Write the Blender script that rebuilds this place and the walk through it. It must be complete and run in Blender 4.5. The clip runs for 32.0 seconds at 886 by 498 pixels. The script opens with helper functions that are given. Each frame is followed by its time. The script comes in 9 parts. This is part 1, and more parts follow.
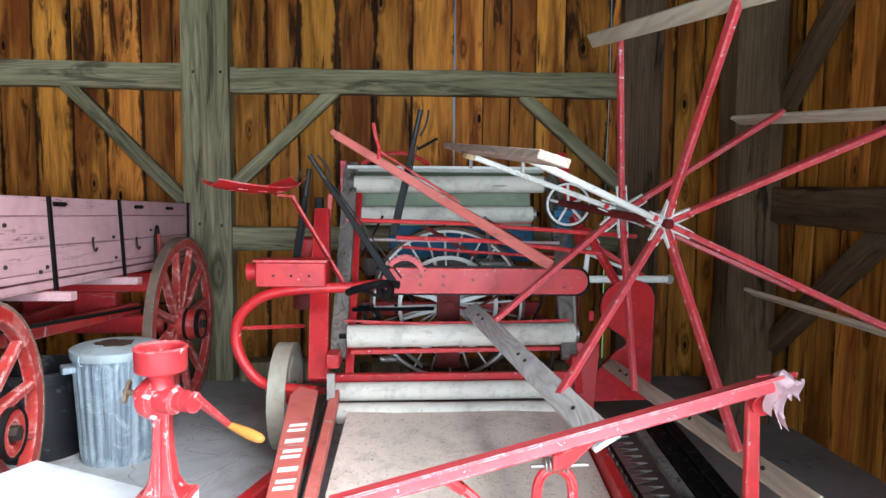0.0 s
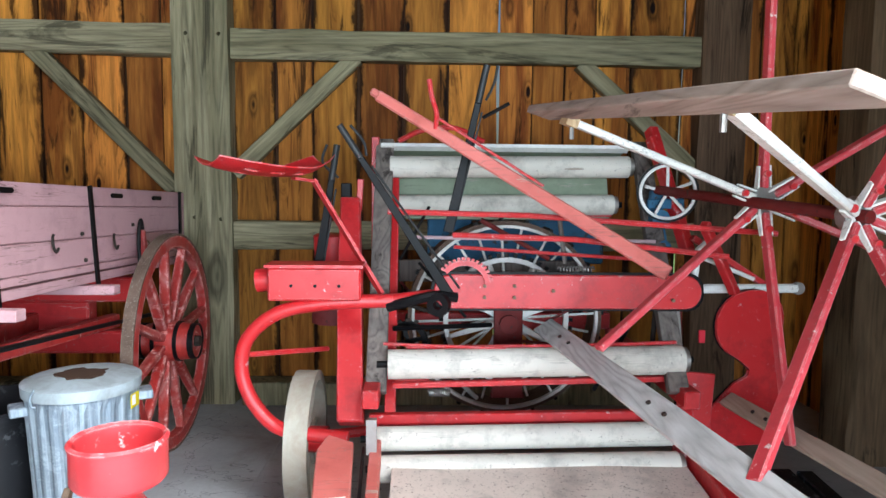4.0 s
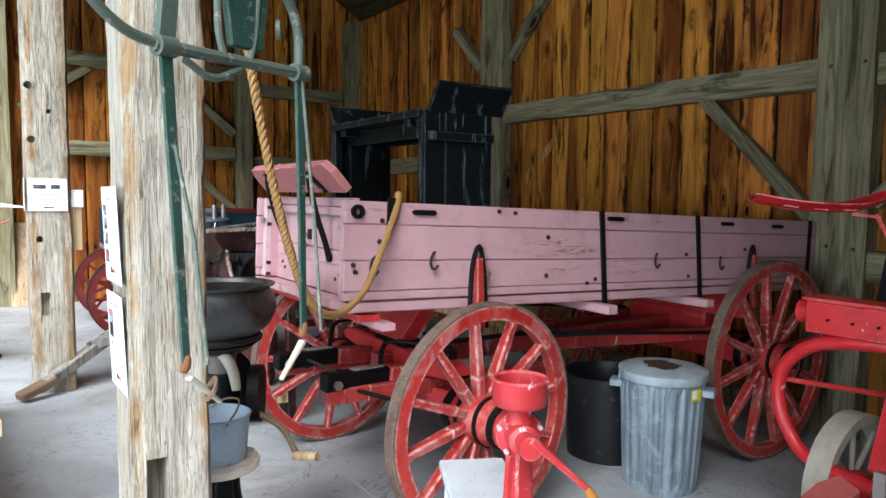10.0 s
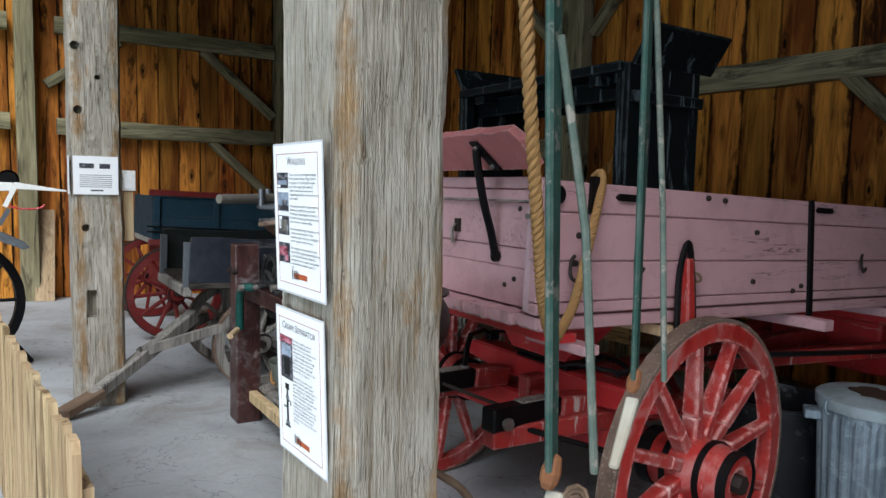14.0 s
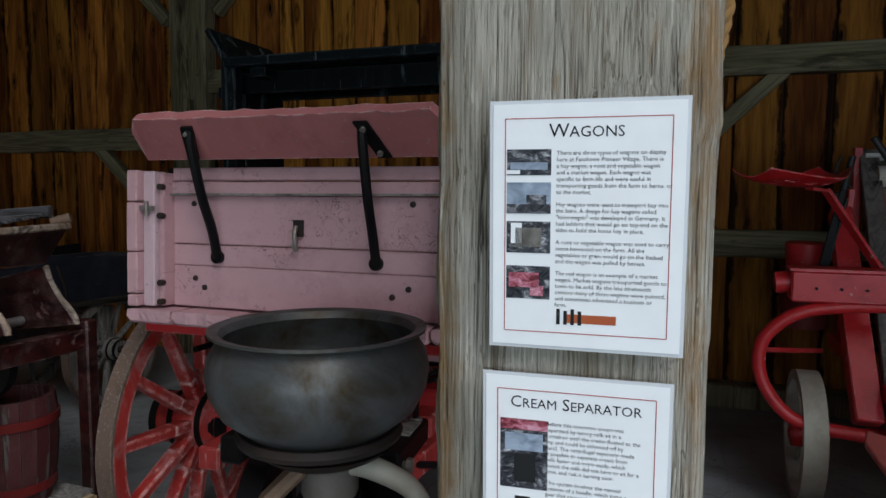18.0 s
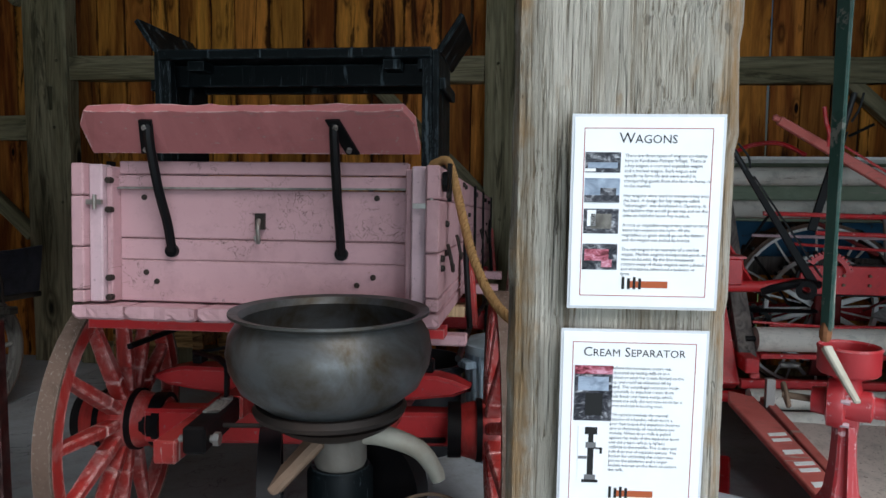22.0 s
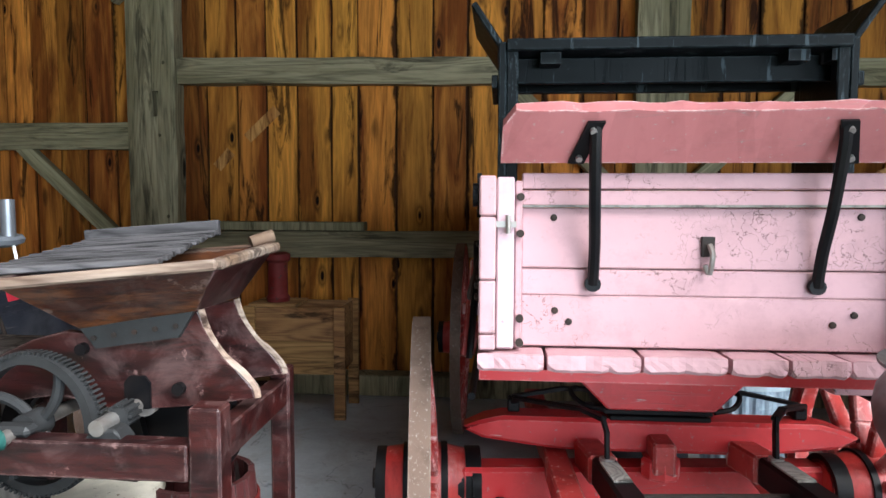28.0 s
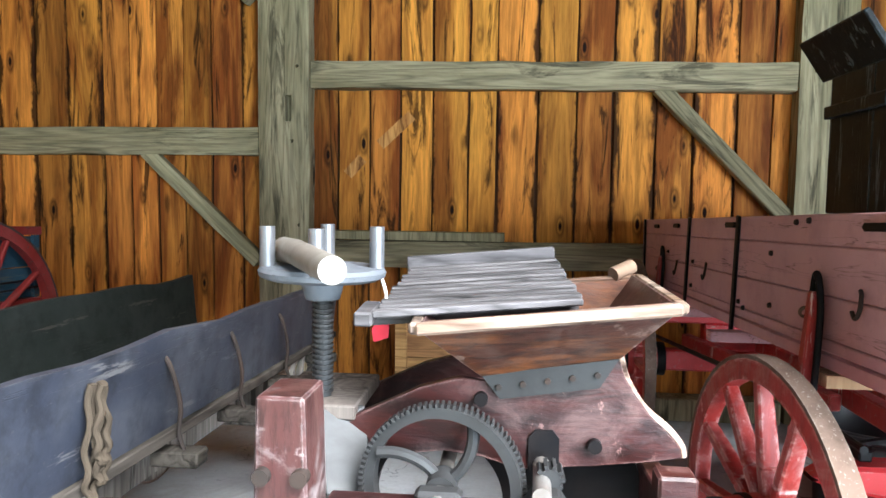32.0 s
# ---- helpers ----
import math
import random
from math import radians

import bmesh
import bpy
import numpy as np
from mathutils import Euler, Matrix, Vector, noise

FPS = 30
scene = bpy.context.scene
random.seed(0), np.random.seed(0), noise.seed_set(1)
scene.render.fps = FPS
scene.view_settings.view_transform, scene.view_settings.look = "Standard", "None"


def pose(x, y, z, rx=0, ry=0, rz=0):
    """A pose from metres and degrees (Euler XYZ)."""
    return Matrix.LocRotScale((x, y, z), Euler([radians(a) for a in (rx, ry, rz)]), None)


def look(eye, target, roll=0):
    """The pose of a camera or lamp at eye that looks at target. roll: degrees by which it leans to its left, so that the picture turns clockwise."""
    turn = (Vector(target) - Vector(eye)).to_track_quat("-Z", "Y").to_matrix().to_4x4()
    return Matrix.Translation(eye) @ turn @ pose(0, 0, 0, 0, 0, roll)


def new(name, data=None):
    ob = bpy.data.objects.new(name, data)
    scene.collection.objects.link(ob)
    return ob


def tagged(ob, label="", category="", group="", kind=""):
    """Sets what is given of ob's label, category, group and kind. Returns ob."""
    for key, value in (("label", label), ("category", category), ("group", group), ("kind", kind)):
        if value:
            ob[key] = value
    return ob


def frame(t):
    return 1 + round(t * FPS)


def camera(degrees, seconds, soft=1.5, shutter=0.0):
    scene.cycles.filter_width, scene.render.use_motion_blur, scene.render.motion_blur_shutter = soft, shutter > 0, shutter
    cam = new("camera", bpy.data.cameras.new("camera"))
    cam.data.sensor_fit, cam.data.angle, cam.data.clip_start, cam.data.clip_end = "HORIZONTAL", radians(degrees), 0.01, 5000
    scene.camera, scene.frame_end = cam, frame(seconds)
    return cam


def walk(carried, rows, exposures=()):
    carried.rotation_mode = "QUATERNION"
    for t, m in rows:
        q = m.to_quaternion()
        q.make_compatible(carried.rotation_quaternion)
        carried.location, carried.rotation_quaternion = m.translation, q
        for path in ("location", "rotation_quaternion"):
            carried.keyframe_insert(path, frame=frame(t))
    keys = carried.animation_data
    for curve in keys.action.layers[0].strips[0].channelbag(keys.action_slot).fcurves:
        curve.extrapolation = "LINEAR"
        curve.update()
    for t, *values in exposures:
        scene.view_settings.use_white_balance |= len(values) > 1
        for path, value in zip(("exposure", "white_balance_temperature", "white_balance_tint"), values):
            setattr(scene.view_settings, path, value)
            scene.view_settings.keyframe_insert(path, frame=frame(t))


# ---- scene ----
cam = camera(65.9, 32.0)
PATH = [
    (0, (0.149, -0.077, 1.521), (0.199, 1.915, 1.345), 0.5),
    (0.5, (0.13, 0.149, 1.54), (0.181, 2.139, 1.346), 0.5),
    (1, (0.062, 0.374, 1.548), (0.102, 2.365, 1.357), 0.9),
    (1.5, (-0.064, 0.584, 1.544), (-0.022, 2.574, 1.347), 0.8),
    (2, (-0.17, 0.717, 1.474), (-0.113, 2.708, 1.288), 0.8),
    (2.5, (-0.194, 0.754, 1.458), (-0.126, 2.744, 1.275), 0.7),
    (4.5, (-0.127, 0.888, 1.469), (-0.076, 2.878, 1.274), 0.3),
    (5, (-0.095, 0.872, 1.473), (-0.36, 2.845, 1.279), 0.6),
    (5.5, (-0.055, 0.859, 1.463), (-0.662, 2.755, 1.277), 0.7),
    (6, (-0.025, 0.779, 1.481), (-0.935, 2.55, 1.293), 0.9),
    (6.5, (0.081, 0.714, 1.5), (-1.063, 2.343, 1.306), 0.9),
    (7, (0.173, 0.706, 1.528), (-1.009, 2.306, 1.326), 0.7),
    (7.5, (0.293, 0.799, 1.538), (-0.9, 2.391, 1.33), 0.4),
    (8, (0.377, 0.857, 1.55), (-0.809, 2.454, 1.342), 1.0),
    (8.5, (0.484, 0.827, 1.556), (-0.805, 2.344, 1.359), 1.1),
    (9, (0.617, 0.771, 1.55), (-0.914, 2.047, 1.379), 1.1),
    (9.5, (0.736, 0.755, 1.54), (-0.924, 1.86, 1.384), 0.8),
    (10, (0.797, 0.786, 1.542), (-0.87, 1.879, 1.384), 0.6),
    (10.5, (0.87, 0.866, 1.523), (-0.8, 1.955, 1.36), 0.7),
    (11, (0.924, 0.9, 1.525), (-0.748, 1.986, 1.364), 0.8),
    (11.5, (0.936, 0.904, 1.532), (-0.744, 1.976, 1.369), 1.0),
    (12, (0.873, 0.897, 1.527), (-0.815, 1.956, 1.357), 1.2),
    (12.5, (0.658, 0.807, 1.524), (-1.026, 1.872, 1.349), 1.5),
    (13, (0.426, 0.754, 1.495), (-1.252, 1.828, 1.32), 1.2),
    (13.5, (0.112, 0.688, 1.473), (-1.557, 1.775, 1.295), 1.4),
    (14, (-0.204, 0.611, 1.478), (-1.876, 1.695, 1.303), 1.3),
    (14.5, (-0.457, 0.467, 1.495), (-2.127, 1.555, 1.324), 1.3),
    (16.5, (-1.045, 0.265, 1.475), (-2.531, 1.593, 1.314), 0.7),
    (17, (-1.12, 0.214, 1.467), (-2.309, 1.814, 1.31), 0.6),
    (17.5, (-1.185, 0.239, 1.454), (-2.017, 2.05, 1.289), 0.4),
    (18, (-1.296, 0.296, 1.454), (-1.944, 2.18, 1.287), 0.3),
    (18.5, (-1.362, 0.24, 1.455), (-1.909, 2.158, 1.3), 0.4),
    (19, (-1.431, 0.159, 1.444), (-1.567, 2.149, 1.296), 0.4),
    (19.5, (-1.452, 0.08, 1.429), (-1.447, 2.074, 1.272), 0.2),
    (20, (-1.458, 0.025, 1.396), (-1.444, 2.018, 1.228), 0.2),
    (20.5, (-1.454, 0.013, 1.403), (-1.455, 2.006, 1.235), 0.3),
    (21, (-1.477, 0.002, 1.437), (-1.488, 1.996, 1.274), 0.6),
    (21.5, (-1.523, 0.002, 1.455), (-1.553, 1.995, 1.29), 0.6),
    (22, (-1.576, 0.053, 1.446), (-1.793, 2.034, 1.273), 0.6),
    (22.5, (-1.658, 0.14, 1.452), (-2.236, 2.046, 1.264), 0.3),
    (23, (-1.761, 0.263, 1.479), (-2.357, 2.163, 1.291), 0.4),
    (23.5, (-1.855, 0.325, 1.47), (-2.44, 2.229, 1.294), 0.7),
    (24, (-1.983, 0.306, 1.475), (-2.551, 2.217, 1.311), 0.8),
    (24.5, (-2.151, 0.278, 1.484), (-2.574, 2.226, 1.316), 0.6),
    (26.5, (-2.544, 0.436, 1.424), (-2.704, 2.423, 1.261), 0.4),
    (27, (-2.644, 0.417, 1.446), (-2.81, 2.404, 1.293), 0.5),
    (27.5, (-2.77, 0.379, 1.456), (-2.938, 2.366, 1.306), 0.5),
    (28, (-2.873, 0.34, 1.463), (-3.041, 2.327, 1.312), 0.2),
    (28.5, (-2.944, 0.312, 1.462), (-3.107, 2.299, 1.307), 0.4),
    (29, (-3.062, 0.279, 1.471), (-3.222, 2.267, 1.319), 0.4),
    (29.5, (-3.147, 0.3, 1.47), (-3.314, 2.286, 1.309), 0.5),
    (30, (-3.263, 0.374, 1.484), (-3.434, 2.359, 1.313), 0.5),
    (30.5, (-3.38, 0.44, 1.493), (-3.551, 2.425, 1.326), 0.6),
    (31, (-3.519, 0.472, 1.504), (-3.695, 2.458, 1.348), 0.8),
    (31.5, (-3.704, 0.479, 1.521), (-3.894, 2.464, 1.369), 0.9),
    (32, (-3.891, 0.467, 1.525), (-4.092, 2.451, 1.376), 0.7),
]
EXPOSURES = [(0, 1.5), (1, 1.65), (2.5, 1.8), (5, 1.8), (6.0, 1.85), (7.0, 1.4), (7.4, 1.65), (8.4, 1.6), (9, 1.05), (9.8, 0.7), (11, 0.85), (12.5, 0.8), (13, 0.6), (13.5, 0.1), (14, -0.35), (14.5, -0.55), (16.5, 0.0), (17, -0.25), (17.5, -0.85), (18, -1.05), (19, -0.95), (21.5, -0.95), (22, -0.4), (22.5, 0.45), (23, 0.75), (24.5, 1.05), (28, 1.25), (29.5, 1.8), (31, 2.3), (32, 2.55)]
walk(cam, [(t, look(eye, target, roll)) for t, eye, target, roll in PATH], EXPOSURES)

# ---- light: an overcast-bright sky in front of the open shed ----
world = bpy.data.worlds.new("sky")
scene.world = world
world.use_nodes = True
wn = world.node_tree.nodes
sky = wn.new("ShaderNodeTexSky")
sky.sky_type = "NISHITA"
sky.sun_disc = False
sky.sun_elevation = radians(48)
sky.sun_rotation = radians(129)
sky.air_density, sky.dust_density, sky.ozone_density = 1.2, 3.0, 0.6
wn["Background"].inputs["Strength"].default_value = 0.02
world.node_tree.links.new(sky.outputs["Color"], wn["Background"].inputs["Color"])
sun_data = bpy.data.lights.new("sun", "SUN")
sun_data.energy, sun_data.angle, sun_data.color = 5.6, radians(48), (0.90, 0.95, 1.0)
sun = new("sun", sun_data)
sun.matrix_world = look((11, -8, 15.5), (0, 1, 0))

# the bright sky in front of the open side
def sky_panel(name, at, target, w, h, watts, tint):
    d = bpy.data.lights.new(name, "AREA")
    d.shape, d.size, d.size_y, d.energy, d.color = "RECTANGLE", w, h, watts, tint
    o = new(name, d)
    o.matrix_world = look(at, target)
    return o


sky_panel("sky_opening", (1.6, -3.2, 1.5), (0.6, 3.2, 1.2), 8.0, 1.4, 330, (0.71, 0.86, 1.0))

# ---- materials ----
def nd(nt, kind, **values):
    n = nt.nodes.new(kind)
    for k, v in values.items():
        n.inputs[k.replace("_", " ")].default_value = v
    return n


def ramp(nt, fac, stops):
    r = nt.nodes.new("ShaderNodeValToRGB")
    el = r.color_ramp.elements
    while len(el) < len(stops):
        el.new(0.5)
    for e, (p, c) in zip(el, stops):
        e.position, e.color = p, (*c, 1)
    nt.links.new(fac, r.inputs["Fac"])
    return r.outputs["Color"]


def mixc(nt, fac, a, b, mode="MIX"):
    m = nt.nodes.new("ShaderNodeMix")
    m.data_type, m.blend_type = "RGBA", mode
    for sock, v in ((m.inputs[0], fac), (m.inputs[6], a), (m.inputs[7], b)):
        if isinstance(v, bpy.types.NodeSocket):
            nt.links.new(v, sock)
        else:
            sock.default_value = v if isinstance(v, (int, float)) else (*v, 1)
    return m.outputs[2]


def math_node(nt, op, a, b=0.0, c=0.0):
    m = nt.nodes.new("ShaderNodeMath")
    m.operation = op
    for sock, v in zip(m.inputs, (a, b, c)):
        if isinstance(v, bpy.types.NodeSocket):
            nt.links.new(v, sock)
        else:
            sock.default_value = v
    return m.outputs[0]


def coords(nt, scale=(1, 1, 1), vary=True, rot=(0, 0, 0)):
    """Object coordinates, shifted by a random amount for each object."""
    tc = nt.nodes.new("ShaderNodeTexCoord")
    mp = nt.nodes.new("ShaderNodeMapping")
    mp.inputs["Scale"].default_value = scale
    mp.inputs["Rotation"].default_value = rot
    vec = tc.outputs["Object"]
    rnd = None
    if vary:
        oi = nt.nodes.new("ShaderNodeObjectInfo")
        rnd = oi.outputs["Random"]
        cx = nt.nodes.new("ShaderNodeCombineXYZ")
        for i, k in enumerate((37.0, 23.0, 51.0)):
            nt.links.new(math_node(nt, "MULTIPLY", rnd, k), cx.inputs[i])
        va = nt.nodes.new("ShaderNodeVectorMath")
        va.operation = "ADD"
        nt.links.new(vec, va.inputs[0])
        nt.links.new(cx.outputs[0], va.inputs[1])
        vec = va.outputs[0]
    nt.links.new(vec, mp.inputs["Vector"])
    return mp.outputs["Vector"], rnd


def noise_tex(nt, vec, scale, detail=4.0, rough=0.55, dist=0.0):
    n = nd(nt, "ShaderNodeTexNoise", Scale=scale, Detail=detail, Roughness=rough, Distortion=dist)
    nt.links.new(vec, n.inputs["Vector"])
    return n.outputs["Fac"]


def begin(name):
    m = bpy.data.materials.new(name)
    m.use_nodes = True
    m.node_tree.nodes["Principled BSDF"].inputs["Specular IOR Level"].default_value = 0.15
    return m, m.node_tree, m.node_tree.nodes["Principled BSDF"]


def bump(nt, bsdf, height, strength=0.4, distance=0.004):
    b = nd(nt, "ShaderNodeBump", Strength=strength, Distance=distance)
    nt.links.new(height, b.inputs["Height"])
    nt.links.new(b.outputs["Normal"], bsdf.inputs["Normal"])


def plank_wood(name, light, mid, dark, knots=True, grain_axis=2, grey=0.0, rough=0.75, knot_scale=1.6, contrast=0.5, wane=0.0, lines=0.55, freq=9.0, streaks=0.85):
    """Sawn boards: year rings drawn out along one axis and round the knots, resin streaks, and a tone of its own for each board.
    wane: half width at which the dark bark edge of a board begins."""
    m, nt, bs = begin(name)
    sc = [7.0, 7.0, 7.0]
    sc[grain_axis] = 0.42
    vec, rnd = coords(nt, tuple(sc))
    field = noise_tex(nt, vec, 1.0, 2, 0.5, 0.6)
    fine = noise_tex(nt, vec, 11.0, 4, 0.65)
    if knots:
        sk = [knot_scale * 2.6] * 3
        sk[grain_axis] = knot_scale
        vk, _ = coords(nt, tuple(sk))
        vo = nt.nodes.new("ShaderNodeTexVoronoi")
        vo.inputs["Scale"].default_value = 1.0
        nt.links.new(vk, vo.inputs["Vector"])
        kd = vo.outputs["Distance"]
        field = math_node(nt, "ADD", field, math_node(nt, "MULTIPLY", math_node(nt, "POWER", 2.718, math_node(nt, "MULTIPLY", kd, -7.0)), 0.45))
    rings = math_node(nt, "PINGPONG", math_node(nt, "MULTIPLY", field, freq), 0.5)
    rings = math_node(nt, "MULTIPLY", rings, 2.0)
    tone_mix = math_node(nt, "MULTIPLY_ADD", math_node(nt, "POWER", rings, 1.6), lines, math_node(nt, "MULTIPLY_ADD", fine, 1.0, -0.41))
    sc2 = [2.6, 2.6, 2.6]
    sc2[grain_axis] = 0.30
    vec2, _ = coords(nt, tuple(sc2))
    broad = noise_tex(nt, vec2, 1.7, 5, 0.62, 0.9)
    col = ramp(nt, broad, [(0.38, mid), (0.57, light)])
    col = mixc(nt, tone_mix, col, dark)
    col = mixc(nt, math_node(nt, "MULTIPLY", ramp(nt, noise_tex(nt, vec2, 2.6, 6, 0.66, 1.4), [(0.56, (0, 0, 0)), (0.64, (1, 1, 1))]), streaks), col, tuple(c * 0.35 for c in dark))
    if knots:
        k = ramp(nt, kd, [(0.06, (1, 1, 1)), (0.10, (0.25, 0.25, 0.25)), (0.14, (0.6, 0.6, 0.6)), (0.22, (0, 0, 0))])
        col = mixc(nt, k, col, tuple(c * 0.35 for c in dark))
    if wane:
        tc = nt.nodes.new("ShaderNodeTexCoord")
        sep = nt.nodes.new("ShaderNodeSeparateXYZ")
        nt.links.new(tc.outputs["Object"], sep.inputs[0])
        vw, _ = coords(nt, (3.0, 3.0, 1.3))
        wob = noise_tex(nt, vw, 2.0, 5, 0.7)
        e = math_node(nt, "ADD", math_node(nt, "ABSOLUTE", sep.outputs["X"]), math_node(nt, "MULTIPLY_ADD", wob, 0.16, -0.085))
        edge = ramp(nt, math_node(nt, "MULTIPLY", e, 1.0 / wane), [(0.86, (0, 0, 0)), (1.0, (1, 1, 1))])
        col = mixc(nt, math_node(nt, "MULTIPLY", edge, 0.9), col, tuple(c * 0.3 for c in dark))
    tone = math_node(nt, "MULTIPLY_ADD", rnd, contrast, 1.0 - contrast / 2)
    hs = nd(nt, "ShaderNodeHueSaturation", Saturation=1.0 - grey)
    nt.links.new(tone, hs.inputs["Value"])
    nt.links.new(math_node(nt, "MULTIPLY_ADD", math_node(nt, "FRACT", math_node(nt, "MULTIPLY", rnd, 7.31)), 0.012, 0.494), hs.inputs["Hue"])
    nt.links.new(col, hs.inputs["Color"])
    nt.links.new(hs.outputs["Color"], bs.inputs["Base Color"])
    bs.inputs["Roughness"].default_value = rough
    bump(nt, bs, math_node(nt, "ADD", math_node(nt, "MULTIPLY", tone_mix, -0.7), fine), 0.6, 0.005)
    return m


def hewn_wood(name, pale, mid, dark, warm, half):
    """A weathered hewn post: silver-grey fine grain, drying cracks, brown stains and warm wood on the worn corners."""
    m, nt, bs = begin(name)
    grain = noise_tex(nt, coords(nt, (230.0, 230.0, 4.5))[0], 1.0, 5, 0.72, 1.2)
    broad = noise_tex(nt, coords(nt, (4.0, 4.0, 1.6))[0], 1.5, 5, 0.62, 0.4)
    col = ramp(nt, broad, [(0.36, mid), (0.60, pale)])
    col = mixc(nt, ramp(nt, grain, [(0.36, (1, 1, 1)), (0.43, (0.5, 0.5, 0.5)), (0.49, (0.08, 0.08, 0.08)), (0.54, (0, 0, 0))]), col, dark)
    tc = nt.nodes.new("ShaderNodeTexCoord")
    sep = nt.nodes.new("ShaderNodeSeparateXYZ")
    nt.links.new(tc.outputs["Object"], sep.inputs[0])
    ax, ay = (math_node(nt, "ABSOLUTE", sep.outputs[k]) for k in ("X", "Y"))
    near = math_node(nt, "MINIMUM", math_node(nt, "SUBTRACT", ax, half[0]), math_node(nt, "SUBTRACT", ay, half[1]))
    wob = noise_tex(nt, coords(nt, (6.0, 6.0, 3.5))[0], 1.6, 6, 0.7)
    worn = ramp(nt, math_node(nt, "ADD", near, math_node(nt, "MULTIPLY_ADD", wob, 0.16, -0.048)), [(0.0, (0, 0, 0)), (0.03, (1, 1, 1))])
    patch = ramp(nt, noise_tex(nt, coords(nt, (9.0, 9.0, 3.0))[0], 1.4, 6, 0.7, 0.6), [(0.58, (0, 0, 0)), (0.66, (1, 1, 1))])
    col = mixc(nt, math_node(nt, "MAXIMUM", math_node(nt, "MULTIPLY", worn, 0.8), math_node(nt, "MULTIPLY", patch, 0.5)), col, warm)
    crackn = noise_tex(nt, coords(nt, (30.0, 30.0, 0.8))[0], 1.0, 4, 0.55, 0.3)
    crack = ramp(nt, math_node(nt, "ABSOLUTE", math_node(nt, "SUBTRACT", crackn, 0.5)), [(0.0, (1, 1, 1)), (0.018, (0, 0, 0))])
    gate = ramp(nt, noise_tex(nt, coords(nt, (6.0, 6.0, 1.5))[0], 1.3, 3, 0.6), [(0.45, (0, 0, 0)), (0.6, (1, 1, 1))])
    crack = math_node(nt, "MULTIPLY", crack, gate)
    pit = ramp(nt, noise_tex(nt, coords(nt, (60.0, 60.0, 22.0))[0], 1.0, 3, 0.6), [(0.68, (0, 0, 0)), (0.72, (1, 1, 1))])
    col = mixc(nt, math_node(nt, "MAXIMUM", math_node(nt, "MULTIPLY", crack, 0.8), math_node(nt, "MULTIPLY", pit, 0.5)), col, tuple(c * 0.2 for c in dark))
    streak = noise_tex(nt, coords(nt, (42.0, 42.0, 1.6))[0], 1.0, 5, 0.6, 0.8)
    col = mixc(nt, ramp(nt, streak, [(0.52, (0, 0, 0)), (0.62, (0.4, 0.4, 0.4)), (0.74, (0.65, 0.65, 0.65))]), col, tuple(0.75 * c + 0.25 * d for c, d in zip(dark, warm)))
    nt.links.new(col, bs.inputs["Base Color"])
    bs.inputs["Roughness"].default_value = 0.85
    chips = math_node(nt, "FRACT", math_node(nt, "MULTIPLY", noise_tex(nt, coords(nt, (11.0, 11.0, 3.6))[0], 1.0, 3, 0.5, 0.3), 6.0))
    relief = math_node(nt, "SUBTRACT", math_node(nt, "MULTIPLY", grain, 0.9), math_node(nt, "MAXIMUM", crack, math_node(nt, "MULTIPLY", streak, 0.6)))
    bump(nt, bs, math_node(nt, "MULTIPLY_ADD", chips, 0.8, relief), 1.0, 0.014)
    return m


def edge_wear(nt, radius, noise_out):
    """Worn edges: where the bevelled normal leaves the surface's own, broken up by noise."""
    bv = nt.nodes.new("ShaderNodeBevel")
    bv.samples = 3
    bv.inputs["Radius"].default_value = radius
    ge = nt.nodes.new("ShaderNodeNewGeometry")
    dt = nt.nodes.new("ShaderNodeVectorMath")
    dt.operation = "DOT_PRODUCT"
    nt.links.new(bv.outputs[0], dt.inputs[0])
    nt.links.new(ge.outputs["Normal"], dt.inputs[1])
    turn = ramp(nt, math_node(nt, "SUBTRACT", 1.0, dt.outputs["Value"]), [(0.015, (0, 0, 0)), (0.10, (1, 1, 1))])
    return math_node(nt, "MULTIPLY", turn, ramp(nt, noise_out, [(0.44, (0, 0, 0)), (0.56, (1, 1, 1))]))


def photo_mat(name, stops, scale=70.0):
    """A small colour print, too small to read: soft patches of its own colours."""
    m, nt, bs = begin(name)
    n = noise_tex(nt, coords(nt, (1.0, 1.6, 1.0))[0], scale, 5, 0.62, 0.8)
    nt.links.new(ramp(nt, n, stops), bs.inputs["Base Color"])
    bs.inputs["Roughness"].default_value = 0.35
    return m


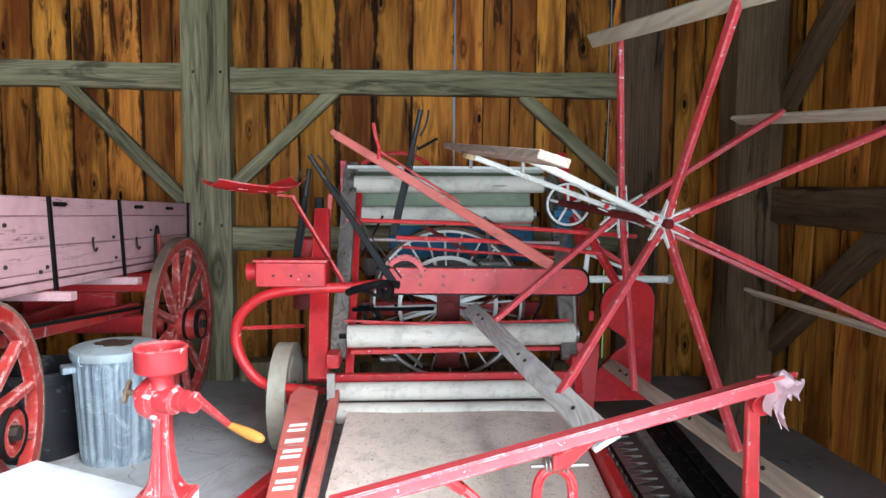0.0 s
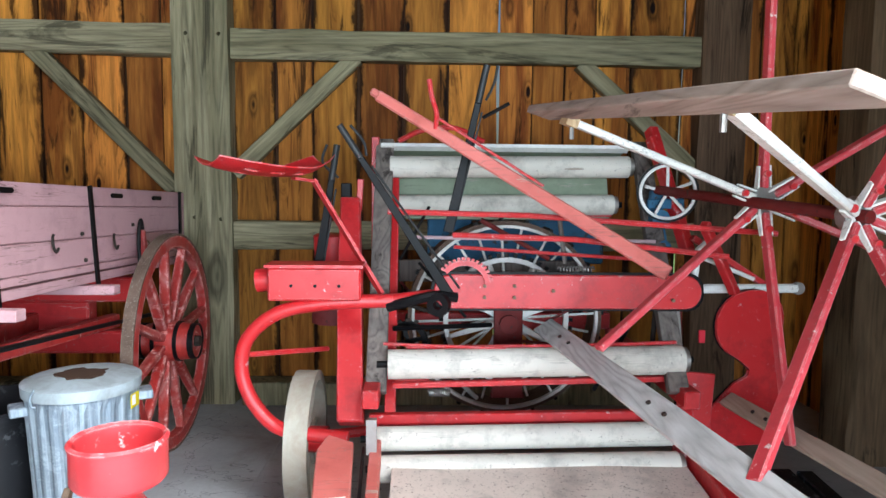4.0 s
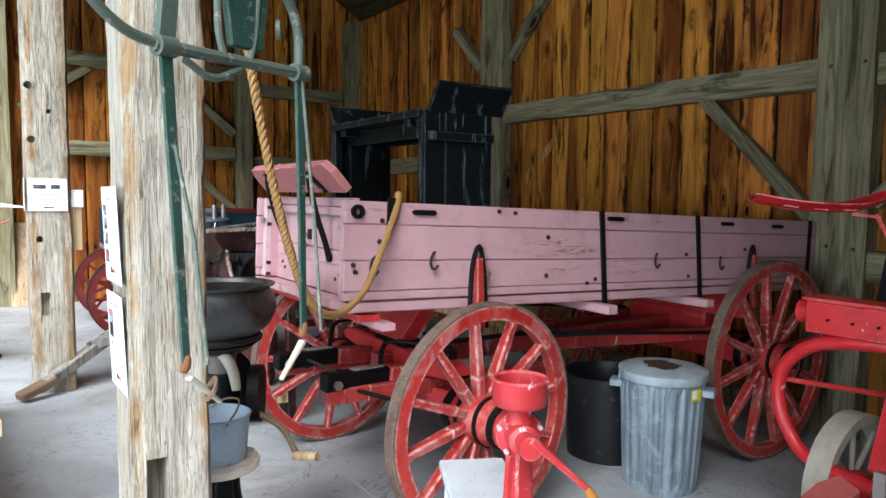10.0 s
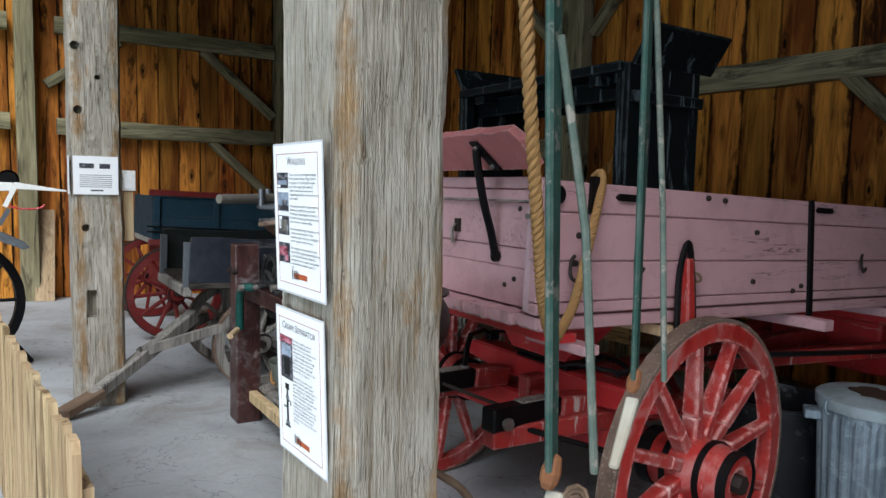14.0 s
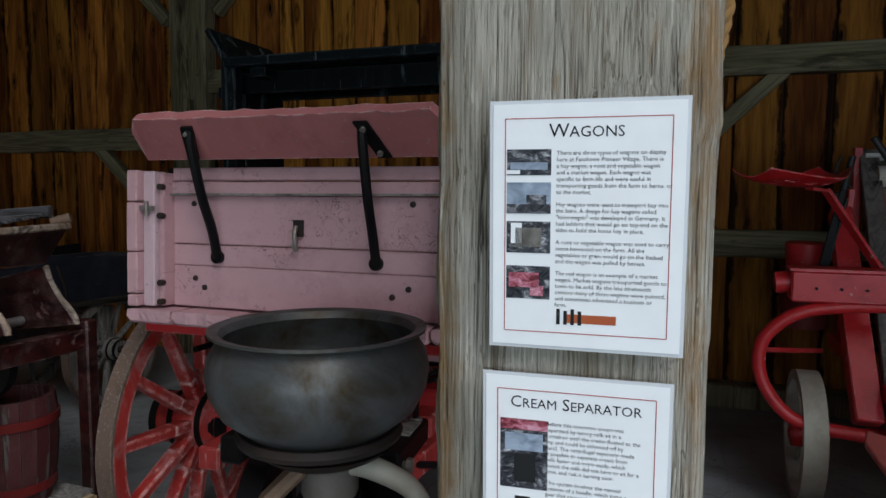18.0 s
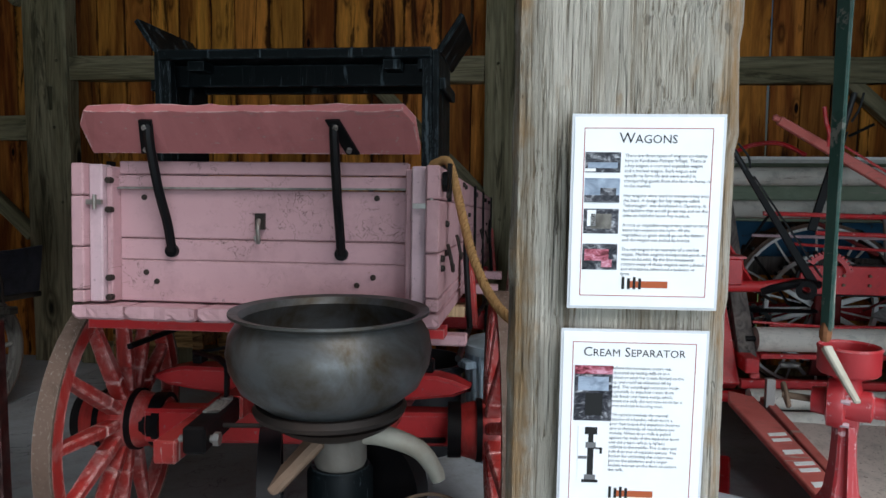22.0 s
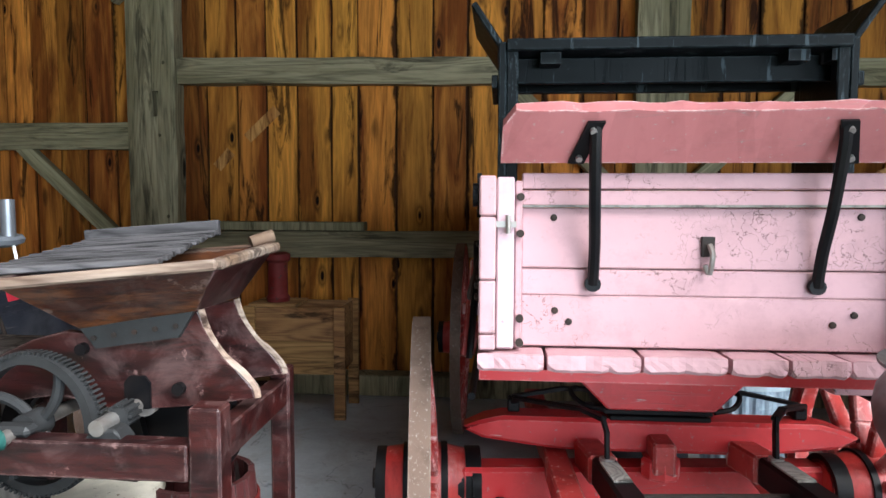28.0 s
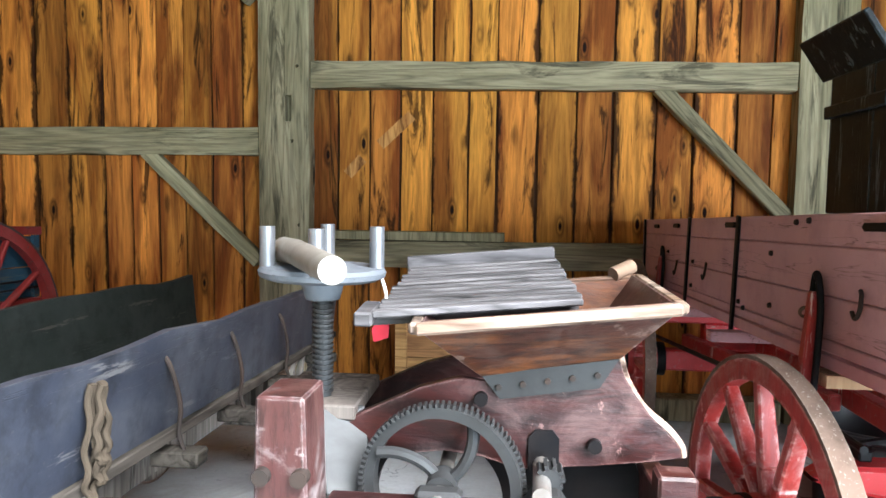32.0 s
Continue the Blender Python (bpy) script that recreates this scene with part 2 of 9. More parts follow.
def painted(name, paint, under, wear=0.45, rough=0.55, fade=0.35, grain=False, chip_scale=22.0, metallic=0.0, dust=0.15, axis=2, cracks=0.6, gloss=0.2, edges=0.6, specks=0.55):
    """Old paint, faded in patches, dirty, scuffed and chipped to what lies under it; on wood it cracks along the grain."""
    m, nt, bs = begin(name)
    vec, rnd = coords(nt)
    big = noise_tex(nt, vec, 3.0, 5, 0.6, 0.3)
    fademap = ramp(nt, big, [(0.42, (0, 0, 0)), (0.68, (1, 1, 1))])
    col = mixc(nt, math_node(nt, "MULTIPLY", fademap, fade), paint, tuple(min(1, c * 1.25 + 0.06) for c in paint))
    dirt = noise_tex(nt, vec, 7.0, 6, 0.7)
    col = mixc(nt, math_node(nt, "MULTIPLY", ramp(nt, dirt, [(0.5, (0, 0, 0)), (0.72, (1, 1, 1))]), min(1.0, dust * 2.5)), col,
               tuple(c * 0.3 for c in paint))
    sc = [1.0, 1.0, 1.0]
    if grain:
        sc = [5.0, 5.0, 5.0]
        sc[axis] = 0.5
    v2, _ = coords(nt, tuple(sc))
    chip = noise_tex(nt, v2, chip_scale if not grain else 4.0, 7, 0.72)
    mask = ramp(nt, chip, [(0.68 - 0.2 * wear, (0, 0, 0)), (0.70 - 0.2 * wear, (1, 1, 1))])
    col = mixc(nt, mask, col, under)
    if edges:
        rim = edge_wear(nt, 0.007, noise_tex(nt, vec, 26.0, 5, 0.7))
        col = mixc(nt, math_node(nt, "MULTIPLY", rim, edges), col, tuple(min(1.0, c * 1.05) for c in under))
    speck = ramp(nt, noise_tex(nt, vec, 55.0, 3, 0.6), [(0.66, (0, 0, 0)), (0.70, (1, 1, 1))])
    col = mixc(nt, math_node(nt, "MULTIPLY", speck, specks), col, tuple(c * 0.55 for c in under))
    h = math_node(nt, "SUBTRACT", dirt, math_node(nt, "MULTIPLY", mask, 0.6))
    if grain:
        s3 = [14.0, 14.0, 14.0]
        s3[axis] = 0.8
        ln = noise_tex(nt, coords(nt, tuple(s3))[0], 2.2, 3, 0.55, 0.4)
        line = ramp(nt, math_node(nt, "ABSOLUTE", math_node(nt, "SUBTRACT", ln, 0.5)), [(0.0, (1, 1, 1)), (0.016, (0, 0, 0))])
        gate = ramp(nt, noise_tex(nt, v2, 1.3, 3, 0.6), [(0.5, (0, 0, 0)), (0.62, (1, 1, 1))])
        line = math_node(nt, "MULTIPLY", line, gate)
        col = mixc(nt, math_node(nt, "MULTIPLY", line, cracks), col, tuple(c * 0.3 for c in under))
        h = math_node(nt, "SUBTRACT", h, math_node(nt, "MULTIPLY", line, 0.8))
    nt.links.new(col, bs.inputs["Base Color"])
    nt.links.new(math_node(nt, "MULTIPLY_ADD", dirt, 0.35, rough - 0.1), bs.inputs["Roughness"])
    bs.inputs["Metallic"].default_value = metallic
    bs.inputs["Specular IOR Level"].default_value = gloss
    bump(nt, bs, h, 0.45, 0.0025)
    return m


def metal(name, base, stain, rough=0.45, metallic=0.8, scale=6.0, amount=0.6):
    m, nt, bs = begin(name)
    vec, _ = coords(nt)
    n = noise_tex(nt, vec, scale, 6, 0.65, 0.4)
    f = noise_tex(nt, vec, 60.0, 3, 0.6)
    col = mixc(nt, math_node(nt, "MULTIPLY", ramp(nt, n, [(0.42, (0, 0, 0)), (0.66, (1, 1, 1))]), amount), base, stain)
    col = mixc(nt, math_node(nt, "MULTIPLY", f, 0.25), col, tuple(c * 0.5 for c in base))
    nt.links.new(col, bs.inputs["Base Color"])
    nt.links.new(math_node(nt, "MULTIPLY_ADD", n, 0.35, rough - 0.15), bs.inputs["Roughness"])
    bs.inputs["Metallic"].default_value = metallic
    bump(nt, bs, f, 0.2, 0.001)
    return m


def galvanised(name, bright, dull):
    """Zinc-coated sheet, dulled in upright streaks and runs, with bright rubbed patches."""
    m, nt, bs = begin(name)
    vec, _ = coords(nt)
    run = noise_tex(nt, coords(nt, (26.0, 26.0, 1.3))[0], 1.0, 6, 0.7, 0.5)
    patch = noise_tex(nt, vec, 7.0, 7, 0.72, 0.8)
    spang = noise_tex(nt, vec, 46.0, 3, 0.6)
    col = ramp(nt, run, [(0.36, dull), (0.52, tuple(0.5 * (a + b) for a, b in zip(bright, dull))), (0.66, bright)])
    col = mixc(nt, ramp(nt, patch, [(0.52, (0, 0, 0)), (0.62, (0.75, 0.75, 0.75))]), col, bright)
    col = mixc(nt, ramp(nt, patch, [(0.30, (0.7, 0.7, 0.7)), (0.40, (0, 0, 0))]), col, tuple(c * 0.6 for c in dull))
    col = mixc(nt, math_node(nt, "MULTIPLY", spang, 0.35), col, dull)
    nt.links.new(col, bs.inputs["Base Color"])
    bs.inputs["Metallic"].default_value = 0.35
    nt.links.new(math_node(nt, "MULTIPLY_ADD", patch, 0.4, 0.2), bs.inputs["Roughness"])
    bump(nt, bs, spang, 0.15, 0.001)
    return m


def worn_stain(name, deep, warm, dusty, axis=0, warmth=0.5, scuff=0.6, grime=0.75, chipped=0.6, chip=0.008):
    """Old stained and painted wood: deep colour rubbed to warm wood along the grain, with chalky scuffs and dark grime."""
    m, nt, bs = begin(name)
    vec, _ = coords(nt)
    sc = [4.0, 4.0, 4.0]
    sc[axis] = 0.8
    along, _ = coords(nt, tuple(sc))
    a = noise_tex(nt, along, 2.2, 6, 0.68, 0.8)
    b = noise_tex(nt, vec, 6.0, 7, 0.72, 0.6)
    c = noise_tex(nt, along, 9.0, 5, 0.7, 0.4)
    d = noise_tex(nt, vec, 11.0, 6, 0.7)
    col = mixc(nt, math_node(nt, "MULTIPLY", ramp(nt, a, [(0.42, (0, 0, 0)), (0.62, (1, 1, 1))]), warmth), deep, warm)
    col = mixc(nt, math_node(nt, "MULTIPLY", ramp(nt, c, [(0.48, (0, 0, 0)), (0.64, (1, 1, 1))]), grime), col, tuple(v * 0.22 for v in deep))
    col = mixc(nt, math_node(nt, "MULTIPLY", ramp(nt, b, [(0.50, (0, 0, 0)), (0.66, (1, 1, 1))]), scuff), col, dusty)
    speck = ramp(nt, d, [(0.62, (0, 0, 0)), (0.66, (1, 1, 1))])
    col = mixc(nt, math_node(nt, "MULTIPLY", speck, 0.5), col, tuple(min(1.0, v * 1.8) for v in dusty))
    rim = edge_wear(nt, chip, noise_tex(nt, vec, 22.0, 5, 0.7))
    col = mixc(nt, math_node(nt, "MULTIPLY", rim, chipped), col, tuple(min(0.8, v * 1.6 + 0.03) for v in dusty))
    nt.links.new(col, bs.inputs["Base Color"])
    nt.links.new(math_node(nt, "MULTIPLY_ADD", b, 0.6, 0.15), bs.inputs["Roughness"])
    bs.inputs["Specular IOR Level"].default_value = 0.5
    bump(nt, bs, math_node(nt, "ADD", c, math_node(nt, "MULTIPLY", b, 0.7)), 0.6, 0.004)
    return m


def concrete_mat():
    m, nt, bs = begin("concrete")
    vec, _ = coords(nt, vary=False)
    a = noise_tex(nt, vec, 0.9, 6, 0.62, 0.5)
    b = noise_tex(nt, vec, 40.0, 4, 0.7)
    col = ramp(nt, a, [(0.3, (0.27, 0.285, 0.30)), (0.5, (0.42, 0.44, 0.46)), (0.7, (0.54, 0.56, 0.58))])
    col = mixc(nt, math_node(nt, "MULTIPLY", b, 0.4), col, (0.15, 0.15, 0.15))
    d = noise_tex(nt, vec, 2.3, 7, 0.7, 0.8)
    col = mixc(nt, ramp(nt, d, [(0.50, (0, 0, 0)), (0.72, (0.55, 0.55, 0.55))]), col, (0.20, 0.165, 0.115))
    col = mixc(nt, ramp(nt, noise_tex(nt, vec, 5.0, 8, 0.75, 1.2), [(0.60, (0, 0, 0)), (0.66, (0.35, 0.35, 0.35))]), col, (0.11, 0.11, 0.115))
    fis = noise_tex(nt, vec, 1.1, 5, 0.6, 0.6)
    fis = ramp(nt, math_node(nt, "ABSOLUTE", math_node(nt, "SUBTRACT", fis, 0.46)), [(0.0, (0.7, 0.7, 0.7)), (0.0022, (0, 0, 0))])
    col = mixc(nt, fis, col, (0.10, 0.10, 0.10))
    nt.links.new(col, bs.inputs["Base Color"])
    nt.links.new(math_node(nt, "MULTIPLY_ADD", a, 0.5, 0.3), bs.inputs["Roughness"])
    bump(nt, bs, b, 0.25, 0.002)
    return m


def plain(name, base, rough=0.6, metallic=0.0):
    m, nt, bs = begin(name)
    vec, _ = coords(nt)
    n = noise_tex(nt, vec, 18.0, 4, 0.6)
    nt.links.new(mixc(nt, math_node(nt, "MULTIPLY", n, 0.3), base, tuple(c * 0.6 for c in base)), bs.inputs["Base Color"])
    bs.inputs["Roughness"].default_value, bs.inputs["Metallic"].default_value = rough, metallic
    return m


M_PLANK = plank_wood("pine_boards", (0.67, 0.262, 0.046), (0.26, 0.075, 0.013), (0.026, 0.006, 0.003), contrast=0.75, wane=0.140, lines=0.34, freq=4.0, knot_scale=1.9, streaks=0.85)
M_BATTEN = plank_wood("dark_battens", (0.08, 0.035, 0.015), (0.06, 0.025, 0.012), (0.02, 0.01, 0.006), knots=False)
M_DARKTIMBER = plank_wood("brown_hewn_timber", (0.17, 0.105, 0.062), (0.105, 0.062, 0.036), (0.028, 0.015, 0.009), knots=False, contrast=0.2, lines=0.35)
M_TIMBER = plank_wood("grey_timber", (0.36, 0.315, 0.195), (0.23, 0.20, 0.115), (0.045, 0.039, 0.026), knots=True, knot_scale=0.9, contrast=0.25, lines=0.4, streaks=0.65)
M_POST = hewn_wood("weathered_post", (0.66, 0.61, 0.53), (0.48, 0.43, 0.355), (0.16, 0.125, 0.085), (0.40, 0.225, 0.09), (0.158, 0.108))
M_OLDWOOD = plank_wood("old_grey_wood", (0.33, 0.31, 0.28), (0.24, 0.22, 0.20), (0.10, 0.09, 0.08), contrast=0.3)
M_BARE = plank_wood("bare_board", (0.62, 0.47, 0.29), (0.52, 0.37, 0.21), (0.34, 0.22, 0.12), contrast=0.3)
M_RED = painted("red_paint", (0.52, 0.013, 0.017), (0.60, 0.34, 0.34), wear=0.2, fade=0.22, dust=0.22, rough=0.34, gloss=0.5, specks=0.3)
M_REDWOOD = painted("red_painted_wood", (0.37, 0.024, 0.020), (0.56, 0.45, 0.41), wear=0.40, fade=0.38, grain=True, dust=0.3, rough=0.42, gloss=0.5)
M_PINK = painted("pink_paint", (0.52, 0.305, 0.325), (0.24, 0.13, 0.11), wear=-0.02, fade=0.25, grain=True, dust=0.10, axis=1, rough=0.55, cracks=0.9, specks=0.1, edges=0.5)
M_BLACK = metal("black_iron", (0.004, 0.004, 0.005), (0.015, 0.011, 0.01), 0.45, 0.0)
M_BLACKWOOD = painted("black_painted_wood", (0.003, 0.005, 0.006), (0.055, 0.072, 0.082), wear=0.46, rough=0.4, grain=True, fade=0.02, gloss=0.12, cracks=0.2, edges=0.9)
M_GREEN = painted("green_paint", (0.022, 0.062, 0.050), (0.15, 0.15, 0.13), wear=0.42, fade=0.25, dust=0.3, rough=0.5)
M_BLUE = painted("blue_paint", (0.010, 0.035, 0.055), (0.045, 0.05, 0.05), wear=0.4, grain=True, axis=1, fade=0.1)
M_GALV = galvanised("galvanised_steel", (0.50, 0.60, 0.67), (0.17, 0.22, 0.27))
M_RUST = metal("rusty_iron", (0.20, 0.13, 0.09), (0.30, 0.22, 0.16), 0.75, 0.2)
M_STEEL = metal("worn_steel", (0.40, 0.38, 0.36), (0.22, 0.16, 0.12), 0.45, 0.8)
M_CANVAS = painted("dirty_canvas", (0.66, 0.62, 0.55), (0.36, 0.31, 0.26), wear=0.2, rough=0.9, fade=0.25, grain=True, axis=0, cracks=0.35, dust=0.25)
M_ROPE = plain("rope", (0.36, 0.20, 0.08), 0.9)
M_TAN = painted("canvas_apron", (0.66, 0.56, 0.49), (0.32, 0.25, 0.21), wear=0.45, rough=0.95, fade=0.3, chip_scale=70.0, dust=0.2)
M_CONC = concrete_mat()
M_WHITE = painted("white_paint", (0.82, 0.81, 0.78), (0.42, 0.38, 0.33), wear=0.2, fade=0.1, dust=0.1)
M_TYRE = painted("worn_tyre_iron", (0.15, 0.098, 0.074), (0.34, 0.29, 0.25), wear=0.4, fade=0.2, dust=0.3, chip_scale=120.0, rough=0.75, specks=0.1)
M_PINKPALE = painted("pale_pink_paint", (0.56, 0.39, 0.42), (0.35, 0.26, 0.24), wear=0.12, fade=0.2, grain=True, dust=0.12)
M_OLDGREEN = painted("faded_green_paint", (0.24, 0.28, 0.20), (0.36, 0.34, 0.28), wear=0.3, rough=0.7, grain=True, axis=0)
M_FRAMEGREY = plank_wood("grey_frame_wood", (0.20, 0.17, 0.15), (0.14, 0.12, 0.11), (0.07, 0.055, 0.05), knots=False)
M_FADED = painted("faded_red_paint", (0.50, 0.115, 0.095), (0.42, 0.30, 0.25), wear=0.35, fade=0.45, grain=True, axis=0)
M_DKRED = painted("dark_red_paint", (0.13, 0.010, 0.009), (0.06, 0.03, 0.025), wear=0.35)
M_WHITEWOOD = painted("whitewashed_wood", (0.78, 0.76, 0.71), (0.45, 0.40, 0.34), wear=0.35, grain=True, fade=0.1, axis=0)
M_REDWOOD2 = painted("pinkish_red_wood", (0.54, 0.035, 0.048), (0.70, 0.55, 0.52), wear=0.26, fade=0.4, chip_scale=24.0, rough=0.38, gloss=0.6)
M_SLATBARE = plank_wood("sawn_slat", (0.46, 0.36, 0.30), (0.36, 0.28, 0.24), (0.22, 0.16, 0.13), knots=False, grain_axis=1)
M_SLATGREY = plank_wood("grey_slat", (0.52, 0.52, 0.51), (0.44, 0.44, 0.43), (0.28, 0.27, 0.26), knots=False, grain_axis=1, streaks=0.15, freq=14.0)
M_SLATBEIGE = plank_wood("beige_slat", (0.58, 0.50, 0.40), (0.50, 0.42, 0.32), (0.38, 0.30, 0.22), knots=False, grain_axis=1, streaks=0.2)
M_LID = metal("stained_lid", (0.48, 0.57, 0.61), (0.25, 0.27, 0.27), 0.5, 0.25, 6.0, 0.7)
M_YELLOW = plain("yellow_label", (0.75, 0.60, 0.02), 0.5)
M_PAPER = plain("white_paper", (0.88, 0.88, 0.90), 0.5)
M_LAMINATE = plain("laminate_edge", (0.62, 0.63, 0.66), 0.25)
M_BLACKPLASTIC = painted("black_plastic", (0.010, 0.011, 0.014), (0.055, 0.06, 0.065), wear=0.35, fade=0.1, dust=0.2, rough=0.32, gloss=0.5, chip_scale=9.0, edges=0.4, specks=0.2)
M_BENCH = painted("pale_grey_paint", (0.56, 0.60, 0.64), (0.38, 0.37, 0.35), wear=0.25, fade=0.2, dust=0.12)
M_CAST = painted("red_cast_iron", (0.42, 0.020, 0.026), (0.66, 0.42, 0.42), wear=0.3, fade=0.3, dust=0.2, rough=0.34, chip_scale=14.0, gloss=0.65)
M_HONEY = plain("honey_wood", (0.42, 0.19, 0.045), 0.35)
M_RAG = plain("pale_rag", (0.58, 0.38, 0.40), 0.95)
M_BOWL = metal("tarnished_tin", (0.135, 0.14, 0.145), (0.060, 0.040, 0.018), 0.40, 0.55, 6.0, 1.0)
M_GALVDULL = metal("dull_tin", (0.27, 0.25, 0.22), (0.15, 0.12, 0.10), 0.5, 0.4)
M_CREAM = painted("cream_enamel", (0.62, 0.56, 0.46), (0.25, 0.18, 0.12), wear=0.25, rough=0.4)
M_ENAMEL = painted("blue_grey_enamel", (0.30, 0.38, 0.46), (0.12, 0.13, 0.14), wear=0.12, rough=0.3, fade=0.4)
M_GREENIRON = painted("worn_green_iron", (0.085, 0.115, 0.095), (0.25, 0.23, 0.20), wear=0.5, rough=0.5, metallic=0.2)
M_PALEIRON = metal("pale_iron", (0.46, 0.43, 0.36), (0.30, 0.22, 0.15), 0.6, 0.2)
M_MAROON = worn_stain("maroon_painted_wood", (0.018, 0.0034, 0.0034), (0.062, 0.010, 0.008), (0.15, 0.085, 0.078), 0, 0.65, 0.42)
M_HOPPER = worn_stain("stained_hopper_wood", (0.040, 0.010, 0.005), (0.19, 0.062, 0.017), (0.10, 0.068, 0.055), 0, 0.85, 0.35)
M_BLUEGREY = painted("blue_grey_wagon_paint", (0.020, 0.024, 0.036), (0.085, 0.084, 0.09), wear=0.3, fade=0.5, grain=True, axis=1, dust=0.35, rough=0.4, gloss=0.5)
# darker copy of the wagon paint: the shade inside it is put into the colour
M_WAGONSHADED = painted("shaded_wagon_paint", (0.007, 0.010, 0.009), (0.035, 0.033, 0.028), wear=0.3, fade=0.1, grain=True, axis=1, dust=0.3, edges=0.8)
M_TEAL = painted("teal_paint", (0.006, 0.06, 0.05), (0.08, 0.10, 0.09), wear=0.2, dust=0.3)
M_MAROONPINK = worn_stain("worn_maroon_paint", (0.055, 0.018, 0.017), (0.085, 0.04, 0.034), (0.20, 0.165, 0.165), 2, 0.6, 0.9)
M_WORNEDGE = plank_wood("worn_bare_edge", (0.40, 0.31, 0.25), (0.24, 0.15, 0.10), (0.05, 0.022, 0.014), knots=False, grain_axis=0)
M_LIDWOOD = plank_wood("lid_wood", (0.125, 0.117, 0.12), (0.08, 0.074, 0.077), (0.016, 0.015, 0.015), knots=False, grain_axis=0)
M_GEAR = metal("grey_gear_iron", (0.045, 0.046, 0.047), (0.02, 0.018, 0.017), 0.45, 0.3)
M_KEG = painted("keg_red", (0.07, 0.016, 0.016), (0.10, 0.085, 0.08), wear=0.5, grain=True)
M_GREENTIN = metal("green_grey_tin", (0.22, 0.25, 0.21), (0.14, 0.14, 0.11), 0.55, 0.4)
M_WHITEIRON = painted("pale_grey_paint_iron", (0.105, 0.115, 0.13), (0.06, 0.06, 0.063), wear=0.3, fade=0.2, metallic=0.1)
M_STEELBRIGHT = metal("bright_steel", (0.22, 0.23, 0.25), (0.13, 0.13, 0.14), 0.35, 0.7)
M_TAG = plain("red_tag", (0.60, 0.03, 0.05), 0.5)
M_PICKET = plank_wood("pale_picket", (0.56, 0.42, 0.25), (0.46, 0.33, 0.18), (0.30, 0.19, 0.10), contrast=0.3)
M_RUSTORANGE = metal("orange_rust", (0.26, 0.11, 0.05), (0.14, 0.06, 0.035), 0.8, 0.1, 20.0)
M_BINDERBLUE = painted("worn_blue_paint", (0.03, 0.12, 0.22), (0.05, 0.05, 0.05), wear=0.4, fade=0.2)
M_JOINT = plain("joint_filler", (0.42, 0.43, 0.44), 0.9)
M_OLDIRON = metal("old_dark_iron", (0.035, 0.028, 0.025), (0.07, 0.045, 0.035), 0.6, 0.2)
M_CRATE = plank_wood("brown_crate_wood", (0.36, 0.20, 0.085), (0.26, 0.13, 0.05), (0.09, 0.04, 0.016), contrast=0.3, grain_axis=0)
M_LATH = plank_wood("unstained_pine", (0.62, 0.33, 0.10), (0.46, 0.21, 0.055), (0.2, 0.07, 0.02), contrast=0.3)
M_PINKRED = painted("salmon_paint", (0.44, 0.15, 0.15), (0.70, 0.56, 0.53), wear=0.0, fade=0.25, grain=True, axis=0, dust=0.1, edges=1.0)
M_OLDROPE = plain("old_grey_rope", (0.05, 0.038, 0.027), 0.9)
M_OLDWOODY = plank_wood("old_floor_boards", (0.075, 0.065, 0.055), (0.045, 0.038, 0.032), (0.012, 0.010, 0.008), grain_axis=1, contrast=0.3)
M_STAIN = plain("rust_stain", (0.075, 0.045, 0.032), 0.8)
M_WHEELRED = worn_stain("red_wheel_paint", (0.40, 0.022, 0.018), (0.46, 0.055, 0.045), (0.52, 0.29, 0.27), 2, 0.6, 0.5, 0.35, 1.0, 0.02)
M_REDX = painted("red_gear_paint", (0.52, 0.022, 0.026), (0.50, 0.36, 0.33), wear=0.22, fade=0.25, grain=True, axis=0, dust=0.14, rough=0.36, gloss=0.5)
M_ROOF = plank_wood("roof_boards", (0.09, 0.06, 0.035), (0.06, 0.04, 0.022), (0.02, 0.012, 0.008), grain_axis=0)
M_GRASS = plain("grass", (0.06, 0.10, 0.03), 0.95)

# ---- building helpers ----
BASE = {}


def fz(y):
    """Height of the sloping concrete floor."""
    return -0.037 * (y - 2.4)


def thing(name, base, label, category, group="", kind="", tilt=False):
    """The Empty of a thing at its base. tilt: its parts are given with heights above the floor, and it leans with the floor."""
    e = new(name)
    e.empty_display_size = 0.1
    if tilt:
        e.matrix_basis = pose(base[0], base[1], fz(base[1]), -2.12)
        BASE[e] = Vector((base[0], base[1], 0))
    else:
        e.location = base
        BASE[e] = Vector(base)
    return tagged(e, label, category, group, kind)


def part(name, bm, material, parent=None, label="", smooth=False, bevel=0.0):
    """Links a bmesh in world coordinates as one mesh under a thing or a part."""
    if bevel:
        bmesh.ops.bevel(bm, geom=list(bm.edges), offset=bevel, segments=1, affect="EDGES", profile=0.5)
    base = BASE[parent] if parent is not None else Vector((0, 0, 0))
    bm.transform(Matrix.Translation(-base))
    bmesh.ops.recalc_face_normals(bm, faces=list(bm.faces))
    me = bpy.data.meshes.new(name)
    bm.to_mesh(me)
    bm.free()
    me.materials.append(material)
    if smooth:
        me.shade_smooth()
        me.set_sharp_from_angle(angle=radians(40))
    ob = new(name, me)
    if parent is not None:
        ob.parent = parent
    BASE[ob] = base
    if label:
        ob["label"] = label
    return ob


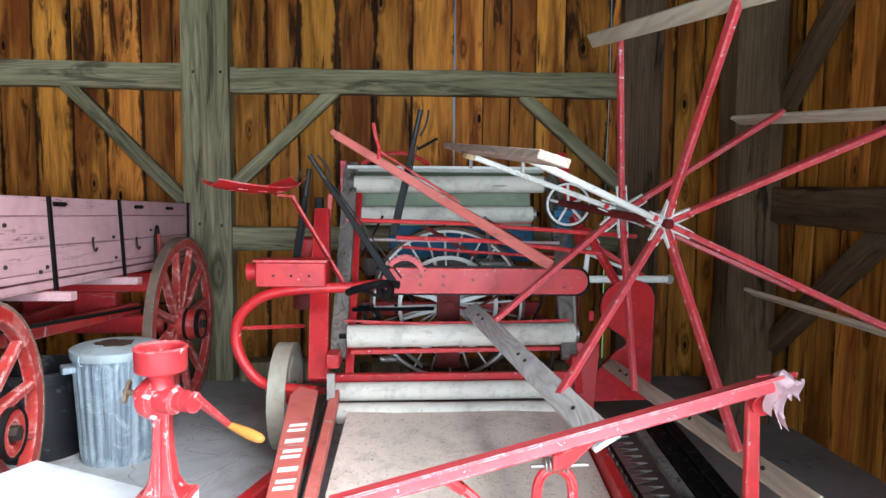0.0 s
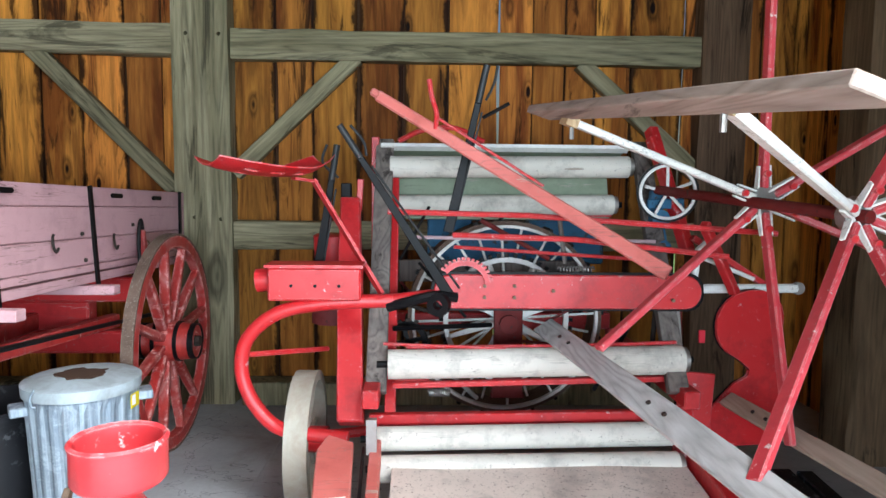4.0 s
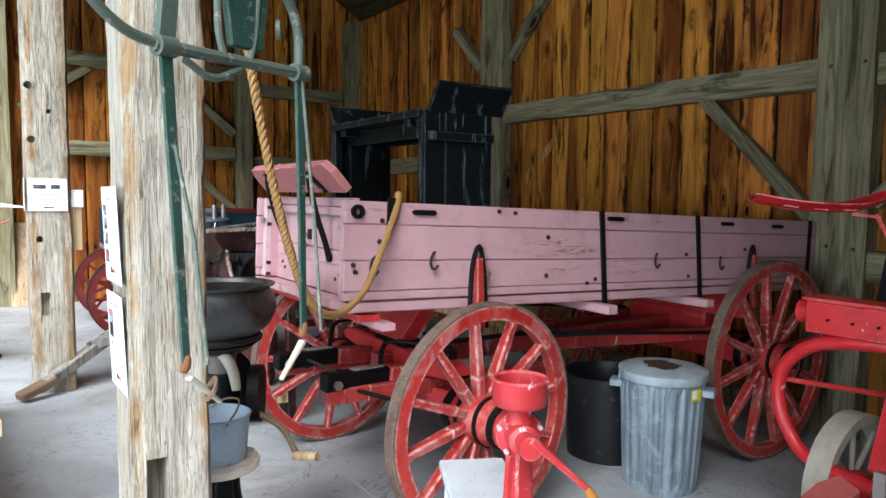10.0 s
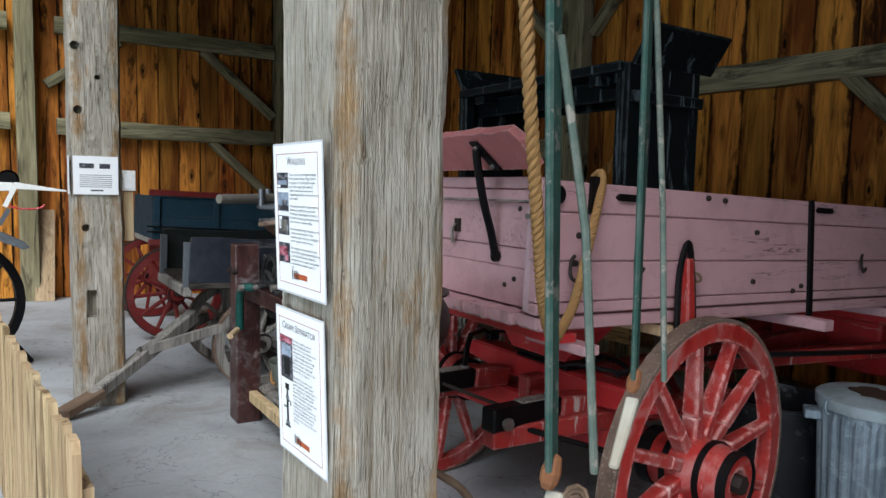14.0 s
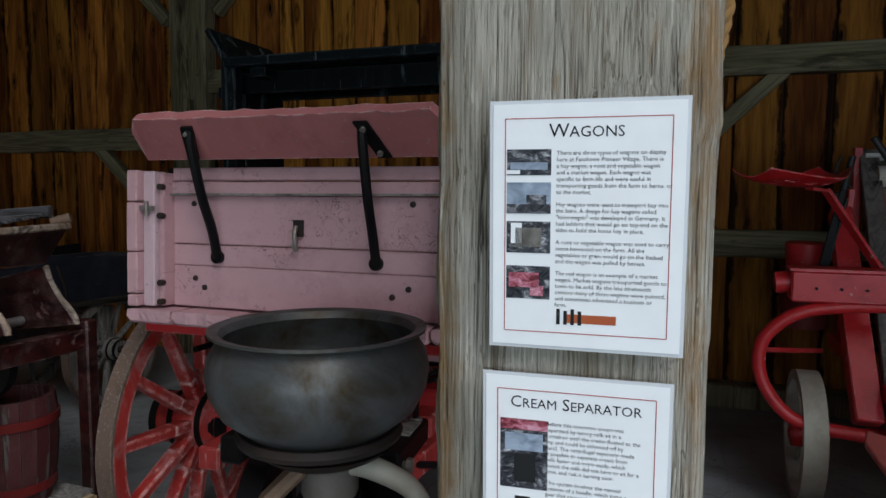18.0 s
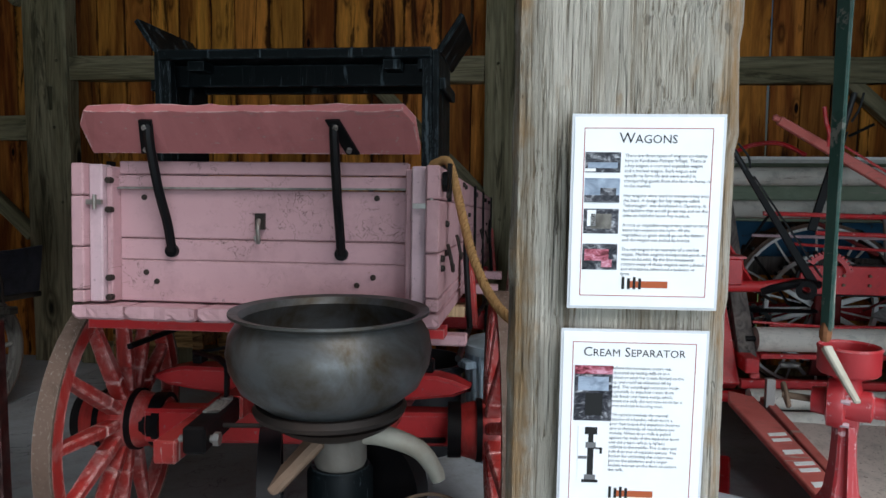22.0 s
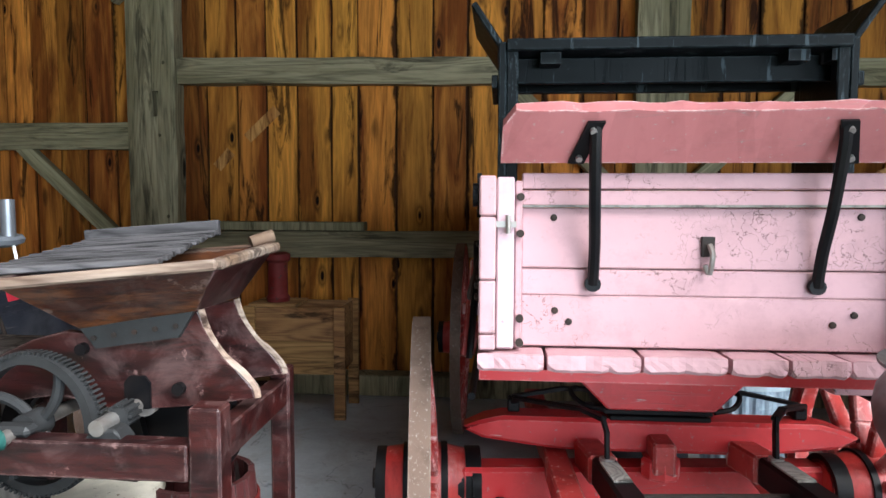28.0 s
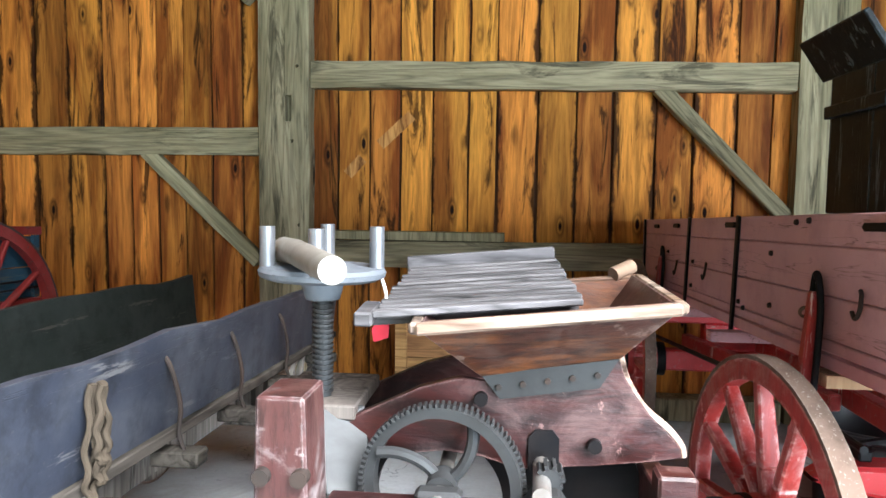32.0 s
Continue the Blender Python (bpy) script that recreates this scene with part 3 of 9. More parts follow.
def axes(a, b, up=(0, 0, 1)):
    z = (Vector(b) - Vector(a)).normalized()
    u = Vector(up)
    if abs(z.dot(u.normalized())) > 0.98:
        u = Vector((0, 1, 0)) if abs(z.y) < 0.9 else Vector((1, 0, 0))
    x = u.cross(z).normalized()
    return x, z.cross(x), z


def box(bm, x0, x1, y0, y1, z0, z1):
    v = [bm.verts.new(p) for p in ((x0, y0, z0), (x1, y0, z0), (x1, y1, z0), (x0, y1, z0), (x0, y0, z1), (x1, y0, z1), (x1, y1, z1), (x0, y1, z1))]
    for f in ((0, 3, 2, 1), (4, 5, 6, 7), (0, 1, 5, 4), (1, 2, 6, 5), (2, 3, 7, 6), (3, 0, 4, 7)):
        bm.faces.new([v[i] for i in f])
    return bm


def bar(bm, a, b, w, h, up=(0, 0, 1), w1=None, h1=None):
    """A bar of w across and h along up, from a to b, that may taper to w1 and h1."""
    x, y, z = axes(a, b, up)
    w1, h1 = w if w1 is None else w1, h if h1 is None else h1
    rings = []
    for p, ww, hh in ((Vector(a), w, h), (Vector(b), w1, h1)):
        rings.append([bm.verts.new(p + x * sx * ww / 2 + y * sy * hh / 2) for sx, sy in ((-1, -1), (1, -1), (1, 1), (-1, 1))])
    r, s = rings
    bm.faces.new(r[::-1]), bm.faces.new(s)
    for i in range(4):
        bm.faces.new((r[i], r[(i + 1) % 4], s[(i + 1) % 4], s[i]))
    return bm


def tube(bm, pts, r, seg=8, closed=False, r1=None):
    """A round bar along points; r may shrink to r1."""
    pts = [Vector(p) for p in pts]
    n = len(pts)
    rings, prev = [], None
    for i, p in enumerate(pts):
        if closed:
            d = pts[(i + 1) % n] - pts[i - 1]
        else:
            d = pts[min(i + 1, n - 1)] - pts[max(i - 1, 0)]
        d.normalize()
        if prev is None:
            x = axes((0, 0, 0), d)[0]
        else:
            x = (prev - d * prev.dot(d)).normalized()
        prev = x
        y = d.cross(x)
        rr = r if r1 is None else r + (r1 - r) * i / max(1, n - 1)
        rings.append([bm.verts.new(p + (x * math.cos(a) + y * math.sin(a)) * rr) for a in [2 * math.pi * k / seg for k in range(seg)]])
    for i in range(n if closed else n - 1):
        a, b = rings[i], rings[(i + 1) % n]
        for k in range(seg):
            bm.faces.new((a[k], a[(k + 1) % seg], b[(k + 1) % seg], b[k]))
    if not closed:
        bm.faces.new(rings[0][::-1]), bm.faces.new(rings[-1])
    return bm


def curve_pts(ctrl, n=8):
    """A smooth line through control points."""
    p = [Vector(c) for c in ctrl]
    p = [p[0] * 2 - p[1]] + p + [p[-1] * 2 - p[-2]]
    out = []
    for i in range(1, len(p) - 2):
        for k in range(n):
            t = k / n
            a, b, c, d = p[i - 1:i + 3]
            out.append(0.5 * ((2 * b) + (c - a) * t + (2 * a - 5 * b + 4 * c - d) * t * t + (3 * b - a - 3 * c + d) * t ** 3))
    out.append(p[-2])
    return out


def lathe(bm, profile, centre, axis=(0, 0, 1), seg=32, close=False):
    """Turns a profile of (radius, height) round an axis through centre."""
    x, y, z = axes((0, 0, 0), axis)
    c = Vector(centre)
    rings = []
    for r, hgt in profile:
        if r < 1e-5:
            rings.append([bm.verts.new(c + z * hgt)])
        else:
            rings.append([bm.verts.new(c + z * hgt + (x * math.cos(2 * math.pi * k / seg) + y * math.sin(2 * math.pi * k / seg)) * r) for k in range(seg)])
    pairs = list(zip(rings, rings[1:])) + ([(rings[-1], rings[0])] if close else [])
    for a, b in pairs:
        for k in range(seg):
            q = []
            for v in (a[k % len(a)], a[(k + 1) % len(a)], b[(k + 1) % len(b)], b[k % len(b)]):
                if v not in q:
                    q.append(v)
            if len(q) > 2:
                bm.faces.new(q)
    return bm


def disc(bm, c, r, t, axis, seg=20):
    return lathe(bm, [(0, -t / 2), (r, -t / 2), (r, t / 2), (0, t / 2)], c, axis, seg)


def slab(bm, outline, origin, u, v, thick):
    """A flat plate: an outline in the plane of u and v, made thick along their normal, about the middle."""
    o, u, v = Vector(origin), Vector(u), Vector(v)
    n = u.cross(v).normalized() * thick / 2
    lo = [bm.verts.new(o + u * a + v * b - n) for a, b in outline]
    hi = [bm.verts.new(o + u * a + v * b + n) for a, b in outline]
    bm.faces.new(lo[::-1]), bm.faces.new(hi)
    for i in range(len(lo)):
        j = (i + 1) % len(lo)
        bm.faces.new((lo[i], lo[j], hi[j], hi[i]))
    return bm


def hewn(bm, a, b, w, h, up=(0, 1, 0), cuts=10, jit=0.006, seed=1):
    """A hand-hewn timber: a bar in many short lengths with uneven faces."""
    rnd = random.Random(seed)
    x, y, z = axes(a, b, up)
    a, b = Vector(a), Vector(b)
    rings = []
    prof = [(-1, -0.86), (-0.86, -1), (0, -1), (0.86, -1), (1, -0.86), (1, 0), (1, 0.86), (0.86, 1), (0, 1), (-0.86, 1), (-1, 0.86), (-1, 0)]
    for i in range(cuts + 1):
        p = a.lerp(b, i / cuts)
        rings.append([bm.verts.new(p + x * (sx * w / 2 + rnd.uniform(-jit, jit)) + y * (sy * h / 2 + rnd.uniform(-jit, jit))) for sx, sy in prof])
    n = len(prof)
    bm.faces.new(rings[0][::-1]), bm.faces.new(rings[-1])
    for r, s in zip(rings, rings[1:]):
        for k in range(n):
            bm.faces.new((r[k], r[(k + 1) % n], s[(k + 1) % n], s[k]))
    return bm


def BM():
    return bmesh.new()

# ---- the shed ----
XL, XR, YB, YF, ZT = -9.75, 2.60, 5.82, 1.05, 4.3
floor_bm = BM()
for y0, y1 in ((-0.6, YB + 0.3),):
    pts = [(XL - 0.3, y0), (XR + 0.3, y0), (XR + 0.3, y1), (XL - 0.3, y1)]
    lo = [floor_bm.verts.new((x, y, fz(y) - 0.12)) for x, y in pts]
    hi = [floor_bm.verts.new((x, y, fz(y))) for x, y in pts]
    floor_bm.faces.new(lo[::-1]), floor_bm.faces.new(hi)
    for i in range(4):
        floor_bm.faces.new((lo[i], lo[(i + 1) % 4], hi[(i + 1) % 4], hi[i]))
floor = tagged(part("floor", floor_bm, M_CONC), "grey concrete shed floor with stains and joints", "floor", kind="structure")

g = BM()
lathe(g, [(0, 0), (60, -0.3), (900, -2)], (-3, -2, -0.16), seg=40)
tagged(part("ground", g, M_GRASS), "grass outside the open shed", "ground", kind="structure")


def board_wall(name, label, axis, at, start, stop, z0, z1, material, seed, slits=(), width=0.27):
    """A wall of upright waney-edged boards, each a part, with dark battens behind the joints; light enters at the slits."""
    rnd = random.Random(seed)
    w = tagged(new(name), label, "wall", kind="structure")
    BASE[w] = Vector((0, 0, 0))
    meshes = []
    for k in range(9):
        b = BM()
        ww = width * (0.80 + 0.05 * k)
        rows, n = [], 16
        pa, pb = rnd.uniform(0, 6), rnd.uniform(0, 6)
        for i in range(n + 1):
            z = (z1 - z0) * i / n
            e0 = 0.004 + 0.006 * (1 + math.sin(pa + i * 0.55)) * rnd.uniform(0.3, 1)
            e1 = 0.004 + 0.006 * (1 + math.sin(pb + i * 0.75)) * rnd.uniform(0.3, 1)
            rows.append([b.verts.new(p) for p in ((e0 - ww / 2, 0.003, z), (e0 + 0.006 - ww / 2, 0, z), (0, rnd.uniform(-0.001, 0.001), z), (ww / 2 - e1 - 0.006, 0, z), (ww / 2 - e1, 0.003, z), (ww / 2 - e1, 0.024, z), (e0 - ww / 2, 0.024, z))])
        for r, q in zip(rows, rows[1:]):
            for i in range(7):
                j = (i + 1) % 7
                b.faces.new((r[i], r[j], q[j], q[i]))
        b.faces.new(rows[0][::-1]), b.faces.new(rows[-1])
        me = bpy.data.meshes.new("board")
        b.to_mesh(me)
        b.free()
        me.materials.append(material)
        meshes.append((ww, me))
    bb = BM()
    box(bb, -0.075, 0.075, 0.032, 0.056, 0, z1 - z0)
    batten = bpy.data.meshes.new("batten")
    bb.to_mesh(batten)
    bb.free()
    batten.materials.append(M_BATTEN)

    def put(nm, me, u, dy, sx=1.0):
        ob = new(nm, me)
        ob.parent = w
        if axis == "y":
            ob.location = (u, at + dy, z0)
        else:
            ob.location = (at - dy, u, z0)
            ob.rotation_euler = (0, 0, radians(90 if at < -5 else -90))
        ob.scale.x = sx

    u = start
    while u < stop - 0.02:
        ww, me = rnd.choice(meshes)
        sx, open_joint = 1.0, False
        for g in slits:
            if u + 0.12 < g <= u + ww + 0.12:
                sx, open_joint = (g - u) / ww, True
        put("board", me, u + ww * sx / 2, rnd.uniform(-0.005, 0.005), sx)
        u += ww * sx
        if open_joint:
            u -= 0.003
        else:
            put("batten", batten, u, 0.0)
    return w


wall_back = board_wall("wall_back", "back wall of upright orange pine boards with knots", "y", YB, XL, XR, -0.12, ZT, M_PLANK, 3, slits=(0.385, 1.71))
wall_right = board_wall("wall_right", "end wall of upright orange-brown boards in shade", "x", XR + 0.03, 1.1, YB, -0.12, 6.2, M_PLANK, 5)
wall_left = board_wall("wall_left", "end wall of upright orange boards", "x", XL, -0.6, YB, -0.12, 6.2, M_PLANK, 7)

# unseen boards, added to block light from the right-hand end of the shed
wall_front_unseen = board_wall("wall_front_unseen", "unseen short front wall, added to keep light off the right bay", "y", 0.95, 1.55, XR, -0.05, 4.2, M_PLANK, 9)

roof = BM()
for a, b in (((0.75, 4.2), (3.4, 5.9)), ((3.4, 5.9), (YB + 0.5, 4.25))):
    lo = [roof.verts.new(p) for p in ((XL - 0.4, a[0], a[1]), (XR + 0.4, a[0], a[1]), (XR + 0.4, b[0], b[1]), (XL - 0.4, b[0], b[1]))]
    hi = [roof.verts.new(v.co + Vector((0, 0, 0.06))) for v in lo]
    roof.faces.new(lo[::-1]), roof.faces.new(hi)
    for i in range(4):
        roof.faces.new((lo[i], lo[(i + 1) % 4], hi[(i + 1) % 4], hi[i]))
tagged(part("ceiling", roof, M_ROOF), "dark board underside of the shed roof", "ceiling", kind="structure")


def timber(name, a, b, w, h, up, label, seed, material=None, jit=0.006, cuts=12):
    """A hewn timber whose own z runs along it."""
    x, y, z = axes(a, b, up)
    bm = hewn(BM(), (0, 0, 0), (0, 0, (Vector(b) - Vector(a)).length), w, h, (0, 1, 0), cuts, jit, seed)
    ob = part(name, bm, material or M_TIMBER, smooth=True)
    ob.matrix_basis = Matrix.Translation(a) @ Matrix((x, y, z)).transposed().to_4x4()
    return tagged(ob, label, "timber", kind="structure")


PY = 5.655
# back posts (x from, to)
back_posts = []
for i, (x0, x1) in enumerate(((-5.87, -5.47), (-1.86, -1.48), (1.78, 2.12), (-9.75, -9.35))):
    cx = (x0 + x1) / 2
    back_posts.append(timber("post", (cx, PY + 0.085, -0.14), (cx, PY + 0.085, ZT), 0.17, x1 - x0, (1, 0, 0), "grey hewn square timber wall post", 20 + i, M_DARKTIMBER if x0 > 1 else M_TIMBER))
GY = 5.745
girts = [(-5.46, -1.87, 2.465, 2.42, 0.205), (-1.47, 1.78, 2.40, 2.39, 0.2), (-9.3, -5.88, 1.95, 1.95, 0.215), (-5.46, -1.87, 1.08, 1.095, 0.205), (-1.47, 1.78, 1.085, 1.09, 0.2)]
for i, (x0, x1, za, zb, hh) in enumerate(girts):
    timber("girt", (x0, GY, za), (x1, GY, zb), hh, 0.13, (0, 1, 0), "grey hewn horizontal wall timber", 40 + i)
braces = [((-2.83, 2.36), (-1.88, 1.40)), ((-0.62, 2.33), (-1.47, 1.52)), ((0.95, 2.31), (1.8, 1.55)), ((-6.83, 1.87), (-5.90, 1.0)), ((-5.4, 3.1), (-4.8, 3.7)), ((-1.4, 3.1), (-0.9, 3.6)), ((-1.9, 3.1), (-2.4, 3.6)), ((-5.95, 3.05), (-6.5, 3.6))]
for i, ((xa, za), (xb, zb)) in enumerate(braces):
    timber("brace", (xa, GY + 0.005, za), (xb, GY + 0.005, zb), 0.11, 0.10, (0, 1, 0), "grey diagonal timber wall brace", 60 + i, jit=0.003, cuts=6)


def carve(ob, cutter):
    """Cuts the closed bmesh cutter out of a timber."""
    me = bpy.data.meshes.new("cutter")
    bmesh.ops.recalc_face_normals(cutter, faces=list(cutter.faces))
    cutter.to_mesh(me)
    cutter.free()
    tool = new("cutter", me)
    mod = ob.modifiers.new("cut", "BOOLEAN")
    mod.object, mod.operation, mod.solver = tool, "DIFFERENCE", "EXACT"
    bpy.context.view_layer.update()
    dg = bpy.context.evaluated_depsgraph_get()
    cut = bpy.data.meshes.new_from_object(ob.evaluated_get(dg))
    ob.modifiers.clear()
    ob.data = cut
    bpy.data.objects.remove(tool)


def adzed_post(x, y, w, d, z0, z1, seed, label):
    """A square hewn post: each face in strips, cut back by adze strokes that end in small ledges."""
    rnd = random.Random(seed)
    cols, rows = 6, 150
    bm = BM()
    loop = [(0, k) for k in range(cols)] + [(1, k) for k in range(cols)] + [(2, k) for k in range(cols)] + [(3, k) for k in range(cols)]
    strokes = {}
    for side in range(4):
        for k in range(cols + 1):
            if k % 2 == 0 or k == cols:
                cuts, z = [], z0
                while z < z1:
                    ln = rnd.uniform(0.08, 0.34)
                    cuts.append((z, z + ln, rnd.choice((0.001, 0.002, 0.004, 0.007))))
                    z += ln
            strokes[side, k] = cuts
    grid = []
    for r in range(rows + 1):
        z = z0 + (z1 - z0) * r / rows
        row = []
        for side, k in loop:
            u = k / cols * 2 - 1
            back = 0.0
            for a, b, dep in strokes[side, k]:
                if a <= z < b:
                    back = dep * ((z - a) / (b - a)) ** 1.5
            back += 0.003 * noise.noise(Vector((side * 7 + u * 2, z * 9, seed))) + 0.003 + (0.012 + 0.006 * noise.noise(Vector((side, z * 4, seed + 3))) if k == 0 else 0)
            sway = 0.008 * noise.noise(Vector((side * 3.1, z * 1.3, seed + 9)))
            p = ((u * w / 2, -d / 2 + back + sway), (w / 2 - back - sway, u * d / 2), (-u * w / 2, d / 2 - back - sway), (-w / 2 + back + sway, -u * d / 2))[side]
            if k == 0:
                p = (p[0] * (1 - 0.012 / (w / 2)), p[1] * (1 - 0.006 / (d / 2)))
            row.append(bm.verts.new((p[0], p[1], z - z0)))
        grid.append(row)
    n = len(loop)
    for a, b in zip(grid, grid[1:]):
        for k in range(n):
            bm.faces.new((a[k], a[(k + 1) % n], b[(k + 1) % n], b[k]))
    bm.faces.new(grid[0][::-1]), bm.faces.new(grid[-1])
    ob = part("post", bm, M_POST)
    ob.location = (x, y, z0)
    ob.data.shade_smooth()
    ob.data.set_sharp_from_angle(angle=radians(24))
    return tagged(ob, label, "timber", kind="structure")


# front post with the notices
FP = (-1.4145, 1.2015)
front_post = adzed_post(FP[0] - 0.006, FP[1], 0.338, 0.236, fz(1.2), 4.1, 80, "thick weathered hewn post at the open front")
sign_post = adzed_post(-5.08, 1.12, 0.3, 0.3, fz(1.1), 4.1, 81, "thick weathered hewn post at the open front")
timber("post", (2.55, 1.2, fz(1.1)), (2.55, 1.2, 4.1), 0.3, 0.3, (0, 1, 0), "thick weathered hewn post at the open front", 82, M_POST, 0.007, 30)
timber("plate", (XL, 1.2, 4.15), (XR, 1.2, 4.15), 0.25, 0.25, (0, 1, 0), "hewn timber plate over the open front", 84, M_TIMBER, 0.007, 30)
# posts and rails of the end walls
for i, yy in enumerate((3.98,)):
    timber("post", (XL + 0.13, yy, -0.14), (XL + 0.13, yy, ZT), 0.3, 0.2, (0, 1, 0), "grey hewn square timber wall post", 90 + i)
for i, (y0, y1, z) in enumerate(((1.2, 3.85, 2.12), (1.2, 3.85, 3.3), (4.12, 5.6, 2.0), (4.12, 5.6, 3.1))):
    timber("girt", (XL + 0.1, y0, z), (XL + 0.1, y1, z), 0.19, 0.13, (1, 0, 0), "grey hewn horizontal wall timber", 95 + i)

# front part of the left end wall
timber("post", (XL + 0.13, 0.89, -0.05), (XL + 0.13, 0.89, ZT), 0.3, 0.2, (0, 1, 0), "grey hewn square timber wall post", 99)
for i, z in enumerate((2.15, 3.28)):
    timber("girt", (XL + 0.1, -0.55, z), (XL + 0.1, 0.73, z), 0.19, 0.13, (1, 0, 0), "grey hewn horizontal wall timber", 110 + i)
for i, (ya, za, yb, zb) in enumerate(((3.0, 2.04, 3.84, 1.28), (2.9, 3.22, 3.85, 2.42), (1.9, 3.2, 1.1, 2.6))):
    timber("brace", (XL + 0.09, ya, za), (XL + 0.09, yb, zb), 0.11, 0.10, (1, 0, 0), "grey diagonal timber wall brace", 113 + i, jit=0.003, cuts=6)
loose = tagged(part("leaning_board", bar(BM(), (XL + 0.30, 1.02, fz(1.0)), (XL + 0.06, 1.06, 1.12), 0.2, 0.03, (1, 0, 0)), M_BARE), "bare orange board leaning on the end wall", "board")
# right end wall: post, girt and braces
timber("post", (2.36, 4.59, -0.14), (2.36, 4.59, ZT), 0.33, 0.31, (0, 1, 0), "thick brown hewn wall post", 120, M_DARKTIMBER, 0.007, 20)
timber("girt", (2.53, 1.2, 1.43), (2.53, 4.43, 1.43), 0.235, 0.16, (1, 0, 0), "brown hewn horizontal wall timber", 121, M_DARKTIMBER)
timber("brace", (2.53, 4.47, 2.10), (2.53, 3.55, 2.97), 0.13, 0.11, (1, 0, 0), "brown diagonal timber wall brace", 122, M_DARKTIMBER, 0.003, 6)
timber("brace", (2.53, 4.56, 0.42), (2.53, 3.45, 1.27), 0.12, 0.11, (1, 0, 0), "brown diagonal timber wall brace", 123, M_DARKTIMBER, 0.003, 6)
# mortises and peg holes
c = box(BM(), -1.36, -1.2, 1.125, 1.183, 0.60, 0.775)
carve(front_post, c)
c = box(BM(), -5.0, -4.85, 1.045, 1.103, 0.627, 0.80)
for y, z, r in ((1.01, 2.29, 0.026), (1.13, 2.11, 0.017), (1.02, 1.908, 0.026), (1.05, 1.19, 0.024)):
    disc(c, (-4.93, y, z), r, 0.16, (1, 0, 0), 14)
carve(sign_post, c)
for ob, holes, slots in ((back_posts[1], ((-1.76, 2.455), (-1.54, 2.455), (-1.73, 1.21), (-1.55, 1.2)), ()), (back_posts[0], ((-5.56, 2.52), (-5.60, 1.95), (-5.55, 1.3)), ((-5.655, -5.605, 2.10, 2.30),))):
    c = BM()
    for x, z in holes:
        disc(c, (x, PY, z), 0.014, 0.12, (0, 1, 0), 12)
    for x0, x1, z0, z1 in slots:
        box(c, x0, x1, PY - 0.05, PY + 0.07, z0, z1)
    carve(ob, c)
# paler strips on the boards where a brace has been taken away
lath = tagged(new("lath"), "pale unstained strips left by a removed brace", "lath", kind="structure")
BASE[lath] = Vector((0, 0, 0))
for xa, za, xb, zb in ((-4.69, 2.165, -4.94, 1.935), (-5.08, 1.83, -5.20, 1.70)):
    part("strip", bar(BM(), (xa, YB - 0.007, za), (xb, YB - 0.007, zb), 0.085, 0.004, (0, 1, 0)), M_LATH, lath)
# saw-cut joints in the concrete
for x0, y0, x1, y1 in ((XL, 2.35, XR, 2.35), (-1.0, -0.5, -1.0, YB), (-5.1, -0.5, -5.1, YB)):
    jt = BM()
    n = Vector((y1 - y0, x0 - x1, 0)).normalized() * 0.004
    q = [jt.verts.new(Vector((x, y, fz(y) + 0.0015)) + s * n) for x, y, s in ((x0, y0, -1), (x1, y1, -1), (x1, y1, 1), (x0, y0, 1))]
    jt.faces.new(q)
    ret = bmesh.ops.extrude_face_region(jt, geom=list(jt.faces))
    for v in ret["geom"]:
        if isinstance(v, bmesh.types.BMVert):
            v.co.z += 0.0025
    part("floor_joint", jt, M_JOINT, floor)

# ---- spoked wooden wagon wheel ----
def ring(bm, c, axis, r_in, r_out, w, seg=48):
    return lathe(bm, [(r_in, -w / 2), (r_out, -w / 2), (r_out, w / 2), (r_in, w / 2)], c, axis, seg, close=True)


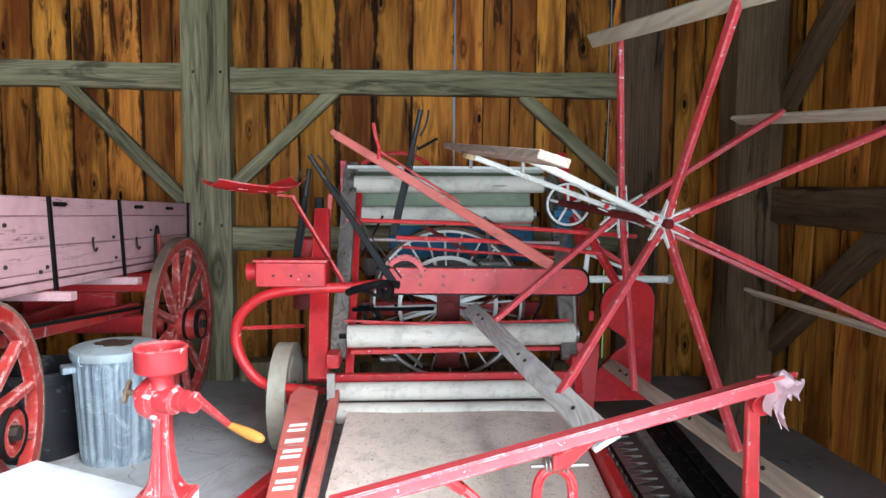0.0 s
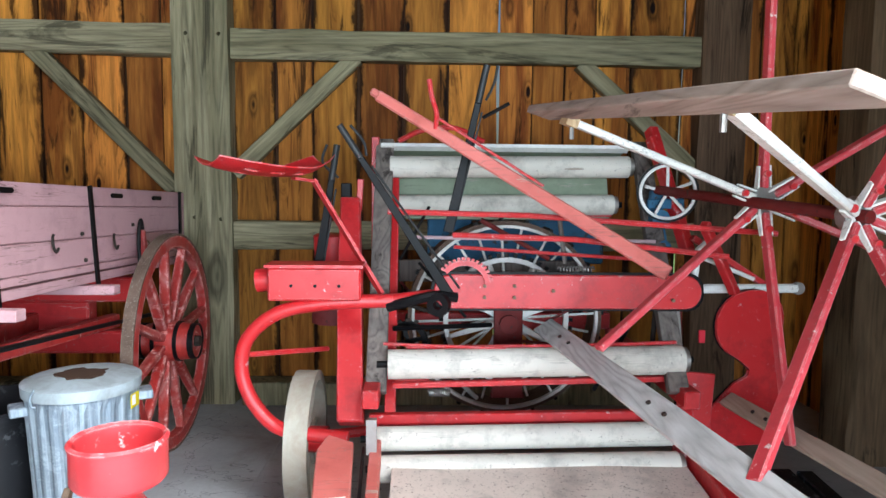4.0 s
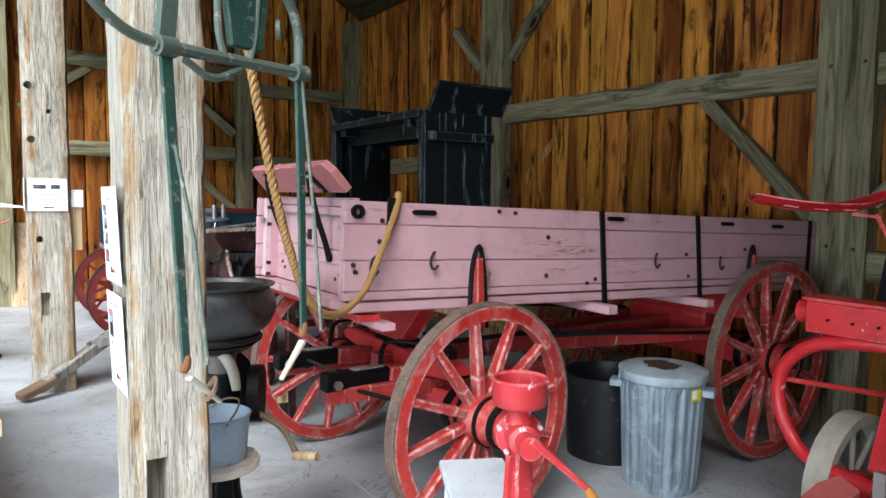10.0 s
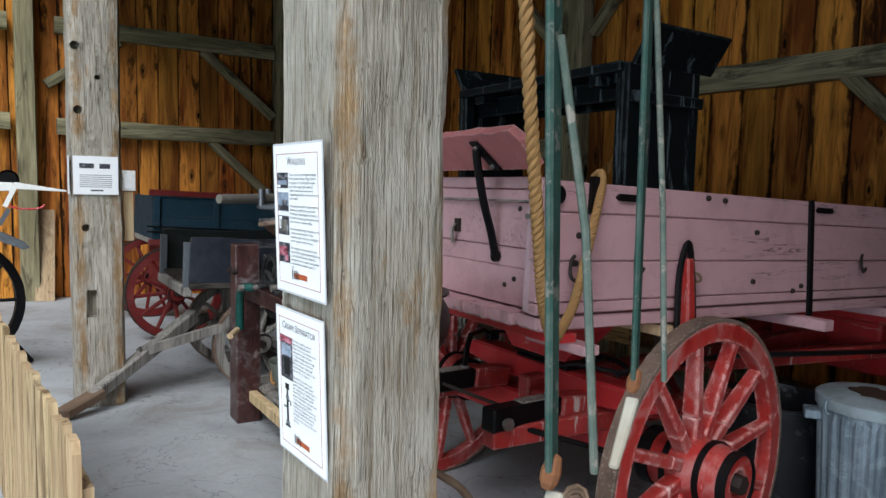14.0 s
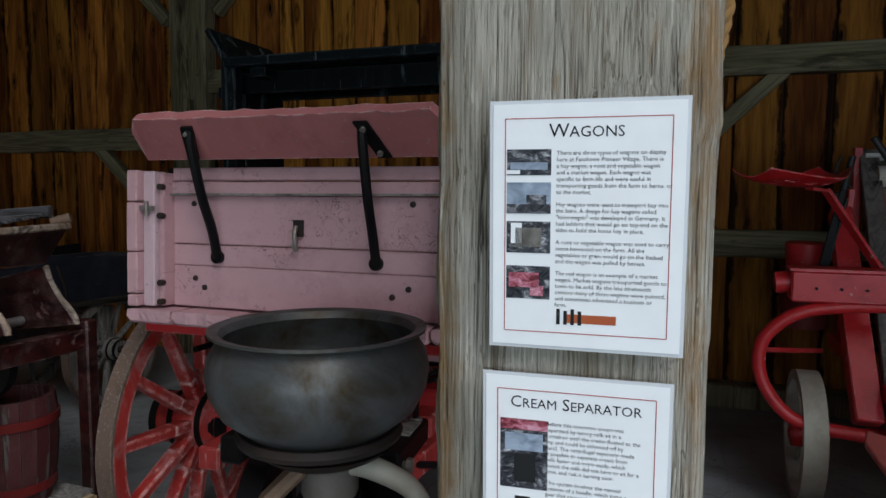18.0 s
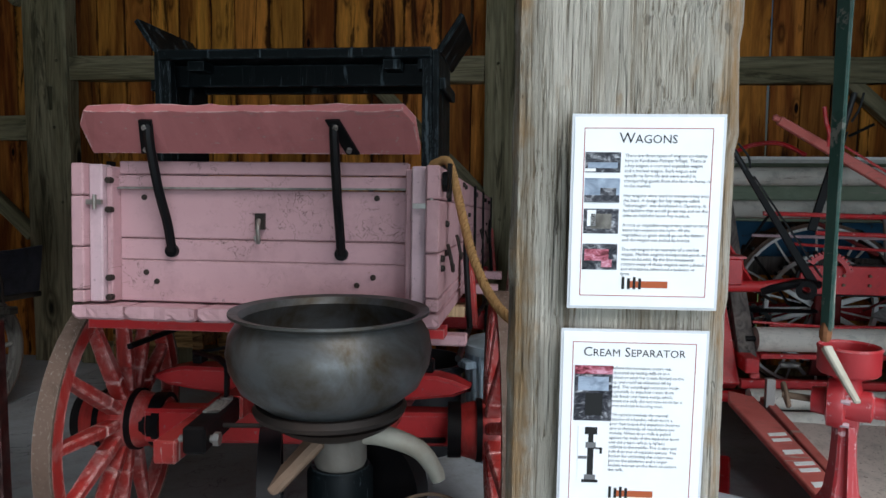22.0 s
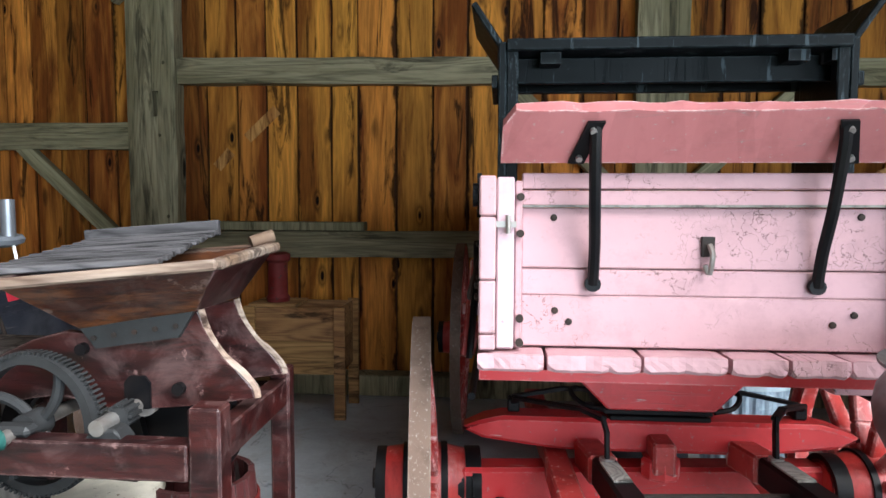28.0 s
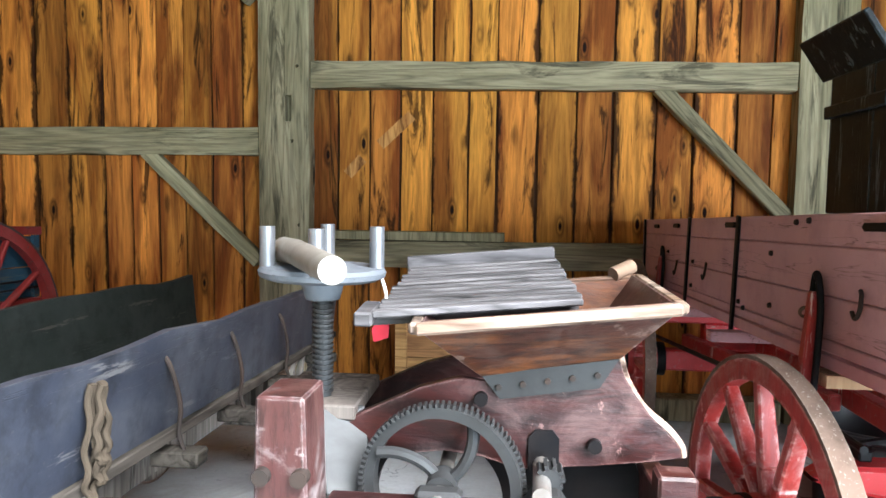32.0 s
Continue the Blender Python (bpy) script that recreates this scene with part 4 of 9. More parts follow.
def spoked_wheel(parent, c, r, axis, spokes=12, hub_r=0.085, hub_l=0.26, rim=0.065, width=0.055, mats=None, tyre=0.013, dish=0.03, turn=0.1):
    """A cart wheel with its face towards +axis: tyre, felloes, spokes, hub and bands under a part called wheel."""
    wood, iron, band = mats
    c, ax = Vector(c), Vector(axis).normalized()
    w = part("wheel", ring(BM(), c, ax, r - tyre - rim, r - tyre, width), wood, parent, smooth=True)
    part("tyre", ring(BM(), c, ax, r - tyre, r, width * 1.08), iron, w, "worn iron tyre", smooth=True)
    x, y, z = axes((0, 0, 0), ax)
    for k in range(spokes):
        a = 2 * math.pi * k / spokes + turn
        d = x * math.cos(a) + y * math.sin(a)
        b = BM()
        p0, p1 = c - ax * dish + d * hub_r * 0.8, c + d * (r - tyre - rim + 0.01)
        m1 = p0.lerp(p1, 0.3)
        bar(b, p0, m1, hub_r * 0.38, hub_r * 0.52, ax, hub_r * 0.40, hub_r * 0.56)
        bar(b, m1, p1, hub_r * 0.40, hub_r * 0.56, ax, hub_r * 0.34, hub_r * 0.42)
        part("spoke", b, wood, w, bevel=0.006)
    hl = hub_l
    hub = BM()
    lathe(hub, [(0, -hl * 0.5), (hub_r * 0.8, -hl * 0.5), (hub_r * 1.05, -hl * 0.18), (hub_r * 1.12, 0), (hub_r * 1.05, hl * 0.15), (hub_r * 0.92, hl * 0.42), (hub_r * 0.45, hl * 0.42), (hub_r * 0.45, hl * 0.36), (0, hl * 0.36)], c - ax * dish * 0.5, ax, 24)
    part("hub", hub, wood, w, smooth=True)
    for s, rr, bw in ((-0.43, 0.97, 0.14), (-0.17, 1.11, 0.06), (0.17, 1.085, 0.06)):
        part("hub_band", ring(BM(), c + ax * hl * s - ax * dish * 0.5, ax, hub_r * 0.7, hub_r * rr, hl * bw, 24), band, w, "black iron band", smooth=True)
    part("axle_nut", disc(BM(), c + ax * (hl * 0.36), hub_r * 0.3, 0.06, ax, 6), M_OLDIRON, w, "dark square axle nut")
    part("hub_band", ring(BM(), c + ax * (hl * 0.40) - ax * dish * 0.5, ax, hub_r * 0.89, hub_r * 0.965, hl * 0.09, 24), band, w, "black iron band", smooth=True)
    return w


WM = (M_WHEELRED, M_TYRE, M_BLACK)
WM2 = (M_DKRED, M_OLDIRON, M_BLACK)

# ---- pink market wagon ----
XC, WL, WR = -2.365, -2.925, -1.80
wagon = thing("wagon", (XC, 3.7, 0), "pink painted wooden market wagon with red running gear", "wagon", tilt=True)
GYC = 2.56


def steer(p, q=0.105):
    """Turns a point of the front gear about the king bolt: the tongue hangs a little to one side."""
    x, y, z = p
    return Vector((XC + (x - XC) * math.cos(q) - (y - GYC) * math.sin(q), GYC + (x - XC) * math.sin(q) + (y - GYC) * math.cos(q), z))


for cy, r, q in ((GYC, 0.535, 0.105), (4.80, 0.625, 0.0)):
    turned = (lambda p: steer(p)) if q else Vector
    out = Vector((math.cos(q), math.sin(q), 0))
    for x, sg, tn in ((-1.60, 1, 0.2), (-3.13, -1, 0.05)):
        c = turned((x, cy, r))
        if q:
            c = Vector((x - 0.018 * (1 + sg), 0.5 * (cy + c.y), r))
        spoked_wheel(wagon, c, r, out * sg, mats=WM, turn=tn, hub_r=0.108, hub_l=0.36)
    a = BM()
    bar(a, turned((-1.72, cy, r)), turned((-3.0, cy, r)), 0.11, 0.13)
    part("axle", a, M_REDX, wagon, bevel=0.012)
    for x in (-1.78, -2.95):
        for k in (0, 0.055):
            part("axle_collar", disc(BM(), turned((x + (k if x > -2 else -k) * 1.0, cy, r)), 0.075 - k * 0.2, 0.03, out, 24), M_BLACK, wagon, smooth=True)
# front gear: sand bolster, turning block, hounds, springs
def strap(pts, w, h):
    """A flat iron bent along pts, its width level."""
    b = BM()
    for p, q in zip(pts, pts[1:]):
        p, q = Vector(p), Vector(q)
        d = (q - p).normalized() * h * 0.5
        bar(b, p - d, q + d, w, h, (1, 0, 0) if abs(d.z) > abs(d.x) + abs(d.y) else (0, 0, 1))
    return b


b = BM()
rows = []
for k in range(21):
    f = k / 20 * 2 - 1
    x = -2.365 + 0.625 * f
    edge = abs(f)
    zt = 0.756 - 0.03 * max(0, edge - 0.8) / 0.2 - (0.012 if edge == 1 else 0)
    zb = 0.650 + 0.040 * max(0.0, (edge - 0.45) / 0.55) ** 1.2 + (0.014 if edge == 1 else 0)
    wy = 0.06 - (0.015 if edge == 1 else 0)
    ch = 0.012
    rows.append([b.verts.new((x, GYC + y, z)) for y, z in ((-wy + ch, zb), (wy - ch, zb), (wy, zb + ch), (wy, zt - ch), (wy - ch, zt), (-wy + ch, zt), (-wy, zt - ch), (-wy, zb + ch))])
for r, q in zip(rows, rows[1:]):
    for i in range(8):
        b.faces.new((r[i], r[(i + 1) % 8], q[(i + 1) % 8], q[i]))
b.faces.new(rows[0][::-1]), b.faces.new(rows[-1])
bmesh.ops.recalc_face_normals(b, faces=list(b.faces))
part("bolster", b, M_REDX, wagon, "red sand bolster with tapered ends", smooth=True)
part("bolster", slab(BM(), [(-0.165, 0), (0.165, 0), (0.35, 0.185), (-0.35, 0.185)], (XC, GYC - 0.05, 0.798), (1, 0, 0), (0, 0, 1), 0.10), M_REDX, wagon, bevel=0.006)
for z, x0, x1 in ((0.766, -0.155, 0.16), (0.786, -0.175, 0.165)):
    part("spring_leaf", box(BM(), XC + x0, XC + x1, GYC - 0.075, GYC + 0.05, z - 0.0085, z + 0.0075), M_BLACK, wagon, bevel=0.003)
part("turning_block", lathe(BM(), [(0, 0), (0.056, 0), (0.06, 0.008), (0.06, 0.055), (0.054, 0.064), (0, 0.066)], (XC + 0.0, GYC - 0.10, 0.59), (0, 0, 1), 8), M_REDX, wagon, "red turned block")
part("rear_bolster", box(BM(), -2.95, -1.78, 4.73, 4.86, 0.86, 1.0), M_REDX, wagon, bevel=0.01)
part("rear_block", box(BM(), -2.7, -2.05, 4.74, 4.85, 0.69, 0.86), M_REDX, wagon, bevel=0.01)
part("reach", bar(BM(), (XC, 2.4, 0.66), (XC, 5.1, 0.76), 0.07, 0.1), M_REDWOOD, wagon, bevel=0.008)
for sx in (-1, 1):
    part("hound", bar(BM(), (XC + sx * 0.12, 3.5, 0.7), (XC + sx * 0.42, 4.85, 0.74), 0.06, 0.075), M_REDWOOD, wagon, bevel=0.006)
    part("hound", bar(BM(), (XC + sx * 0.36, 3.3, 0.62), (XC + sx * 0.30, 2.0, 0.60), 0.075, 0.075), M_REDWOOD, wagon, bevel=0.006)
    jx = XC + 0.01 + sx * 0.243
    part("jaw_block", bar(BM(), steer((jx, 2.50, 0.655)), steer((jx, 2.30, 0.668)), 0.085, 0.085), M_REDWOOD, wagon, "worn red jaw block", bevel=0.008)
    jaw = part("tongue_jaw", bar(BM(), steer((jx, 2.30, 0.668)), steer((jx, 1.95, 0.668)), 0.07, 0.085), M_BLACK, wagon, "black iron-clad jaw", bevel=0.008)
    part("jaw_cap", bar(BM(), steer((jx, 2.24, 0.713)), steer((jx, 2.10, 0.713)), 0.05, 0.006), M_OLDWOOD, jaw, "worn bare top")
    part("jaw_bolt", tube(BM(), [steer((jx - 0.06, 2.0, 0.66)), steer((jx + 0.06, 2.0, 0.66))], 0.012), M_STEEL, jaw)
    part("jaw_nut", disc(BM(), steer((jx + 0.055, 2.0, 0.66)), 0.022, 0.018, steer((1, GYC, 0)) - steer((0, GYC, 0)), 6), M_STEEL, jaw)
    # flat irons bent down on to the jaws
    kx = XC + sx * 0.46
    sway = part("sway_iron", strap([(kx, GYC + 0.02, 0.775), (kx - sx * 0.01, GYC - 0.04, 0.812)] + [steer(p) for p in ((jx + sx * 0.056, 2.34, 0.838), (jx + sx * 0.008, 2.285, 0.826), (jx, 2.268, 0.79), (jx, 2.262, 0.705))], 0.026, 0.013), M_BLACK, wagon, "black bent flat iron", bevel=0.003)
    part("foot", disc(BM(), steer((jx, 2.262, 0.712)), 0.022, 0.016, (0, 0, 1), 10), M_STEEL, sway)
    part("knob", box(BM(), kx - 0.02, kx + 0.02, GYC - 0.01, GYC + 0.05, 0.757, 0.80), M_BLACK, sway, bevel=0.005)
    part("back_iron", strap([(kx, GYC + 0.03, 0.80), (XC + sx * 0.30, GYC + 0.05, 0.826), (XC + sx * 0.16, GYC + 0.055, 0.826)], 0.022, 0.012), M_BLACK, sway)
    part("ring_iron", tube(BM(), curve_pts([(XC + sx * 0.17, GYC - 0.07, 0.79), (XC + sx * 0.235, GYC - 0.05, 0.80), (XC + sx * 0.27, GYC, 0.825), (XC + sx * 0.25, GYC + 0.05, 0.83), (XC + sx * 0.17, GYC + 0.06, 0.81)], 5), 0.0085), M_BLACK, sway, smooth=True)
    part("rod", tube(BM(), [steer((jx, 2.05, 0.64)), steer((XC + sx * 0.52, 2.5, 0.50))], 0.011), M_BLACK, wagon, smooth=True)
part("draw_rod", tube(BM(), [steer((XC - 0.233, 2.12, 0.665)), steer((XC + 0.253, 2.12, 0.665))], 0.008), M_OLDIRON, wagon, smooth=True)
part("king_bolt", tube(BM(), [(XC, GYC, 0.4), (XC, GYC, 0.66)], 0.02), M_BLACK, wagon)
for x in (WR + 0.03, WL - 0.03):
    part("brake_rod", tube(BM(), [(x, 2.3, 0.87), (x, 2.9, 0.885), (x - 0.02, 5.0, 0.75)], 0.012), M_BLACK, wagon, smooth=True)
# box floor, board by board
rnd = random.Random(4)
u = WL - 0.005
for wd in (0.17, 0.23, 0.205, 0.135, 0.14, 0.13, 0.125):
    e = rnd.uniform(-0.015, 0.012)
    b = BM()
    n, ring_ = 12, []
    for k in range(n + 1):
        x = u + 0.003 + (wd - 0.009) * k / n
        c0 = 0.010 * max(0.0, noise.noise(Vector((x * 34, 1.0, 0)))) + (0.006 if k in (0, n) else 0)
        c1 = 0.016 * max(0.0, noise.noise(Vector((x * 27, 7.0, 0)))) + (0.008 if k in (0, n) else 0)
        y0 = 1.955 + e + 0.008 * noise.noise(Vector((x * 22, 3.0, 0)))
        ring_.append([b.verts.new(p) for p in ((x, y0 + 0.35 * c0, 1.068 - 0.4 * c0), (x, y0, 1.058 - c0), (x, y0 + 0.004 * noise.noise(Vector((x * 60, 5.0, 0))), 1.046), (x, y0 + 0.4 * c1, 1.030 + c1), (x, y0 + 0.012, 1.022 + 0.7 * c1), (x, 5.62, 1.022), (x, 5.62, 1.068))])
    for r, q in zip(ring_, ring_[1:]):
        for i in range(7):
            b.faces.new((r[i], r[(i + 1) % 7], q[(i + 1) % 7], q[i]))
    b.faces.new(ring_[0][::-1]), b.faces.new(ring_[-1])
    bmesh.ops.recalc_face_normals(b, faces=list(b.faces))
    part("floor_board", b, M_PINK, wagon)
    u += wd
part("sill", box(BM(), WL, WR + 0.01, 2.02, 2.12, 0.985, 1.014), M_REDX, wagon)
for y in (3.40, 4.22):
    part("sill", box(BM(), WL - 0.12, WR + 0.13, y, y + 0.07, 0.965, 1.012), M_PINK, wagon, bevel=0.004)
part("sill_end", box(BM(), WR - 0.22, WR + 0.07, 2.10, 2.17, 0.95, 0.984), M_PINK, wagon, bevel=0.004)
part("sill", box(BM(), WL - 0.02, WR + 0.03, 2.55, 2.68, 0.975, 1.013), M_BARE, wagon, "unpainted cross sill")
# sides
for xs, sg in ((WR, -1), (WL, 1)):
    x0, x1 = sorted((xs, xs + sg * 0.04))
    for z0, z1 in ((1.076, 1.113), (1.116, 1.245), (1.248, 1.40), (1.403, 1.50)):
        b = BM()
        box(b, x0, x1, 1.945 + rnd.uniform(-0.008, 0.008), 5.60, z0, z1)
        part("side_board", b, M_PINK, wagon, bevel=0.004)
    part("end_stile", box(BM(), *sorted((xs + sg * 0.042, xs + sg * 0.085)), 1.965, 2.02, 1.076, 1.498), M_PINKPALE, wagon, "pale pink end cleat", bevel=0.004)
    part("end_stile", box(BM(), *sorted((xs + sg * 0.087, xs + sg * 0.105)), 1.985, 2.06, 1.076, 1.49), M_PINK, wagon, bevel=0.003)
    xo = xs - sg * 0.007
    for y, dy in ((3.44, 0.06), (4.25, 0.07), (5.5, 0.0)):
        part("side_strap", bar(BM(), (xo, y, 1.505), (xo, y + dy, 1.0), 0.012, 0.035, (0, 1, 0)), M_BLACK, wagon, "black iron side strap", bevel=0.003)
    part("corner_strap", bar(BM(), (xo, 2.16, 1.52), (xo, 2.16, 1.40), 0.012, 0.035, (0, 1, 0)), M_BLACK, wagon, "black iron strap")
    for y, z in ((2.33, 1.46), (3.55, 1.465), (4.55, 1.46), (5.1, 1.455)):
        part("slot_plate", slab(BM(), [(-0.05, -0.012), (0.05, -0.012), (0.065, 0), (0.05, 0.012), (-0.05, 0.012), (-0.065, 0)], (xo, y, z), (0, 1, 0), (0, 0, 1), 0.012), M_BLACK, wagon, "black iron slot plate")
    part("ring_plate", ring(BM(), (xo - sg * 0.004, 2.0, 1.455), (1, 0, 0), 0.012, 0.03, 0.014, 16), M_BLACK, wagon)
    for y, z in ((2.12, 1.42), (2.11, 1.33), (2.10, 1.24), (1.99, 1.23), (2.0, 1.20), (3.07, 1.36), (3.07, 1.165), (3.42, 1.14), (2.75, 1.48), (2.85, 1.475), (3.36, 1.12), (4.2, 1.14), (4.17, 1.27), (4.75, 1.3)):
        part("bolt", lathe(BM(), [(0, -0.006), (0.011, -0.006), (0.009, 0.004), (0, 0.007)], (xo, y, z), (-sg, 0, 0), 10), M_OLDIRON, wagon, smooth=True)
    for y, z in ((2.06, 1.23), (2.36, 1.25), (3.87, 1.24), (4.47, 1.22)):
        part("hook", tube(BM(), curve_pts([(xo - sg * 0.004, y + 0.03, z + 0.035), (xo - sg * 0.01, y + 0.012, z + 0.02), (xo - sg * 0.02, y, z - 0.02), (xo - sg * 0.022, y + 0.018, z - 0.042), (xo - sg * 0.02, y + 0.04, z - 0.025)], 4), 0.006), M_OLDIRON, wagon, smooth=True)
    # stakes with iron loops by the bolsters
    for y, hh in ((2.62, 1.30), (4.80, 1.31)):
        st = part("stake", bar(BM(), (xs - sg * 0.06, y, 0.93), (xs - sg * 0.035, y, hh - 0.04), 0.04, 0.05, (0, 1, 0), 0.03, 0.035), M_REDWOOD, wagon, bevel=0.006)
        part("stake_iron", tube(BM(), curve_pts([(xs - sg * 0.05, y - 0.05, 0.93), (xs - sg * 0.03, y - 0.035, 1.2), (xs - sg * 0.03, y, hh + 0.015), (xs - sg * 0.03, y + 0.035, 1.2), (xs - sg * 0.05, y + 0.05, 0.93)], 6), 0.011), M_BLACK, st, "black iron loop", smooth=True)
        part("stake_iron", ring(BM(), (xs - sg * 0.04, y + 0.05, 1.19), (0, 1, 0.3), 0.012, 0.02, 0.008, 14), M_RUST, st)
# front board
YD = 2.03
for z0, z1, dy in ((1.074, 1.2035, 0), (1.2045, 1.27, 0), (1.273, 1.425, 0), (1.43, 1.468, -0.012), (1.472, 1.512, -0.004)):
    part("front_board", box(BM(), WL + 0.105, WR - 0.105, YD + dy, YD + 0.035, z0, z1), M_PINK, wagon, bevel=0.003)
part("rail", bar(BM(), (WL + 0.1, YD - 0.014, 1.428), (WR - 0.1, YD - 0.014, 1.432), 0.008, 0.006), M_OLDWOOD, wagon)
part("far_board", box(BM(), WL + 0.04, WR - 0.04, 5.56, 5.60, 1.074, 1.49), M_PINK, wagon)
for x, z in ((-2.74, 1.40), (-2.0, 1.405), (-2.735, 1.165), (-2.70, 1.137), (-2.01, 1.165), (-2.06, 1.14), (-2.83, 1.35), (-1.9, 1.30), (-1.9, 1.16)):
    part("bolt", lathe(BM(), [(0, -0.004), (0.010, -0.004), (0.008, 0.004), (0, 0.007)], (x, YD - 0.001, z), (0, -1, 0), 10), M_OLDIRON, wagon, smooth=True)
lt = part("latch", box(BM(), XC - 0.012, XC + 0.018, YD - 0.012, YD, 1.305, 1.355), M_OLDIRON, wagon, "dark iron latch")
part("latch_pin", tube(BM(), curve_pts([(XC + 0.003, YD - 0.02, 1.335), (XC + 0.006, YD - 0.035, 1.31), (XC + 0.003, YD - 0.022, 1.265), (XC - 0.008, YD - 0.02, 1.285)], 4), 0.007), M_STEEL, lt, smooth=True)
for x0, x1 in ((WL - 0.0, WL + 0.1), (WR - 0.1, WR + 0.005)):
    part("hasp", box(BM(), x0 + 0.02, x1 - 0.01, 1.952, 1.962, 1.375, 1.39), M_STEEL, wagon, "bright steel hasp")
    part("hasp_pin", tube(BM(), [(x1 - 0.03, 1.95, 1.36), (x1 - 0.03, 1.95, 1.405)], 0.006), M_STEEL, wagon)
for z in (1.45, 1.36, 1.15, 1.09):
    part("screw", disc(BM(), (WL + 0.1, 1.98, z), 0.01, 0.02, (0, 1, 0), 10), M_OLDIRON, wagon)
# foot board and its irons
lx, rx = -2.84, -1.90
dirv = Vector((0, 0.104, -0.11)).normalized()
fb = BM()
slab(fb, [(0.0, 0), (rx - lx, 0), (rx - lx + 0.03, 0.045), (rx - lx + 0.035, 0.152), (-0.035, 0.152), (-0.03, 0.045)], (lx, 1.888, 1.655), (1, 0, 0), dirv, 0.034)
bmesh.ops.subdivide_edges(fb, edges=[q for q in fb.edges if abs(q.verts[0].co.x - q.verts[1].co.x) > 0.5], cuts=24)
for v in fb.verts:
    if v.co.z > 1.63:
        v.co.z += rnd.uniform(-0.004, 0.002)
        v.co.y += rnd.uniform(-0.003, 0.003)
part("foot_board", fb, M_PINKRED, wagon, "salmon foot board with a worn pale edge")
for x, dx in ((-2.655, 0.012), (-2.10, -0.005)):
    iron = part("foot_iron", tube(BM(), curve_pts([(x, 1.905, 1.612), (x, 1.91, 1.56), (x + dx * 0.5, 1.95, 1.42), (x + dx, 1.99, 1.32), (x + dx, YD - 0.014, 1.235)], 5), 0.0145), M_BLACK, wagon, "black bent foot board iron", smooth=True)
    sg = -1 if x < XC else 1
    part("plate", slab(BM(), [(-0.02, 0.02), (0.02, 0.02), (0.02 + sg * 0.04, 0.14), (-0.018 + sg * 0.04, 0.14)], (x, 1.874, 1.634), (1, 0, 0), dirv, 0.008), M_BLACK, iron)
    part("iron_eye", disc(BM(), (x + dx, YD - 0.014, 1.235), 0.02, 0.016, (0, 1, 0), 14), M_BLACK, iron)
    for k in (0.04, 0.12):
        part("plate_bolt", disc(BM(), Vector((x + sg * 0.04 * (k - 0.02) / 0.12, 1.868, 1.628)) + dirv * k, 0.008, 0.012, (0, -0.73, -0.69), 8), M_STEEL, iron)

# ---- black wagon seat on its risers ----
seat = thing("driver_bench", (XC, 2.58, 1.49), "tall black painted wooden wagon seat with flared arms", "wagon seat")
SY0, SY1, SZ = 2.42, 2.80, 1.925
for x, sg in ((-1.855, 1), (-2.885, -1)):
    for y0, y1 in ((SY0, 2.53), (2.533, SY1)):
        part("side_panel", box(BM(), *sorted((x, x - sg * 0.025)), y0, y1, 1.49, SZ), M_BLACKWOOD, seat, bevel=0.004)
    part("side_rail", box(BM(), *sorted((x + sg * 0.001, x + sg * 0.02)), SY0 + 0.01, SY1, 1.79, 1.83), M_BLACKWOOD, seat, bevel=0.003)
    part("corner_post", box(BM(), *sorted((x - sg * 0.025, x - sg * 0.06)), SY0, SY0 + 0.045, 1.49, SZ), M_BLACKWOOD, seat, bevel=0.004)
    part("armrest", bar(BM(), (x + sg * 0.035, SY0 + 0.02, SZ + 0.058), (x + sg * 0.035, SY1 + 0.06, SZ + 0.058), 0.02, 0.15, (sg * 0.55, 0, 0.83)), M_BLACKWOOD, seat, "flared black arm board", bevel=0.004)
part("seat_board", box(BM(), -2.86, -1.88, SY0 - 0.02, SY1, SZ - 0.03, SZ + 0.005), M_BLACKWOOD, seat, bevel=0.004)
part("front_rail", box(BM(), -2.86, -1.88, SY0 + 0.09, SY0 + 0.115, SZ - 0.11, SZ - 0.032), M_BLACKWOOD, seat, "worn front rail", bevel=0.003)
part("back_rail", box(BM(), -2.86, -1.88, SY1 - 0.03, SY1, SZ - 0.1, SZ - 0.032), M_BLACKWOOD, seat, bevel=0.003)
for x in (-2.76, -2.05, -1.93):
    part("cleat", box(BM(), x, x + 0.06, SY0 + 0.005, SY0 + 0.08, SZ - 0.065, SZ - 0.032), M_BLACKWOOD, seat)

# ---- grain binder with its reel ----
binder = thing("grain_binder", (0.3, 3.6, fz(3.6)), "old red horse-drawn grain binder with white rollers and a reel", "farm machine")


def rod(name, pts, r, material=None, label="", parent=None, seg=8):
    return part(name, tube(BM(), pts, r, seg), material or M_RED, parent or binder, label, smooth=True)


def stick(name, a, b, w, h, material=None, label="", parent=None, up=(0, 0, 1), bevel=0.004):
    return part(name, bar(BM(), a, b, w, h, up), material or M_RED, parent or binder, label, bevel=bevel)


